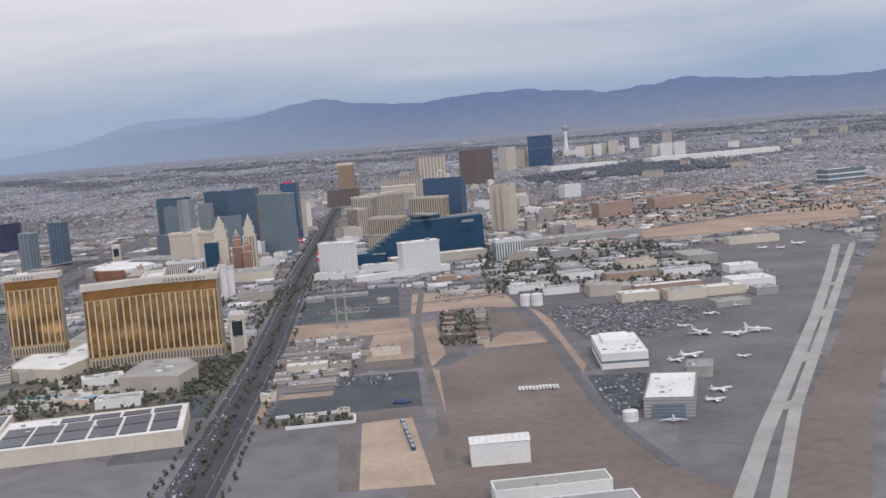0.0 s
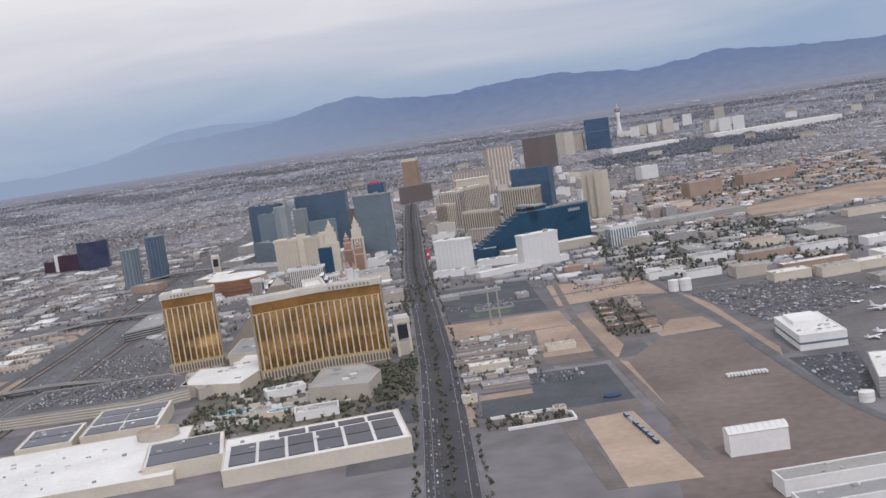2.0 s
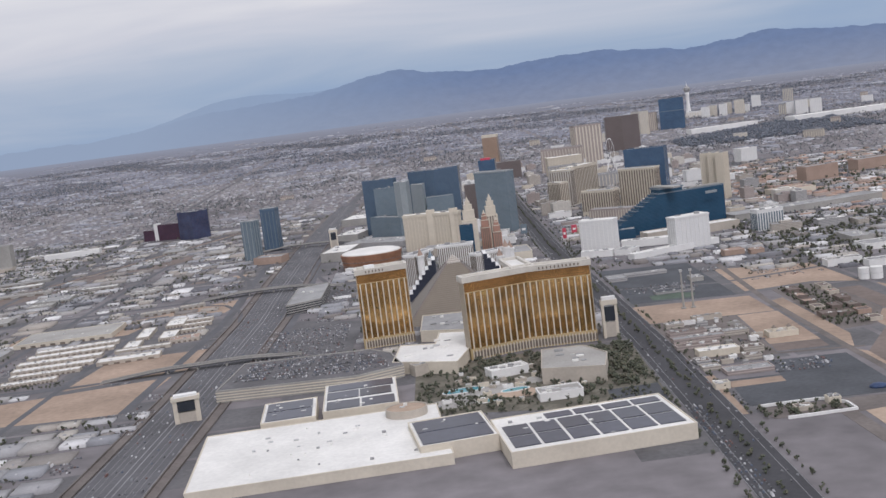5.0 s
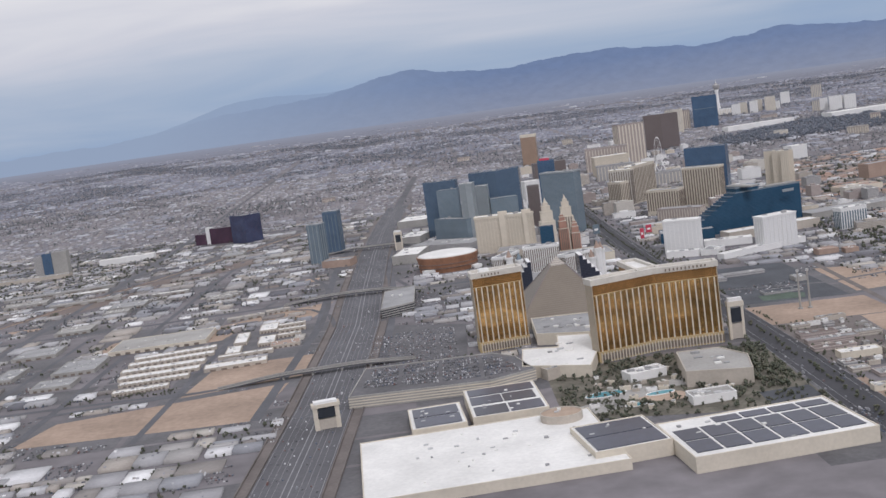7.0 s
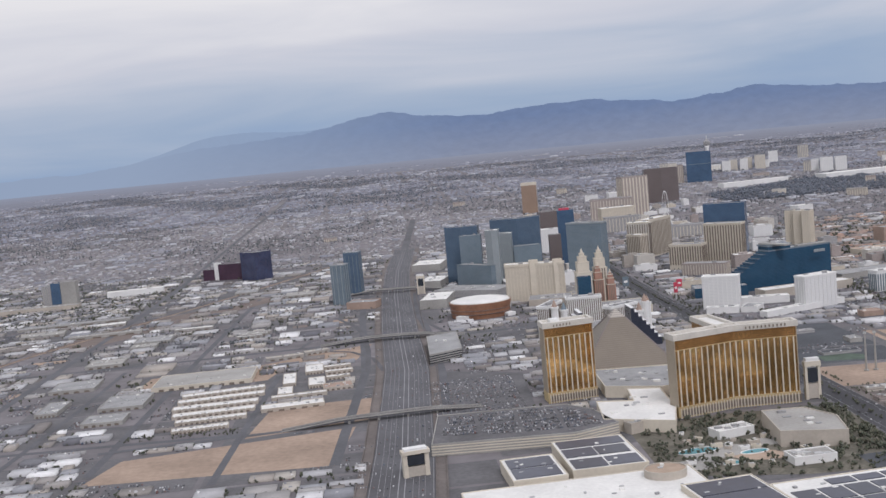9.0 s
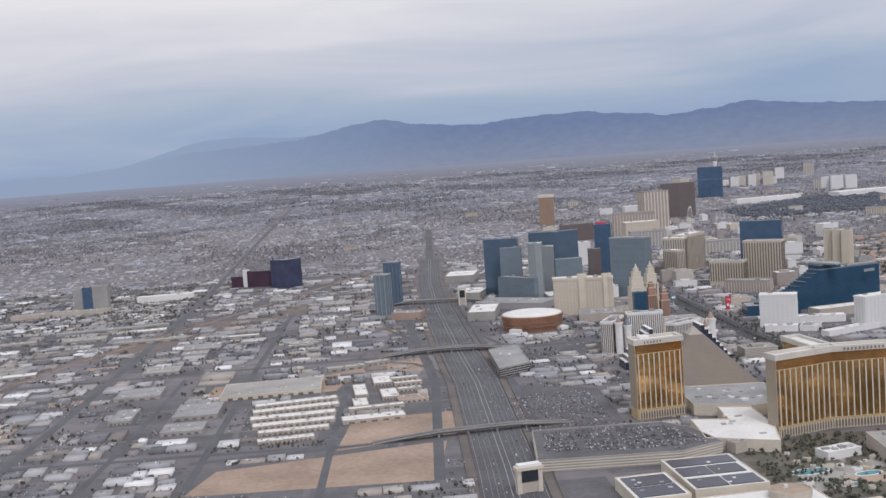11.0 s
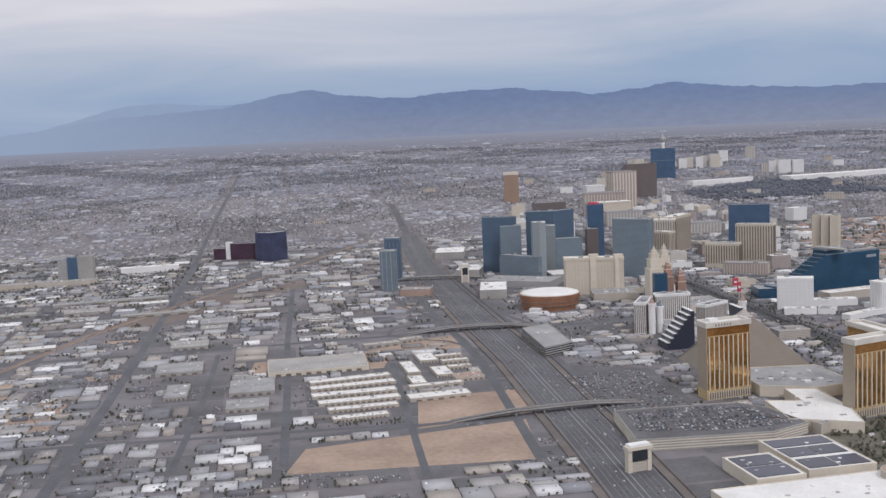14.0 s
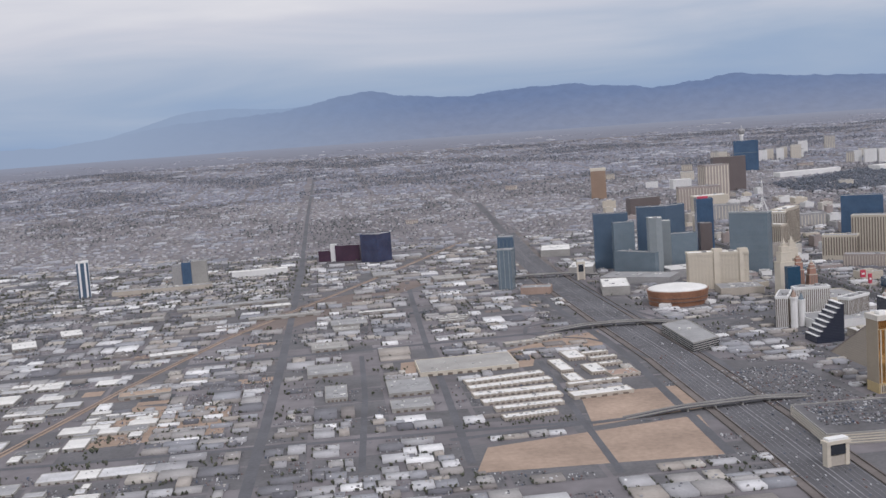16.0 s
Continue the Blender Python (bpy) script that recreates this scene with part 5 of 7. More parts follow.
lot("garden_bed", [(-135, 344), (-100, 352), (-66, 350), (-64, 285), (-95, 284), (-132, 292)], "garden", "dark planted garden ground round the pools", 0.05, block=False)
lot("pool_deck", circle(-114, 311, 10, 24, 6.5, 15), "concrete", "pale stone pool deck", 0.08, block=False)
lot("pool_deck", circle(-104, 305, 8, 20, 5, -20), "sand", "pale sand beach beside the pools", 0.075, block=False)
lot("pool_deck", circle(-122, 300, 7, 20, 5, 10), "concrete", "pale stone pool deck", 0.07, block=False)
lot("pool_deck", circle(-96, 318, 7, 20, 4, 30), "concrete", "pale stone pool deck", 0.072, block=False)
lot("service_yard", [(-78, 272), (-64, 274), (-65, 299), (-79, 297)], "darklot", "dark asphalt service yard beside the garden", 0.066, block=False)
cab = random.Random(31)
for k in range(34):
    cx, cy = cab.uniform(-126, -84), cab.uniform(291, 332)
    if is_free(cx, cy, 1.2, 1.0):
        hall("cabana", "small pale poolside cabana with flat roof", cx, cy, cab.uniform(1.2, 3.4), cab.uniform(0.9, 1.8), cab.uniform(0.5, 1.0), cab.choice(("cream", "beige", "white")), cab.choice(("concrete", "whiteroof", "terracotta", "sand")), 1, cab.uniform(-30, 40), "cabana")
for x, y, rx, ry in ((-119, 313, 6, 2.6), (-104, 308, 4, 1.8), (-112, 299, 3.0, 1.6)):
    tagged(Geo().prism(circle(x, y, rx, 20, ry, 15), 0, 0.12).part("pool", "water"), "turquoise water in a stone pool", "pool")
    Geo().ring(circle(x, y, rx, 20, ry, 15), 0, 0.2, 0.35, 0.34).part("coping", "white", bpy.data.objects[[o.name for o in bpy.data.objects if o.name.startswith("pool") and o.get("category") == "pool"][-1]])


def screen_tower(x, y, w, h, label, rot=GRID):
    ob = thing("sign_tower", label, "sign tower", "", (x, y, 0))
    occupy(rect(x, y, w + 2, w + 2), 0)
    for s in (-1, 1):
        Geo().box(math.cos(radians(rot)) * s * w * 0.42, math.sin(radians(rot)) * s * w * 0.42, 0, w * 0.18, w * 0.3, h * 0.88, rot).part("pillar", "cream", ob)
    Geo().box(0, 0, h * 0.02, w * 0.8, w * 0.22, h * 0.36, rot).part("base_panel", "beige", ob)
    Geo().box(0, 0, h * 0.42, w * 0.7, w * 0.3, h * 0.34, rot).part("screen", "dark", ob)
    Geo().box(0, 0, h * 0.8, w * 1.1, w * 0.42, h * 0.12, rot).part("lintel", "cream", ob)
    Geo().box(0, 0, h * 0.92, w * 0.9, w * 0.36, h * 0.08, rot).part("cornice", "white", ob)


screen_tower(-71, 361, 5.0, 13.8, "cream sign tower with dark screen and cornice")
screen_tower(-200, 312, 7.5, 8.5, "cream gateway sign with dark screen beside the freeway", 15)
screen_tower(-214, 712, 5, 13, "dark freeway sign tower with screen")

# parking garage west of the pyramid
g_poly = [(-201, 474), (-187, 484), (-190, 531), (-204, 522)]
deck = podium("parking_garage", "grey concrete parking garage with open decks", g_poly, 4.2, "concrete", "greyroof", 2, "parking garage")
for k in range(4):
    gl = [(x - deck.location.x, y - deck.location.y) for x, y in g_poly]
    # dark band on the closed wall stands in for the shade of an open deck
    Geo().ring(gl, 0.35 + 1.0 * k, 0.8 + 1.0 * k, 0.06, 0.1).part("deck_shade_band", "dark", deck)

# billboards and signs along the boulevard
for x, y, w, h, mt, lb in ((-96.5, 700, 4, 16, "pink", "tall pink sign board on a hotel corner"), (-71, 598, 1.9, 9, "red", "tall red sign board beside the boulevard"), (-92, 640, 3.5, 9, "steelblue", "blue sign board beside the boulevard"),
                           (-64, 625, 3, 7, "red", "small red sign board on post"), (-98, 735, 2.6, 6, "red", "wide red sign board on post")):
    ob = thing("sign_board", lb, "sign", "boulevard signs", (x, y, 0))
    Geo().box(0, 0, 0, 0.6, 0.6, h * 0.4).part("post", "metal", ob)
    Geo().box(0, 0, h * 0.4, w, 1.0, h * 0.6, 8).part("sign_face", mt, ob)
    Geo().box(0, -0.55, h * 0.62, w * 0.6, 0.15, h * 0.14, 8).part("sign_bar", "white", ob)

# airfield side
def barrel_hangar(cx, cy, w, d, h, rise, rot, label, wall="white", roof="whiteroof"):
    ob = thing("hangar", label, "hangar", "hangars", (cx, cy, 0))
    ob.rotation_euler = (0, 0, radians(rot))
    occupy(rect(cx, cy, w, d, rot), 1)
    Geo().prism(rect(0, 0, w, d, 0), 0, h).part("wall", wall, ob)
    sec = []
    for y in (-d / 2 - 0.15, d / 2 + 0.15):
        arc = [(-w / 2 - 0.15 + (w + 0.3) * k / 10, y, h + rise * math.sin(math.pi * k / 10)) for k in range(11)]
        sec.append(arc + [(w / 2, y, h - 0.15), (-w / 2, y, h - 0.15)])
    Geo().loft(sec).part("roof", roof, ob)
    for k in range(9):
        y = -d / 2 + d * (k + 0.5) / 9
        Geo().loft([[(-w / 2 + w * j / 10, y + dy, h + rise * math.sin(math.pi * j / 10) + dz) for j in range(11)] for dy, dz in ((-0.06, 0.02), (-0.06, 0.07), (0.06, 0.07), (0.06, 0.02))], False).part("roof_rib", "metal", ob)
    Geo().box(0, -d / 2 - 0.06, 0, w * 0.7, 0.1, h * 0.75).part("hangar_door", "concrete", ob)
    return ob


barrel_hangar(7.5, 216.5, 4.6, 11.8, 4.6, 0.9, 92, "white metal hangar with a low barrel roof")
hall("long_hangar", "long pale metal hangar with flat roof", 15.5, 193, 21, 6, 2.8, "white", "concrete", 3, 5)
hall("long_hangar", "long pale metal hangar with flat roof", 17, 181, 24, 6, 2.8, "white", "greyroof", 3, 5)
ob = hall("terminal_building", "white airport terminal with stepped roof blocks", 45.5, 306, 12.5, 28, 4.0, "white", "whiteroof", 14, -2)
Geo().box(0, 6, 4.0, 8, 12, 1.1, -2).part("upper_storey", "white", ob)
Geo().ring(rect(0, 0, 12.5, 28, -2), 1.6, 2.2, 0.04, 0.1).part("window_band", "steelblue", ob)
ob = hall("hangar_building", "large grey hangar with white ribbed roof", 49, 251, 11, 25, 4.4, "greywin", "whiteroof", 10, -14)
Geo().box(-3.2, -12.6, 0, 7, 0.12, 3.2, -14).part("hangar_door", "steelblue", ob)
hall("small_hangar", "small pale flat-roofed hangar", 62, 279, 6.5, 9, 2.6, "concrete", "greyroof", 3, -14)
for x, y, r, h in ((27.3, 411, 2.0, 4.2), (31.4, 409.5, 2.2, 4.4), (37.5, 239.5, 1.7, 2.2)):
    ob = thing("storage_tank", "white round storage tank", "tank", "storage tanks", (x, y, 0))
    tagged(ob, "white cylindrical steel storage tank")
    Geo().prism(circle(0, 0, r, 20), 0, h).part("shell", "white", ob)
    Geo().prism(circle(0, 0, r, 20), h, h + 0.35, 0.1).part("lid", "whiteroof", ob)
    Geo().ring(circle(0, 0, r, 20), h * 0.5, h * 0.5 + 0.1, 0.05, 0.1).part("hoop", "metal", ob)
for k in range(12):
    ob = thing("trailer", "white box trailer parked on gravel", "trailer", "parked trailers", (15.5 + k * 0.86, 275.5 + 0.25 * math.sin(k), 0))
    tagged(ob, "white box trailer parked on brown gravel")
    Geo().box(0, 0, 0.25, 0.55, 2.2, 0.65, 3).part("box_body", "white", ob)
    Geo().box(0, 0, 0, 0.4, 1.6, 0.25, 3).part("chassis", "planegrey", ob)
for cx, cy, w, d, h, wl_, rf in ((68, 404, 14, 8, 3, "cream", "whiteroof"), (84, 400, 14, 8, 3.4, "cream", "concrete"), (99, 404, 16, 7, 3, "cream", "whiteroof"), (112, 416, 16, 13, 3.4, "white", "whiteroof"),
                                 (58, 424, 12, 10, 4, "beige", "concrete"), (43, 436, 14, 6, 2.6, "white", "greyroof"), (30, 446, 14, 6, 2.6, "white", "concrete"), (82, 420, 26, 6, 3, "terracotta", "whiteroof"),
                                 (54, 478, 14, 12, 2.4, "white", "greyroof"), (75, 462, 22, 8, 2.8, "terracotta", "greyroof"), (98, 462, 20, 7, 2.8, "white", "greyroof"), (120, 458, 12, 9, 3, "white", "whiteroof"),
                                 (112, 506, 14, 22, 3.2, "concrete", "concrete"), (84, 500, 16, 12, 2.6, "cream", "terracotta"), (152, 556, 26, 8, 3.2, "cream", "concrete"), (54, 505, 10, 18, 2.4, "concrete", "greyroof"),
                                 (95, 378, 12, 9, 1.8, "concrete", "concrete"), (112, 396, 8, 8, 2.6, "greywin", "concrete")):
    hall("airfield_hall", "low pale airfield hall with roof plant", cx, cy, w, d, h, wl_, rf, 6, 6 if cx > 60 else GRID)


def airliner(x, y, rot, k, label):
    ob = thing("airliner", label, "aircraft", "parked aircraft", (x, y, 0))
    ob.rotation_euler, ob.scale = (0, 0, radians(rot)), (k, k, k)
    sec = []
    for px, r, z in ((-4.0, 0.05, 1.2), (-3.4, 0.22, 1.1), (-2.4, 0.38, 1.0), (2.6, 0.38, 1.0), (3.4, 0.3, 0.98), (3.9, 0.06, 0.92)):
        sec.append([(px, r * math.cos(2 * math.pi * i / 12), z + r * math.sin(2 * math.pi * i / 12)) for i in range(12)])
    g = Geo().loft(sec)
    g.smooth = True
    g.part("fuselage", "plane", ob)
    for s in (-1, 1):
        def wing_part(name, x0, x1, span, sweep, tipc, z, th):
            g = Geo()
            g.loft([[(x0, 0.2 * s, z), (x1, 0.2 * s, z), (x1, 0.2 * s, z + th), (x0, 0.2 * s, z + th)],
                    [(x0 - sweep, span * s, z + 0.2), (x0 - sweep + tipc, span * s, z + 0.2), (x0 - sweep + tipc, span * s, z + 0.24), (x0 - sweep, span * s, z + 0.24)]])
            g.part(name, "plane", ob)
        wing_part("wing", -0.8, 0.9, 3.9, 1.2, 0.45, 0.75, 0.14)
        wing_part("tailplane", -3.7, -3.0, 1.4, 0.5, 0.3, 1.1, 0.06)
        Geo().loft([[(px, 1.25 * s + r * math.cos(2 * math.pi * i / 10), 0.55 + r * math.sin(2 * math.pi * i / 10)) for i in range(10)] for px, r in ((-0.2, 0.12), (0.4, 0.22), (0.95, 0.2))]).part("engine", "plane", ob)
        Geo().box(-0.1, 0.5 * s, 0, 0.22, 0.16, 0.7).part("main_gear", "planegrey", ob)
    Geo().loft([[(-3.9, -0.04, 1.2), (-2.7, -0.04, 1.3), (-2.7, 0.04, 1.3), (-3.9, 0.04, 1.2)], [(-4.3, -0.02, 2.6), (-3.7, -0.02, 2.6), (-3.7, 0.02, 2.6), (-4.3, 0.02, 2.6)]]).part("tail_fin", "plane", ob)
    Geo().box(3.0, 0, 0, 0.16, 0.12, 0.7).part("nose_gear", "planegrey", ob)


for x, y, r, k, lb in ((74, 329, -60, 1.05, "white airliner parked on the apron"), (82.5, 324, 160, 0.95, "white airliner parked on the apron"), (90.5, 327, -35, 1.05, "white airliner parked on the apron"),
                       (64.5, 299, 25, 0.95, "white airliner parked beside the terminal"), (59.5, 295, 30, 0.7, "small white jet parked beside the terminal"), (62.5, 259, 20, 0.75, "small white jet parked on the apron"), (59, 250, 15, 0.65, "small white jet parked on the apron"),
                       (46.2, 236, 80, 0.75, "small white jet before a hangar"), (77.5, 294, 10, 0.5, "small white jet on the apron"), (84.5, 362, 20, 0.6, "small white jet near halls"), (97, 374, 40, 0.6, "small white jet near halls"),
                       (149, 525, 30, 0.8, "white jet on the far apron"), (156, 520, 30, 0.7, "white jet on the far apron"), (168, 531, 10, 1.0, "white airliner on the far apron"), (72, 344, 10, 0.55, "small white jet on the apron")):
    airliner(x, y, r, k, lb)

# event lot, motels and the small buildings between the empty lots
for x in (-41.8, -38.4):
    ob = thing("mast", "tall white lighting mast on bare ground", "mast", "lighting masts", (x, 394, 0))
    Geo().prism(circle(0, 0, 0.42, 10), 0, 14.2, 0.6).part("pole", "concrete", ob)
    Geo().box(0, 0, 13.4, 1.0, 0.5, 0.8).part("lamp_head", "metal", ob)
    Geo().prism(circle(0, 0, 0.9, 10), 0, 0.5).part("footing", "concrete", ob)
for cx, cy, w, d, h, wl_, rf in ((-58, 468, 8, 10, 1.4, "greywin", "greyroof"), (-45, 473, 18, 4, 1.2, "greywin", "greyroof"), (-28, 448, 5, 7, 1.5, "concrete", "greyroof"), (-40, 428, 15, 6, 0.8, "greywin", "darklot")):
    hall("event_stage", "low grey event structure on asphalt", cx, cy, w, d, h, wl_, rf, 4)
rnd = random.Random(11)
for cx, cy, w, d in ((-48, 352, 12, 5), (-46, 343, 16, 4), (-48, 334, 13, 4), (-34, 346, 8, 4), (-50, 365, 6, 4), (-38, 372, 10, 2.5), (-44, 323, 12, 5), (-34, 322, 6, 4), (-40, 301, 13, 6),
                     (-49, 307, 5, 4), (-50, 287, 4, 3), (-36, 314, 5, 4), (-50, 314, 4, 5), (-36, 261, 4, 3), (-28, 264, 3, 3)):
    hall("motel", "low flat-roofed roadside motel building", cx, cy, w, d, rnd.uniform(0.9, 1.8), rnd.choice(("beige", "beigewin", "greywin", "cream", "mauvewin")), rnd.choice(("greyroof", "greyroof", "concrete", "brown", "brown", "whiteroof")), 8, category="motel")
for j in range(6):
    for i in range(3):
        if rnd.random() < 0.75:
            hall("villa", "small brown tile-roofed villa among trees", -2.5 + i * 5.6 + 0.2 * j, 345 + j * 11.5, rnd.uniform(3.5, 5), rnd.uniform(4, 7), rnd.uniform(0.9, 1.4), rnd.choice(("beige", "terracotta", "brown")), rnd.choice(("brown", "brown", "terracotta", "winbrown")), 1, category="house")
for _ in range(80):
    cx, cy = rnd.uniform(-54, -28), rnd.uniform(296, 376)
    w, d = rnd.uniform(1.0, 4), rnd.uniform(0.8, 2.0)
    if is_free(cx, cy, w / 2, d / 2):
        hall("roadside_shed", "small pale roadside shed on bare ground", cx, cy, w, d, rnd.uniform(0.5, 1.2), rnd.choice(("beige", "white", "greywin", "concrete")), rnd.choice(("greyroof", "whiteroof", "concrete", "terracotta", "brown", "steelblue")), 1, category="shed")
lot("sand_strip", [(-47.5, 286), (-33.2, 287), (-33.2, 292.5), (-47.5, 292)], "tan", "strip of bare tan sand beside parked cars", 0.056, block=False)
lot("sand_strip", [(-53, 262), (-48.5, 262), (-49.5, 300), (-54, 300)], "tan", "strip of bare tan sand beside the boulevard", 0.052, block=False)
lot("sand_strip", [(-44, 256), (-24, 255), (-8, 258), (-9, 266.5), (-46, 265.5)], "dirtroad", "worn dusty strip beside a parking lot", 0.045, block=False)
lot("dirt_track", [(-24, 205), (-20, 205), (-25.2, 257), (-29, 257)], "dirtroad", "worn dusty track beside a sand lot", 0.048, block=False)


def mound():
    """Heap under a blue tarpaulin."""
    sec = []
    for z, k in ((0.05, 1.0), (0.45, 0.94), (0.85, 0.72), (1.0, 0.4)):
        sec.append([(x * k + 0.12 * math.sin(5 * i), y * k + 0.1 * math.cos(3 * i), z) for i, (x, y) in enumerate(circle(0, 0, 2.4, 18, 1.6))])
    g = Geo().loft(sec)
    g.smooth = True
    ob = tagged(g.part("tarpaulin_mound", "tarp"), "low heap under a dark blue tarpaulin on asphalt", "heap")
    ob.location = (-14.2, 272.8, 0)


mound()
for k in range(7):
    x, y = -13.4 + 0.5 * k, 252.6 - 3.7 * k
    ob = thing("container", "long blue steel container on pale sand", "container", "blue containers", (x, y, 0))
    Geo().box(0, 0, 0.1, 0.8, 2.9, 0.7, 8).part("box_body", "tarp" if k != 1 else "metal", ob)
    Geo().box(0, 0, 0.8, 0.7, 2.7, 0.06, 8).part("lid", "steelblue", ob)
    Geo().box(0, 0, 0.04, 0.6, 2.4, 0.1, 8).part("skid", "planegrey", ob)
for x0, y0, x1, y1 in ((-45, 265.8, -30, 267), (-30, 267, -25.5, 262), (-25.5, 262, -25, 256), (-41, 254.5, -25, 256)):
    tagged(Geo().prism(slab(x0, y0, x1, y1, 0.5), 0, 0.7).part("garden_wall", "white"), "low white garden wall", "wall", kind="structure")
ob = hall("chapel", "cream chapel with two dark turrets", -21.5, 338, 9, 5, 1.5, "cream", "beige", 2)
for sx in (-2.2, 2.2):
    Geo().box(sx, -0.5, 1.4, 1.2, 1.2, 1.2, GRID).part("turret", "cream", ob)
    Geo().box(sx, -0.5, 2.6, 1.3, 1.3, 0.9, GRID, 0.1).part("turret_roof", "winbrown", ob)
hall("church", "small restaurant with a red roof", -2, 500, 9, 7, 2.4, "terracotta", "terracotta", 2)
hall("church", "small restaurant with a red roof", 8, 498, 6, 5, 1.8, "terracotta", "terracotta", 2)

# western storage rows and warehouses
hall("white_warehouse", "very large white-roofed warehouse in bare ground", -301, 481.5, 43, 27, 1.7, "cream", "concrete", 10, 5, doors=9)
for x0, y0, x1, y1, wd in ((-303, 448, -270, 456, 5.6), (-302, 437, -268, 444, 5.8), (-301, 425, -268, 430, 6.2), (-298, 413, -267, 418, 6.0), (-294, 402, -268, 406, 5.0), (-292, 389, -272, 393, 5.0)):
    L = math.dist((x0, y0), (x1, y1))
    a = math.degrees(math.atan2(y1 - y0, x1 - x0))
    ob = hall("storage_row", "long white-roofed storage row with hatches", (x0 + x1) / 2, (y0 + y1) / 2, L, wd, 1.0, "beige", "whiteroof", 10, a, doors=12)
    tagged(ob, group="storage rows")
    for k in range(13):
        f = (k + 0.5) / 13 - 0.5
        Geo().box(math.cos(radians(a)) * L * f + math.sin(radians(a)) * wd * 0.38, math.sin(radians(a)) * L * f - math.cos(radians(a)) * wd * 0.38, 1.05, 0.5, wd * 0.26, 0.3, a).part("roof_hatch", "white", ob)
for cx, cy, w, d, r in ((-261, 465, 5.5, 22, 8), (-259, 441, 6, 14, 8), (-253, 484, 8, 16, 8), (-248, 455, 7, 16, 8), (-243, 486, 12, 4, 10), (-241, 475, 12, 4, 10), (-240, 463, 10, 4, 10), (-252, 432, 22, 4, 10), (-252, 415, 24, 8, 10), (-238, 444, 12, 9, 10)):
    hall("warehouse", "white-roofed storage warehouse with dock doors", cx, cy, w, d, 1.2, "beige", "whiteroof" if d != 9 else "terracotta", 8, r, doors=5)
for cx, cy, w, d, rf in ((-326, 447, 18, 24, "greyroof"), (-356, 445, 9, 22, "greyroof"), (-325, 417, 16, 14, "roofs")):
    hall("warehouse", "broad grey-roofed warehouse with dock doors", cx, cy, w, d, 1.4, "concrete", "greyroof", 12, GRID, doors=5)
for cx, cy, w, d, rf, r in ((-497, 668, 42, 9, "concrete", 16), (-440, 708, 70, 8, "greyroof", 12), (-400, 648, 42, 7, "concrete", 10), (-446, 670, 26, 14, "concrete", 12), (-410, 690, 18, 10, "whiteroof", 12), (-523, 640, 12, 20, "whiteroof", 20),
                            (-540, 610, 13, 22, "whiteroof", 20), (-446, 556, 24, 9, "whiteroof", 14), (-345, 640, 22, 6, "whiteroof", 6), (-360, 590, 14, 10, "concrete", 6), (-300, 604, 14, 3, "whiteroof", 6), (-302, 598, 16, 3, "whiteroof", 6), (-303, 592, 14, 3, "whiteroof", 6),
                            (-360, 610, 20, 18, "greyroof", 6), (-362, 490, 20, 20, "greyroof", 6), (-366, 545, 18, 16, "concrete", 6), (-272, 520, 18, 5, "beige", 14), (-258, 528, 12, 5, "beige", 20), (-440, 470, 22, 9, "sand", 12), (-300, 760, 20, 18, "concrete", 5), (-345, 800, 16, 20, "greyroof", 5)):
    hall("warehouse", "large pale flat-roofed warehouse with dock doors", cx, cy, w, d, 1.4, "concrete", rf, 8, r, doors=4)


# mid-rise blocks along the boulevard
rb = random.Random(21)
count = 0
for _ in range(900):
    cx, cy = rb.uniform(-135, 75), rb.uniform(455, 1180)
    w, d = rb.uniform(5, 15), rb.uniform(5, 12)
    if count < 110 and is_free(cx, cy, w / 2 + 0.5, d / 2 + 0.5) and not (cx > -60 and cy < 545):
        count += 1
        hh = rb.uniform(1.8, 4.5) if cy < 650 or rb.random() < 0.5 else rb.uniform(4, 9)
        wl_ = rb.choice(("palewin", "creamwin", "white", "greywin", "beigewin", "whitewin", "mauvewin"))
        ob = hall("resort_block", "pale mid-rise resort block with flat roof", cx, cy, w, d, hh, wl_, rb.choice(("whiteroof", "greyroof", "concrete")), 4, rb.choice((GRID, GRID, 12, -6)), "resort block")
        if hh > 3:
            Geo().box(0, 0, hh, w * 0.4, d * 0.4, 1.2, GRID).part("penthouse", wl_, ob)


# worn yards among the blocks
ry = random.Random(8)
for k in range(90):
    cx, cy = ry.uniform(-560, -240) if k < 50 else ry.uniform(0, 260), ry.uniform(380, 880) if k < 50 else ry.uniform(560, 960)
    w, d = ry.uniform(6, 18), ry.uniform(5, 13)
    lot("yard", rect(cx, cy, w, d), ry.choice(("lot", "darklot", "dirtroad", "brown", "tan", "apron", "lot")), "flat worn yard between low buildings", 0.02 + 0.0003 * k, block=False)
for k in range(14):
    cx, cy = ry.uniform(-560, -260), ry.uniform(400, 900)
    w, d = ry.uniform(8, 18), ry.uniform(6, 10)
    if is_free(cx, cy, w / 2, d / 2):
        occupy(rect(cx, cy, w, d))
        tagged(drape(Geo().prism(rect(cx, cy, w, d), -0.4, 0.062)).part("yard", "tan" if k % 3 else "brown"), "bare sandy yard between low buildings", "ground", kind="structure")


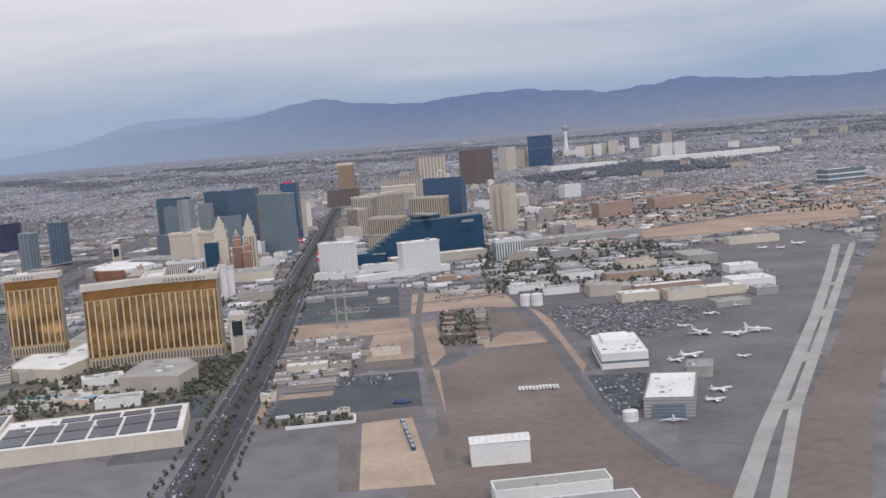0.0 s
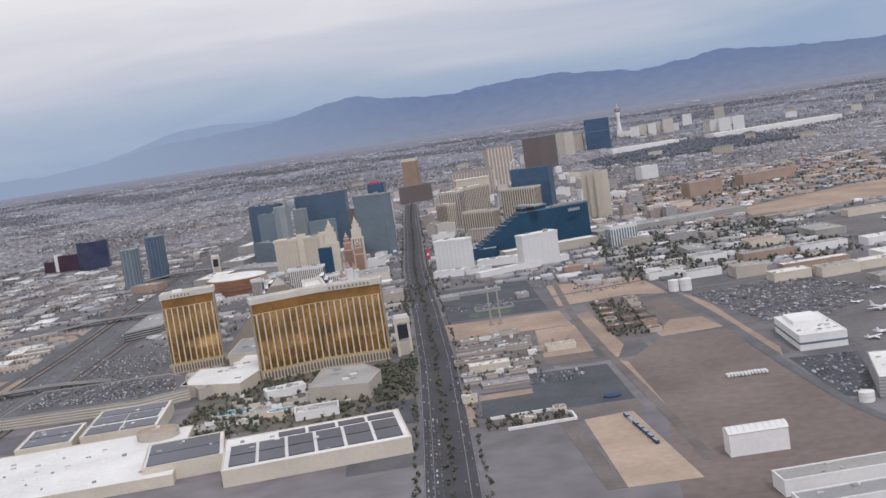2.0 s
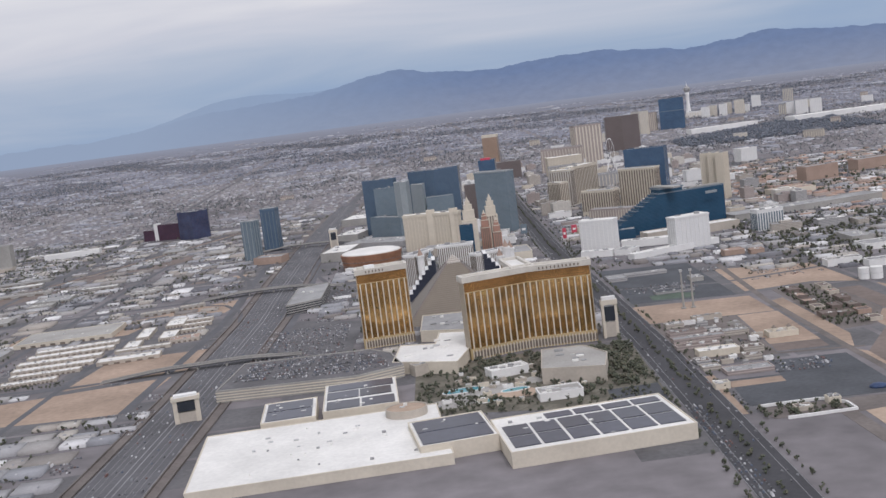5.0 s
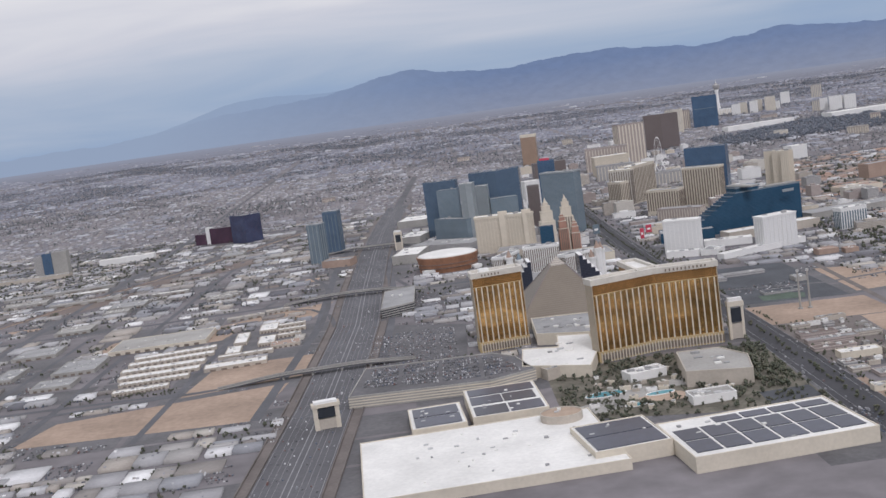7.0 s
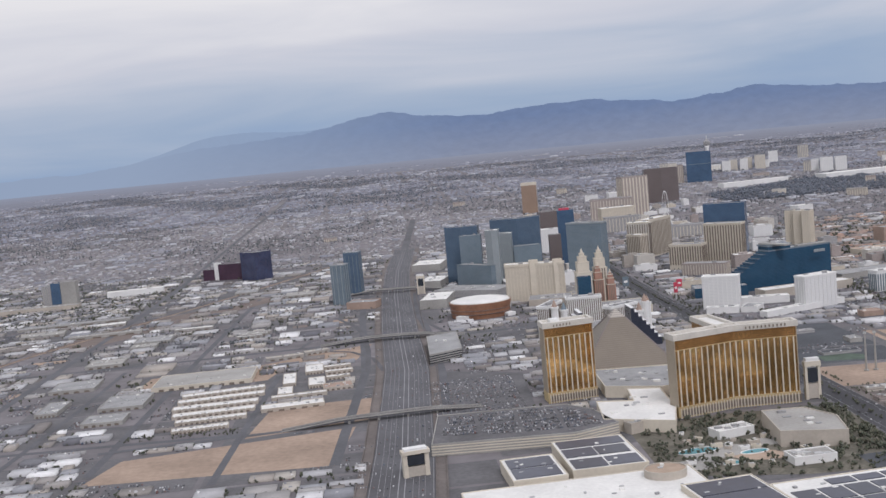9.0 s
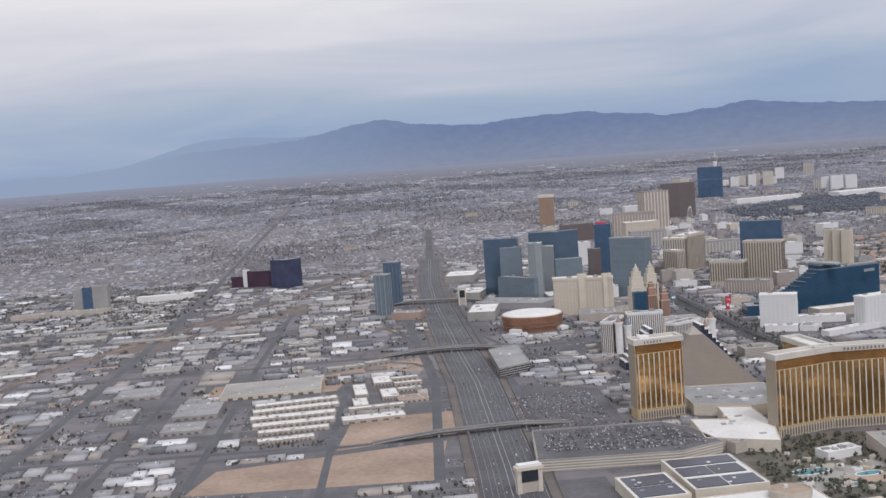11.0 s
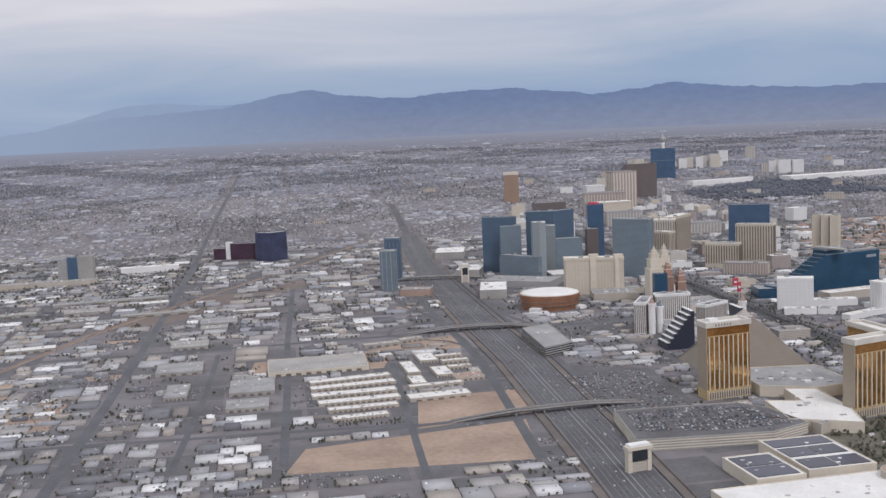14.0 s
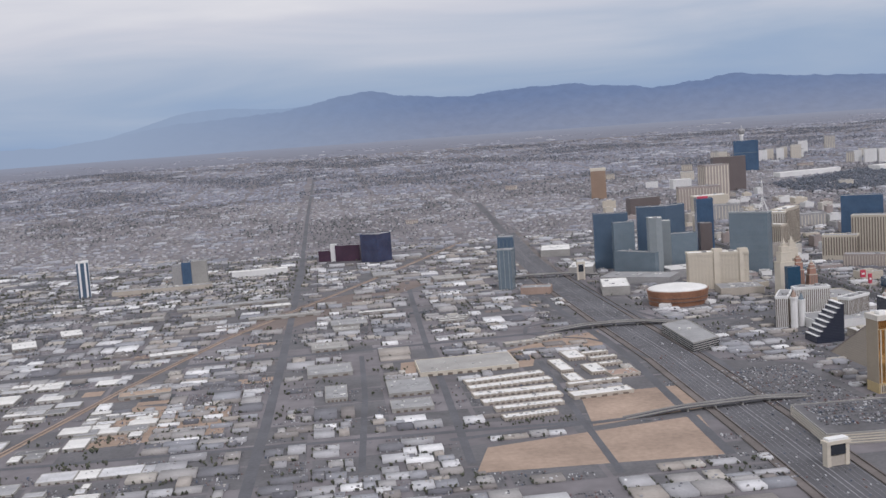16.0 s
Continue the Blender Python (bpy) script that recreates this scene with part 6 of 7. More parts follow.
# bridges over the freeway
def overpass(line, w, h, label):
    ob = thing("overpass", label, "bridge", "freeway bridges", (0, 0, 0))
    line = dense(line, 5)
    n = len(line)
    zs = [h * min(1, 4 * min(i, n - 1 - i) / n) for i in range(n)]
    lf, rt = lane_points(line, -w / 2), lane_points(line, w / 2)
    Geo().loft([[(a[0], a[1], z - 0.4), (b[0], b[1], z - 0.4), (b[0], b[1], z + 0.1), (a[0], a[1], z + 0.1)] for a, b, z in zip(lf, rt, zs)]).part("deck", "freeway", ob)
    for side in (-w / 2, w / 2):
        p = lane_points(line, side)
        Geo().loft([[(x - 0.12, y - 0.12, z + 0.1), (x + 0.12, y + 0.12, z + 0.1), (x + 0.12, y + 0.12, z + 0.6), (x - 0.12, y - 0.12, z + 0.6)] for (x, y), z in zip(p, zs)]).part("barrier", "concrete", ob)
    for i in range(0, n, 2):
        if zs[i] > h * 0.6:
            Geo().box(line[i][0], line[i][1], 0, 0.7, w * 0.7, zs[i] - 0.35, 8).part("pier", "concrete", ob)
    occupy(strip_poly(line, -w / 2 - 1, w / 2 + 1))


road("bridge_approach", [(-312, 368), (-290, 372), (-262, 376), (-244, 379)], 3.2, "asphalt", "asphalt approach road to the freeway bridge", 0.1)
overpass([(-250, 378), (-232, 381), (-196, 387), (-180, 390)], 3.2, 1.7, "grey concrete road bridge over the freeway")
overpass([(-258, 545), (-240, 547), (-222, 549), (-200, 546), (-186, 545)], 4.4, 1.9, "wide grey concrete interchange bridge")
overpass([(-270, 732), (-252, 736), (-222, 732), (-195, 728)], 4.0, 2.2, "grey concrete road bridge over the freeway")
road("freeway_ramp", [(-262, 640), (-246, 600), (-238, 566), (-232, 520), (-228, 470)], 2.4, "freeway", "curved grey concrete freeway ramp", 0.12)
road("freeway_ramp", [(-221, 470), (-228, 500), (-240, 522), (-256, 532), (-268, 545), (-266, 562), (-252, 572), (-236, 580)], 2.2, "freeway", "curved grey concrete freeway ramp", 0.13)
road("freeway_ramp", [(-201, 470), (-197, 498), (-186, 516), (-172, 528), (-158, 540)], 2.2, "freeway", "curved grey concrete freeway ramp", 0.13)
road("freeway_ramp", [(-240, 700), (-222, 640), (-206, 590), (-196, 558), (-197, 500)], 2.4, "freeway", "curved grey concrete freeway ramp", 0.12)



# ---- scattered city, trees and vehicles ----
def boxes_mesh(name, mat, c, size, taper=None, rot=GRID, z0=None):
    """One mesh of many separate boxes; c: centres, size: width, depth, height."""
    n = len(c)
    rot = np.broadcast_to(np.radians(rot), (n,))
    cs, sn = np.cos(rot)[:, None], np.sin(rot)[:, None]
    sx = np.array([-1, 1, 1, -1, -1, 1, 1, -1]) / 2
    sy = np.array([-1, -1, 1, 1, -1, -1, 1, 1]) / 2
    tz = np.array([0, 0, 0, 0, 1, 1, 1, 1])
    t = np.ones((n, 8)) if taper is None else 1 - (1 - np.broadcast_to(taper, (n,)))[:, None] * tz
    x, y = sx * size[:, :1] * t, sy * size[:, 1:2] * t
    z = tz * size[:, 2:3] + (0 if z0 is None else np.broadcast_to(z0, (n,))[:, None]) + terrain(c[:, 1:2])
    v = np.stack([c[:, :1] + cs * x - sn * y, c[:, 1:2] + sn * x + cs * y, z], -1).reshape(-1, 3)
    q = np.array([(4, 5, 6, 7), (0, 1, 5, 4), (1, 2, 6, 5), (2, 3, 7, 6), (3, 0, 4, 7)])
    return quads_mesh(name, mat, v, (q[None] + 8 * np.arange(n)[:, None, None]).reshape(-1, 4))


def quads_mesh(name, mat, v, q):
    me = bpy.data.meshes.new(name)
    k = q.shape[1]
    me.vertices.add(len(v))
    me.vertices.foreach_set("co", v.astype(np.float32).ravel())
    me.loops.add(q.size)
    me.loops.foreach_set("vertex_index", q.astype(np.int32).ravel())
    me.polygons.add(len(q))
    me.polygons.foreach_set("loop_start", np.arange(0, q.size, k, dtype=np.int32))
    me.update(calc_edges=True)
    me.materials.append(M[mat])
    return me


def stuff(name, me, label, category):
    return tagged(new(name, me), label, category, kind="stuff")


rs = np.random.RandomState(4)


def free_many(x, y):
    ix, iy = (x - OX).astype(int), (y - OY).astype(int)
    ok = (ix >= 0) & (iy >= 0) & (ix < OW) & (iy < OH)
    ok[ok] = ~taken[iy[ok], ix[ok]]
    return ok


# boulevard planting first, so that buildings keep clear of it
tree_xy, tree_size = [], []


def plant(x, y, s):
    tree_xy.append((x, y))
    tree_size.append(s)


rt = random.Random(3)
line = dense(BOULEVARD, 2.2)
for i, (x, y) in enumerate(line):
    if y < 520:
        for _ in range(rt.choice((0, 1, 1))):
            plant(x + rt.uniform(-0.9, 0.9), y + rt.uniform(-1, 1), rt.uniform(0.6, 1.15))
        if rt.random() < 0.55:
            plant(x - 7.3 + rt.uniform(-0.8, 0.5), y, rt.uniform(0.7, 1.3))
        if rt.random() < 0.4:
            plant(x + 7.0 + rt.uniform(-0.5, 0.8), y, rt.uniform(0.6, 1.1))
    elif rt.random() < 0.6:
        plant(x + rt.uniform(-0.6, 0.6), y, rt.uniform(0.6, 1.0))
        plant(x + rt.choice((-7, 7)), y, rt.uniform(0.6, 1.1))
for _ in range(230):
    plant(rt.uniform(-80, -67), rt.uniform(300, 350), rt.uniform(0.6, 1.5))
for _ in range(60):
    plant(rt.uniform(-80, -67), rt.uniform(276, 300), rt.uniform(0.4, 0.9))
for _ in range(620):
    a, b = rt.uniform(-132, -80), rt.uniform(284, 350)
    if (a + 105) ** 2 / 500 + (b - 312) ** 2 / 700 > 0.25 or rt.random() < 0.35:
        if 350 - b > (a + 117) * -0.2:
            plant(a, b, rt.uniform(0.5, 1.25))
for _ in range(230):
    plant(rt.uniform(-5, 12), rt.uniform(342, 410), rt.uniform(0.5, 1.05))
for _ in range(70):
    plant(rt.uniform(-46, -26), rt.uniform(256, 265), rt.uniform(0.5, 1.1))
for _ in range(150):
    plant(rt.uniform(-56, -29), rt.uniform(296, 374), rt.uniform(0.35, 0.75))
for _ in range(420):
    plant(rt.uniform(-100, -73), rt.uniform(372, 530), rt.uniform(0.4, 1.1))
for _ in range(220):
    plant(rt.uniform(-72, -58), rt.uniform(500, 640), rt.uniform(0.4, 0.9))
for _ in range(900):
    plant(rt.uniform(15, 110), rt.uniform(440, 600), rt.uniform(0.7, 1.6))
for _ in range(500):
    plant(rt.uniform(60, 260), rt.uniform(690, 900), rt.uniform(0.8, 1.8))
for _ in range(50):
    plant(rt.uniform(-43, -25), rt.uniform(530, 541), rt.uniform(0.5, 1.0))
for _ in range(1100):
    a, b = rt.uniform(-640, -400), rt.uniform(705, 930)
    if is_free(a, b):
        plant(a, b, rt.uniform(0.7, 1.5))
for _ in range(60):
    plant(rt.uniform(-310, -266), rt.uniform(380, 388), rt.uniform(0.35, 0.8))

# low buildings block by block on the turned street grid
near_c, near_s, near_r, car_c = [], [], [], []


def fill_block(u0, v0, u1, v1, wmin, wmax, dmin, dmax, keep, hmin, hmax):
    v = v0
    while v < v1 - dmin:
        d = rt.uniform(dmin, dmax)
        u = u0
        while u < u1 - wmin * 0.6:
            w = rt.uniform(wmin, wmax)
            x, y = grid_to_world(u + w / 2, v + d / 2)
            if rt.random() < keep:
                if is_free(x, y, w / 2 - 0.3, d / 2 - 0.3):
                    near_c.append((x, y))
                    near_s.append((w, d, rt.uniform(hmin, hmax)))
                    for _ in range(rt.choice((2, 3, 5, 7) if x < -200 else (0, 1, 2, 3))):
                        plant(*grid_to_world(*((u - 0.3, v + rt.uniform(0, d)) if rt.random() < 0.5 else (u + rt.uniform(0, w), v - 0.5))), rt.uniform(0.35, 0.9))
                    if x < -200 and rt.random() < 0.4:
                        for k in range(int(w / 0.7)):
                            if rt.random() < 0.6:
                                car_c.append((*grid_to_world(u + 0.35 + 0.7 * k, v - 0.7), GRID + 90))
            elif rt.random() < 0.75:
                for k in range(int(w / 0.8)):
                    for row in range(int(d / 2.2)):
                        if rt.random() < 0.6:
                            cx, cy = grid_to_world(u + 0.5 + k * 0.8, v + 0.6 + row * 2.2)
                            if is_free(cx, cy):
                                car_c.append((cx, cy, GRID + 90))
            else:
                for _ in range(int(w * d / 9)):
                    tx, ty = grid_to_world(u + rt.uniform(0, w), v + rt.uniform(0, d))
                    if is_free(tx, ty):
                        plant(tx, ty, rt.uniform(0.5, 1.2))
            u += w + rt.choice((0.3, 0.5, 0.9, 1.6))
        v += d + rt.choice((0.6, 1.1, 1.9))


paving = Geo()
for iu in range(-26, 20):
    for iv in range(8, 42):
        u0, v0 = iu * 30, iv * 24
        x, y = grid_to_world(u0 + 14, v0 + 11)
        if y < 240 or y > 960 or abs(x + 150) > 0.46 * y + 215:
            continue
        if rt.random() < 0.6:
            paving.prism([grid_to_world(u0 + a, v0 + b) for a, b in ((1, 1), (29, 1), (29, 23), (1, 23))], -0.3, 0.016)
        if x < -200:
            fill_block(u0 + 1.2, v0 + 1.2, u0 + 28.8, v0 + 22.8, *rt.choice(((2.6, 9, 2.6, 6.5), (4, 13, 5, 12), (5, 15, 7, 15), (2.6, 12, 2.6, 8.0))), rt.choice((0.6, 0.78, 0.9)), 0.5, 1.3)
        elif y > 440:
            fill_block(u0 + 1.2, v0 + 1.2, u0 + 28.8, v0 + 22.8, 2.4, 11, 2.6, 7.0, rt.choice((0.5, 0.62, 0.75)), 0.5, 1.5)
        elif x < -66 and y > 360:
            fill_block(u0 + 1.2, v0 + 1.2, u0 + 28.8, v0 + 22.8, 2.5, 8, 2.5, 6.0, 0.55, 0.6, 1.8)
tagged(drape(paving).part("pavement", "lot"), "dark worn asphalt yards of the city blocks", "pavement", kind="structure")
M["roofpick"] = material("flat_roof_paint", (0.41, 0.41, 0.415), 0.9, vary=0.14, scale=0.15, fine=1.3, objrand=0.6)
M["wallpick"] = material("workshop_wall", (0.40, 0.385, 0.36), 0.9, vary=0.1, scale=0.3, fine=1.3, objrand=0.3)
own, rest = [], []
for (x, y), (w, d, h) in zip(near_c, near_s):
    (own if x < -205 and y < 505 and len(own) < 215 else rest).append((x, y, w, d, h))
for x, y, w, d, h in own:
    ob = thing("workshop", "low flat-roofed workshop with roof plant", "workshop", "industrial workshops", (x, y, 0))
    body = Geo().prism(rect(0, 0, w, d), 0, h).part("wall", "wallpick", ob)
    top = Geo().prism(rect(0, 0, w - 0.3, d - 0.3), h, h + 0.06).part("roof", rt.choice(("roofpick", "roofpick", "roofpick", "whiteroof")), ob)
    Geo().ring(rect(0, 0, w, d), h - 0.1, h + 0.16, 0.03, 0.2).part("parapet", "wallpick", ob)
    for _ in range(rt.randrange(1, 4)):
        a, b = grid_to_world(rt.uniform(-0.38, 0.38) * w, rt.uniform(-0.36, 0.36) * d)
        Geo().box(a, b, h, rt.uniform(0.3, 0.9), rt.uniform(0.3, 0.7), rt.uniform(0.15, 0.4), GRID).part("roof_unit", rt.choice(("metal", "whiteroof", "greyroof")), top)
    if d > 4 and rt.random() < 0.35:
        bays = int(d / 1.8)
        for k in range(bays):
            a, b = grid_to_world(0, -d / 2 + d * (k + 0.5) / bays)
            Geo().box(a, b, h + 0.05, w * 0.94, d / bays * 0.6, 0.35, GRID, 0.9).part("roof_bay", "whiteroof", top)
    for k in range(int(w / 3.0)):
        a, b = grid_to_world(-w / 2 + 1.5 + 3.0 * k, -d / 2 - 0.02)
        Geo().box(a, b, 0, 0.8, 0.08, h * 0.6, GRID).part("door", "winbrown", body)
c, s = np.array(rest)[:, :2], np.array(rest)[:, 2:]
clay = (c[:, 0] > 50) & (c[:, 1] > 600) & (rs.rand(len(c)) < 0.5)
stuff("tile_roofed_buildings", boxes_mesh("tile_roofed_buildings", "tiles", c[clay], s[clay], 0.88), "many low buildings with clay tile roofs", "buildings")
c, s = c[~clay], s[~clay]
stuff("low_buildings", boxes_mesh("low_buildings", "roofs", c, s), "many low flat-roofed commercial buildings of mixed greys", "buildings")
# parapets and plant on those roofs
pick = rs.rand(len(c)) < 0.8
uc, us = [], []
for (x, y), (w, d, h) in zip(c[pick], s[pick]):
    for _ in range(rt.randrange(1, 5)):
        a, b = rt.uniform(-0.4, 0.4) * w, rt.uniform(-0.4, 0.4) * d
        gx, gy = grid_to_world(a, b)
        uc.append((x + gx, y + gy, h))
        us.append((rt.uniform(0.3, 1.0), rt.uniform(0.3, 0.8), rt.uniform(0.15, 0.4)))
uc, us = np.array(uc), np.array(us)
stuff("roof_plant", boxes_mesh("roof_plant", "roofs", uc[:, :2], us, None, GRID, uc[:, 2]), "small plant boxes on low roofs", "roof plant")

# leafy and built-up districts further out
def district(x, y):
    return (np.sin(x * 0.0125 + 0.8 * np.sin(y * 0.006)) * np.sin(y * 0.0095 + 0.7 * np.sin(x * 0.008) + 0.6)
            + 0.7 * np.sin(x * 0.031 - y * 0.012 + 1.0) * np.sin(y * 0.028 + 0.4) + 0.4 * np.sin(x * 0.075 + 2.0) * np.sin(y * 0.058))


def houses(y0, y1, pu, pv, w, d, h, keep, name, mat="houses"):
    n = int(4300 / pu)
    m = int((y1 - y0 + 500) / pv)
    U, V = np.meshgrid((np.arange(n) - n * 0.53) * pu, y0 - 250 + np.arange(m) * pv)
    U = U + rs.uniform(-0.3, 0.3, U.shape) * pu + (V * 0.37 % 5)
    V = V + rs.uniform(-0.25, 0.25, V.shape) * pv
    x, y = CG * U - SG * V, SG * U + CG * V
    x, y, U, V = x.ravel(), y.ravel(), U.ravel(), V.ravel()
    field = district(x, y)
    street = ((U % (pu * 11)) > pu * 1.0) & ((V % (pv * 4)) > pv * 0.9)
    ok = (y > y0) & (y < y1) & (np.abs(x + 150) < 0.45 * y + 215) & (rs.rand(len(x)) < keep + 0.42 * field) & street
    x, y = x[ok], y[ok]
    ok = free_many(x, y)
    x, y = x[ok], y[ok]
    k = len(x)
    shops = np.sin(x * 0.019 + 1.3 + 0.6 * np.sin(y * 0.007)) * np.sin(y * 0.015 + 0.5 * np.sin(x * 0.01))
    big = rs.rand(k) < 0.025 + 0.13 * (shops > 0.55)
    sz = np.stack([w * rs.uniform(0.7, 1.25, k), d * rs.uniform(0.7, 1.2, k), h * rs.uniform(0.7, 1.3, k)], 1)
    sz[big, :2] *= rs.uniform(1.8, 3.6, (big.sum(), 2))
    sz[big, 2] *= 1.4
    c = np.stack([x, y], 1)
    stuff(name, boxes_mesh(name, mat, c[~big], sz[~big], 0.82), "endless low tan and grey houses", "houses")
    stuff("shop_roofs", boxes_mesh("shop_roofs", "shops", c[big], sz[big]), "broad haze-tinted roofs of far shops and halls", "shops")


houses(930, 1500, 4.6, 5.2, 3.0, 2.7, 1.0, 0.66, "suburb_houses")
# the farther rows take the roof colours tinted for haze
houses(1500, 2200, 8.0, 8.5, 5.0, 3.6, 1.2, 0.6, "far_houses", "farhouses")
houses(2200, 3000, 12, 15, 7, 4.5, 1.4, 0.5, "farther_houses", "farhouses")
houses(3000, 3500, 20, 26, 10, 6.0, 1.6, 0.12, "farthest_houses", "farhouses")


# trees: each a loose cluster of leaf clumps
def tree_cloud(name, xy, size, clumps, label, mat="leaf"):
    xy, size = np.array(xy), np.array(size)
    n = len(xy)
    octa = np.array([(1, 0, 0), (0, 1, 0), (-1, 0, 0), (0, -1, 0), (0, 0, 1), (0, 0, -1)], float)
    tri = np.array([(0, 1, 4), (1, 2, 4), (2, 3, 4), (3, 0, 4), (1, 0, 5), (2, 1, 5), (3, 2, 5), (0, 3, 5)])
    cen = np.zeros((n, clumps, 3))
    ang = rs.uniform(0, 2 * np.pi, (n, clumps))
    rad = rs.uniform(0.05, 0.55, (n, clumps)) * size[:, None]
    cen[..., 0] = xy[:, :1] + rad * np.cos(ang)
    cen[..., 1] = xy[:, 1:] + rad * np.sin(ang)
    cen[..., 2] = size[:, None] * rs.uniform(0.45, 1.25, (n, clumps))
    r = size[:, None, None, None] * rs.uniform(0.22, 0.5, (n, clumps, 6, 1))
    turn = rs.uniform(0, 2 * np.pi, (n, clumps, 1))
    ox = octa[:, 0] * np.cos(turn) - octa[:, 1] * np.sin(turn)
    oy = octa[:, 0] * np.sin(turn) + octa[:, 1] * np.cos(turn)
    oz = np.broadcast_to(octa[:, 2], ox.shape)
    v = cen[:, :, None] + np.stack([ox, oy, oz], -1) * r
    v[..., 2] = np.maximum(v[..., 2], 0.05) + terrain(xy[:, 1])[:, None, None]
    t = tri[None] + 6 * np.arange(n * clumps)[:, None, None]
    # trunks, as slim tapered prisms
    base = len(v.reshape(-1, 3))
    k = np.array([(0.09, 0), (-0.045, 0.078), (-0.045, -0.078)])
    tv = np.zeros((n, 6, 3))
    tv[:, :3, :2] = xy[:, None] + k * size[:, None, None]
    tv[:, 3:, :2] = xy[:, None] + k * 0.5 * size[:, None, None]
    tv[:, 3:, 2] = 0.7 * size[:, None]
    tv[..., 2] += terrain(xy[:, 1])[:, None]
    tt = np.array([(0, 1, 4), (0, 4, 3), (1, 2, 5), (1, 5, 4), (2, 0, 3), (2, 3, 5)])
    t2 = tt[None] + base + 6 * np.arange(n)[:, None, None]
    stuff(name, quads_mesh(name, mat, np.concatenate([v.reshape(-1, 3), tv.reshape(-1, 3)]), np.concatenate([t.reshape(-1, 3), t2.reshape(-1, 3)])), label, "trees")


tree_cloud("street_trees", tree_xy, tree_size, 7, "dark green street trees and garden palms")
# golf course grove and suburb trees, in leaf colours tinted for haze
gx, gy = rs.uniform(90, 300, 3600), rs.uniform(1160, 1420, 3600)
ok = (gy > 1150 + (gx - 90) * 0.05) & (gy < 1270 + (gx - 90) * 0.7) & free_many(gx, gy)
tree_cloud("golf_course_trees", np.stack([gx[ok], gy[ok]], 1), rs.uniform(1.6, 3.0, ok.sum()), 4, "dense golf course trees in haze-tinted green", "farwood")
fx, fy = rs.uniform(-1300, 1000, 150000), 560 + 2300 * rs.rand(150000) ** 1.1
field = district(fx, fy)
ok = (np.abs(fx + 150) < 0.45 * fy + 215) & (rs.rand(150000) < np.clip(0.26 - 1.0 * field, 0.04, 0.75)) & free_many(fx, fy)
fx, fy = fx[ok], fy[ok]
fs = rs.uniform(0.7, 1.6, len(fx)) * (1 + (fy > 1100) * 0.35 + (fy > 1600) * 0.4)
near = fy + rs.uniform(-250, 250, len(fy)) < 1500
tree_cloud("suburb_trees", np.stack([fx[near], fy[near]], 1), fs[near], 2, "scattered dark suburb trees tinted for haze", "farleaf")
tree_cloud("far_woodland", np.stack([fx[~near], fy[~near]], 1), fs[~near], 2, "far suburb woodland in bands, tinted bluish for haze", "farwood")

# vehicles
def traffic(line, offsets, spacing, y0, y1):
    line = dense(line, 1.5)
    for off in offsets:
        pts = lane_points(line, off)
        d = rt.uniform(0, spacing)
        for (ax, ay), (bx, by) in zip(pts, pts[1:]):
            L = math.dist((ax, ay), (bx, by))
            d -= L
            if d < 0 and y0 < ay < y1:
                car_c.append((ax, ay, math.degrees(math.atan2(by - ay, bx - ax))))
                d = rt.uniform(0.35, 1.8) * spacing


traffic(FREEWAY, (-8, -6, -4, -2.4, 2.4, 4, 6, 8), 10, 250, 1100)
traffic(BOULEVARD, (-5, -3.9, -2.8, 2.8, 3.9, 5), 13, 180, 950)
traffic([(-53, 200), (-55, 240), (-57, 280)], (-4.8, -3.8, -2.8, -1.8), 2.0, 190, 275)


def park(poly_rect, rot, fill, z=0.0, pu=0.62, pv=2.0):
    cx, cy, w, d = poly_rect
    ca, sa = math.cos(radians(rot)), math.sin(radians(rot))
    for i in range(int(w / pu)):
        for j in range(int(d / pv)):
            if rt.random() < fill and (i % 14) > 0:
                a, b = -w / 2 + i * pu, -d / 2 + j * pv + (0.0 if j % 2 else 0.55)
                car_c.append((cx + ca * a - sa * b, cy + sa * a + ca * b, rot + 90, z))


def park_in(poly, rot, fill, z=0.0, pu=0.6, pv=1.9):
    """Rows of parked cars that fill a plan."""
    ca, sa = math.cos(radians(rot)), math.sin(radians(rot))
    cx, cy = sum(p[0] for p in poly) / len(poly), sum(p[1] for p in poly) / len(poly)
    r = max(math.dist(p, (cx, cy)) for p in poly)
    for i in range(int(2 * r / pu)):
        for j in range(int(2 * r / pv)):
            a, b = -r + i * pu, -r + j * pv + (0.0 if j % 2 else 0.5)
            x, y = cx + ca * a - sa * b, cy + sa * a + ca * b
            if i % 22 > 1 and j % 9 and rt.random() < fill:
                inside = False
                for (ax, ay), (bx, by) in zip(poly, poly[1:] + poly[:1]):
                    if (ay > y) != (by > y) and x < (bx - ax) * (y - ay) / (by - ay) + ax:
                        inside = not inside
                if inside:
                    car_c.append((x, y, rot + 90, z))


park_in([(-193, 340), (-152, 333), (-142, 340), (-147, 356), (-153, 364), (-192, 363)], 3, 0.72, 3.75)
park_in([(31, 398), (66, 406), (80, 386), (89, 362), (60, 334), (41, 335)], 32, 0.66)
park_in([(35, 286), (50, 283), (43.5, 253), (37.5, 245), (35, 247)], 10, 0.55)
park((-182, 410, 34, 60), GRID, 0.45)
park((-178, 508, 22, 50), GRID, 0.4)
park((-44, 440, 30, 16), GRID, 0.25)
park((-40, 336, 28, 4), GRID, 0.45)
park((-44, 356, 18, 3), GRID, 0.5)
park((-24, 304, 16, 8), GRID, 0.4)
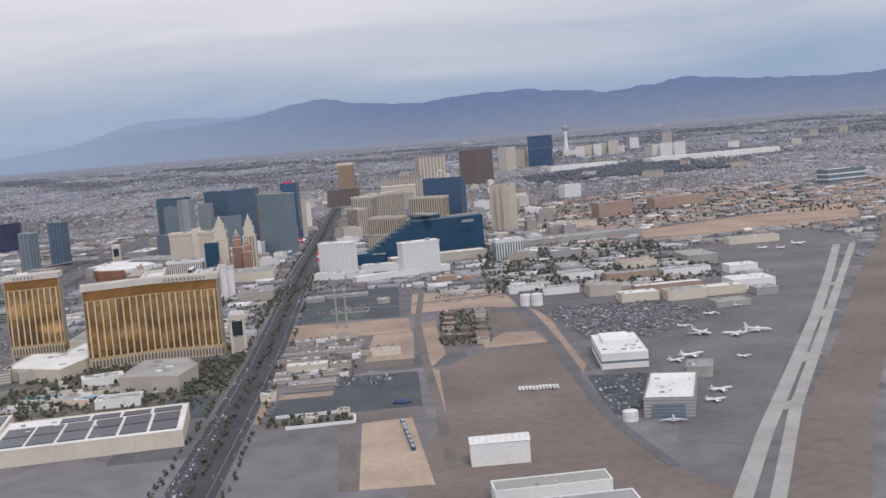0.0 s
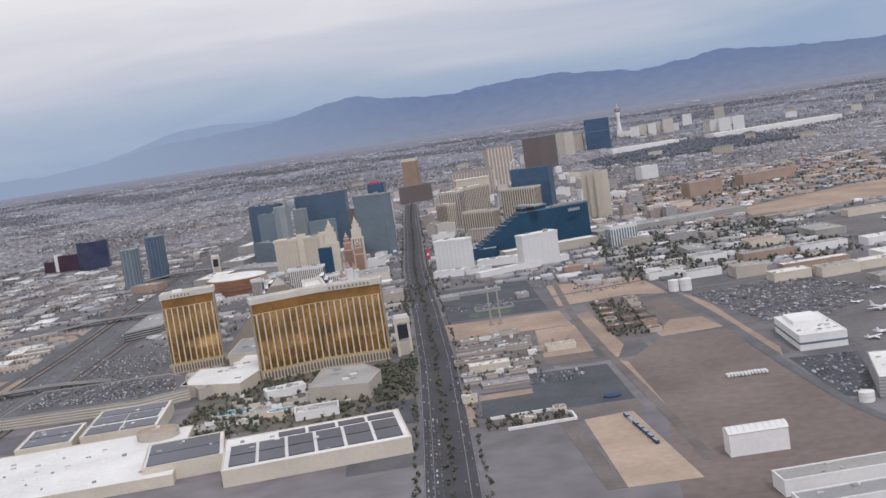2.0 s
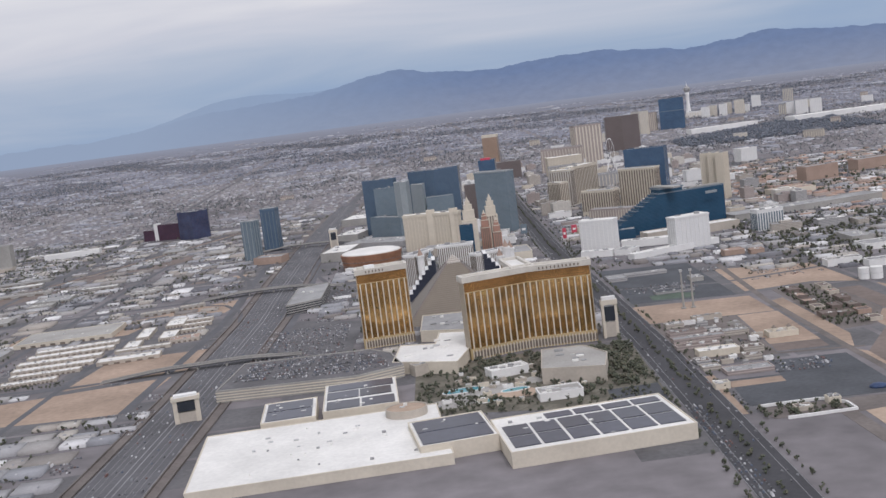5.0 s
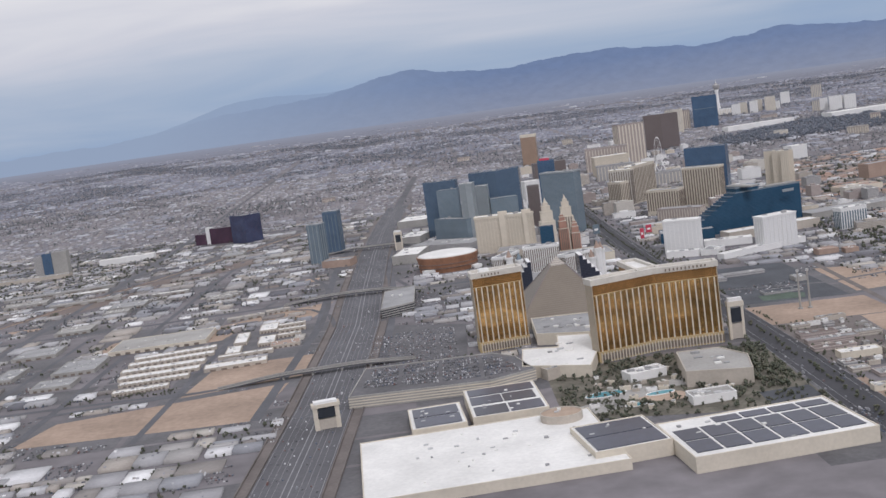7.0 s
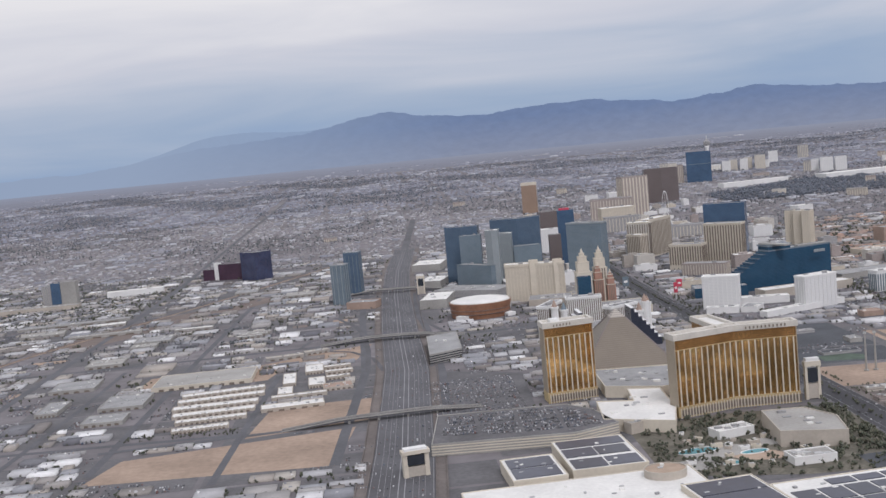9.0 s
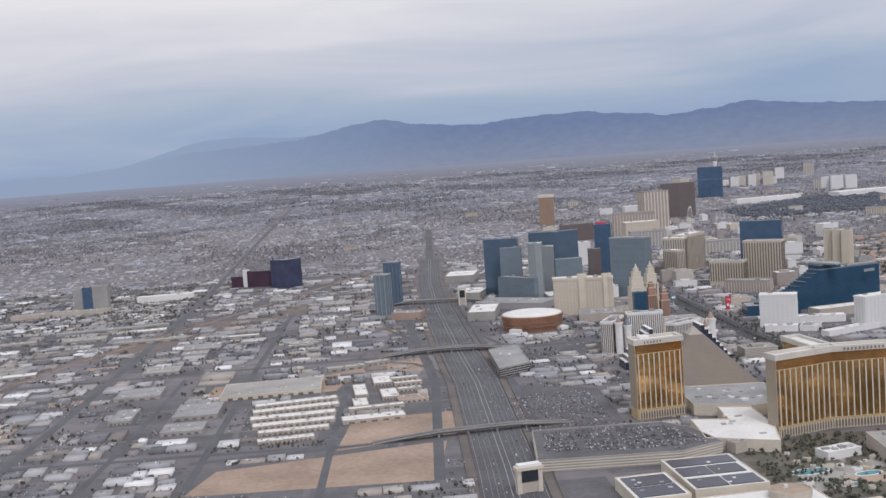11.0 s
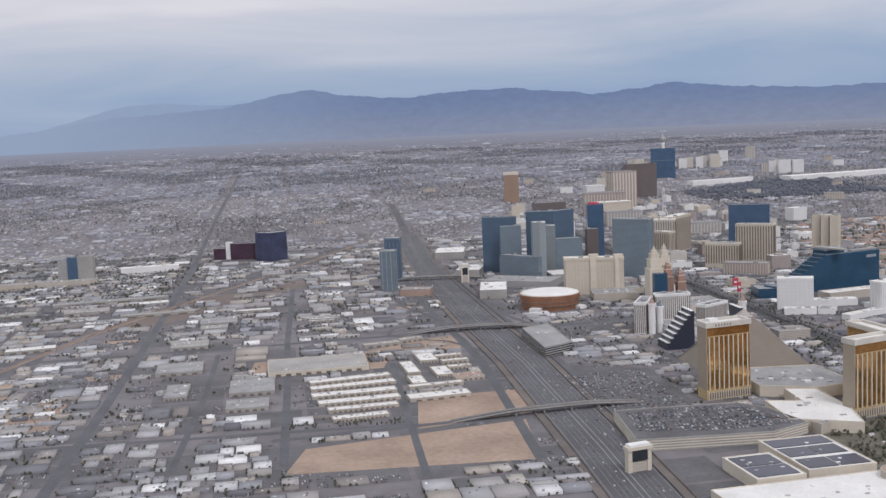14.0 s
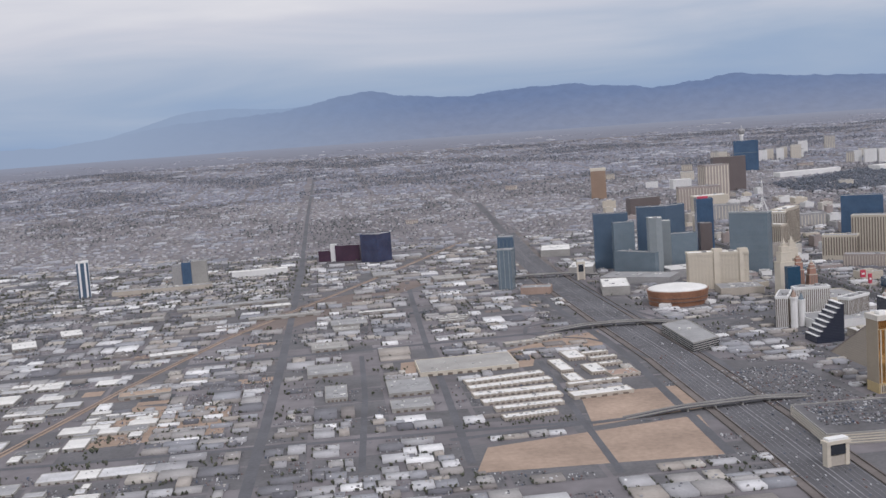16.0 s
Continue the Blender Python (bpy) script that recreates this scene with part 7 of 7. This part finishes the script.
park((-26, 301, 16, 10), 0, 0.4)
park((-40, 293.5, 14, 1.2), GRID, 0.8)
park((-48, 276, 3, 14), GRID, 0.4)
park((-170, 455, 30, 12), GRID, 0.5)
park((-30, 520, 40, 14), GRID, 0.4)
park((10, 530, 40, 26), GRID, 0.5)
park((-46, 317, 14, 6), GRID, 0.5)
park((-120, 600, 20, 14), GRID, 0.4)
park((-395, 470, 20, 30), GRID, 0.5)
cc = np.array([(q + (0.0,))[:4] for q in car_c])
k = len(cc)
big = rs.rand(k) < 0.05
sz = np.stack([rs.uniform(0.85, 1.05, k) * np.where(big, 2.0, 1), np.full(k, 0.38) * np.where(big, 1.3, 1), rs.uniform(0.2, 0.27, k) * np.where(big, 2.2, 1)], 1)
body = boxes_mesh("vehicles", "cars", cc[:, :2], sz, 0.72, cc[:, 2], cc[:, 3] + 0.1)
stuff("vehicles", body, "many small cars and trucks on roads and parking lots", "cars")

# ---- the aircraft's own engine and wing, built once, where it flies near the end of the way ----
def aircraft():
    ob = thing("aircraft", "white airliner engine and wing seen from the cabin", "aircraft", "", (-286.473, -1.51, 105.777))
    ob.scale = (0.207, 0.207, 0.207)
    stations = ((-2.6, 0.80), (-2.4, 0.92), (-2.0, 0.98), (-1.4, 1.0), (-0.7, 1.0), (-0.4, 0.985), (-0.1, 0.96), (0.2, 0.91), (0.5, 0.84), (0.9, 0.74), (1.5, 0.6))
    cy, cz = 2.9, -1.78

    def radius(x):
        return float(np.interp(x, [s[0] for s in stations], [s[1] for s in stations]))

    def on_skin(x, deg, lift=0.0):
        r, a = radius(x) + lift, radians(deg)
        return x, cy - r * math.sin(a), cz + r * math.cos(a)

    g = Geo().loft([[(x, cy + r * math.cos(2 * math.pi * i / 48), cz + r * math.sin(2 * math.pi * i / 48)) for i in range(48)] for x, r in stations])
    g.smooth = True
    nacelle = g.part("engine_nacelle", "plane", ob, "smooth white engine nacelle with panel seams")

    def strip(points, w, name, mat="planegrey", h=0.004):
        g = Geo()
        for (x0, a0), (x1, a1) in zip(points, points[1:]):
            da, dx = (w / 2 if abs(x1 - x0) > 1e-6 else 0), (w / 2 if abs(x1 - x0) <= 1e-6 else 0)
            dd = math.degrees(da)
            q = [on_skin(x0 - dx, a0 - dd, h), on_skin(x1 + (dx if dx else 0) - (0 if dx else 0), a1 - dd if not dx else a0, h), on_skin(x1 + dx, a1 + dd, h), on_skin(x0 - dx, a0 + dd if not dx else a1, h)]
            b = len(g.v)
            g.v += q
            g.f.append((b, b + 1, b + 2, b + 3))
        return g.part(name, mat, nacelle)

    for x in (-0.315, -1.9):
        strip([(x, a) for a in range(-60, 100, 4)], 0.0026, "skin_seam")
    for x in (-0.703, -0.528):
        strip([(x, a) for a in (-13, -9, -5, -1, 3, 6, 9.5)], 0.0022, "panel_seam")
    strip([(-0.703, 9.5), (-0.528, 9.5)], 0.0022, "panel_seam")
    strip([(-0.448, -3), (-0.372, -3)], 0.012, "latch", "metal")
    strip([(-0.448, -3), (-0.433, -3)], 0.0125, "latch_end", h=0.006)
    strip([(-0.387, -3), (-0.372, -3)], 0.0125, "latch_end", h=0.006)
    strip([(-0.572, 2.5), (-0.556, 2.5)], 0.014, "drain_hole")
    strip([(-0.57, -11), (-0.552, -11)], 0.01, "drain_hole")
    for k in range(5):
        strip([(-0.645 + 0.012 * k, -4 - 0.3 * k), (-0.641 + 0.012 * k, -4 - 0.3 * k)], 0.05, "placard_bar", "metal")
    strip([(-0.315, -3), (-0.1, -3), (0.1, -2), (0.3, -1), (0.5, 1)], 0.0018, "skin_seam")
    # wing: sections of a thin aerofoil from the root fairing to the tip
    def section(y, le, te, z, thick):
        pts = []
        for k in range(13):
            f = k / 12
            pts.append((le + (te - le) * f, y, z + thick * (1.6 * math.sqrt(f) * (1 - f) + 0.1 * (1 - f))))
        for k in range(11, 0, -1):
            f = k / 12
            pts.append((le + (te - le) * f, y, z - 0.45 * thick * math.sqrt(f) * (1 - f)))
        return pts

    span = (0.6, 2.4, 3.6, 6.0, 9.5, 13.0, 15.2)
    g = Geo().loft([section(y, 0.84 + (y - 3.6) * 0.489, 0.84 + (y - 3.6) * 0.489 + 3.6 - 0.155 * y, -1.18 + (y - 3.6) * 0.062, 0.11 - 0.004 * y) for y in span])
    g.smooth = True
    wing = g.part("wing", "plane", ob, "white swept wing with flap gap and panel seams")

    def wing_strip(f0, f1, w, name, mat, y0=2.0, y1=15.0):
        g = Geo()
        n = 12
        for i in range(n + 1):
            y = y0 + (y1 - y0) * i / n
            le, ch, z, th = 0.84 + (y - 3.6) * 0.489, 3.6 - 0.155 * y, -1.18 + (y - 3.6) * 0.062, 0.11 - 0.004 * y
            f = f0 + (f1 - f0) * i / n
            zz = z + th * (1.6 * math.sqrt(f) * (1 - f) + 0.1 * (1 - f)) + 0.008
            ww = w * (1 - 0.6 * i / n)
            g.v += [(le + ch * f - ww / 2, y, zz), (le + ch * f + ww / 2, y, zz)]
        g.f += [(2 * i, 2 * i + 1, 2 * i + 3, 2 * i + 2) for i in range(n)]
        g.part(name, mat, wing)

    wing_strip(0.215, 0.425, 0.055, "flap_gap", "planegrey")
    wing_strip(0.09, 0.22, 0.005, "panel_seam", "planegrey", 3.6)
    wing_strip(0.26, 0.62, 0.005, "panel_seam", "planegrey", 3.0)
    # bolted access plate behind the leading edge, and the slat joint
    for f0, f1 in ((0.055, 0.055), (0.165, 0.165)):
        wing_strip(f0, f1, 0.006, "plate_seam", "metal", 2.55, 3.25)
    for y in (2.55, 3.25, 6.4, 9.6):
        le, ch, z, th = 0.84 + (y - 3.6) * 0.489, 3.6 - 0.155 * y, -1.18 + (y - 3.6) * 0.062, 0.11 - 0.004 * y
        g = Geo()
        for k in range(7):
            f = 0.055 + (0.165 - 0.055) * k / 6
            zz = z + th * (1.6 * math.sqrt(f) * (1 - f) + 0.1 * (1 - f)) + 0.008
            g.v += [(le + ch * f, y - 0.006, zz), (le + ch * f, y + 0.006, zz)]
        g.f += [(2 * k, 2 * k + 2, 2 * k + 3, 2 * k + 1) for k in range(6)]
        g.part("plate_seam", "metal", wing)
    tip = 0.84 + 11.6 * 0.489
    g = Geo().loft([section(15.2, tip, tip + 1.25, -0.46, 0.05), [(x + 0.35, 15.7, z + 0.15) for x, y, z in section(15.2, tip, tip + 1.1, -0.42, 0.05)], [(x + 1.9, 16.6, z + 1.3) for x, y, z in section(15.2, tip, tip + 0.6, -0.4, 0.03)]])
    g.smooth = True
    g.part("winglet", "plane", ob, "upswept white winglet")


aircraft()
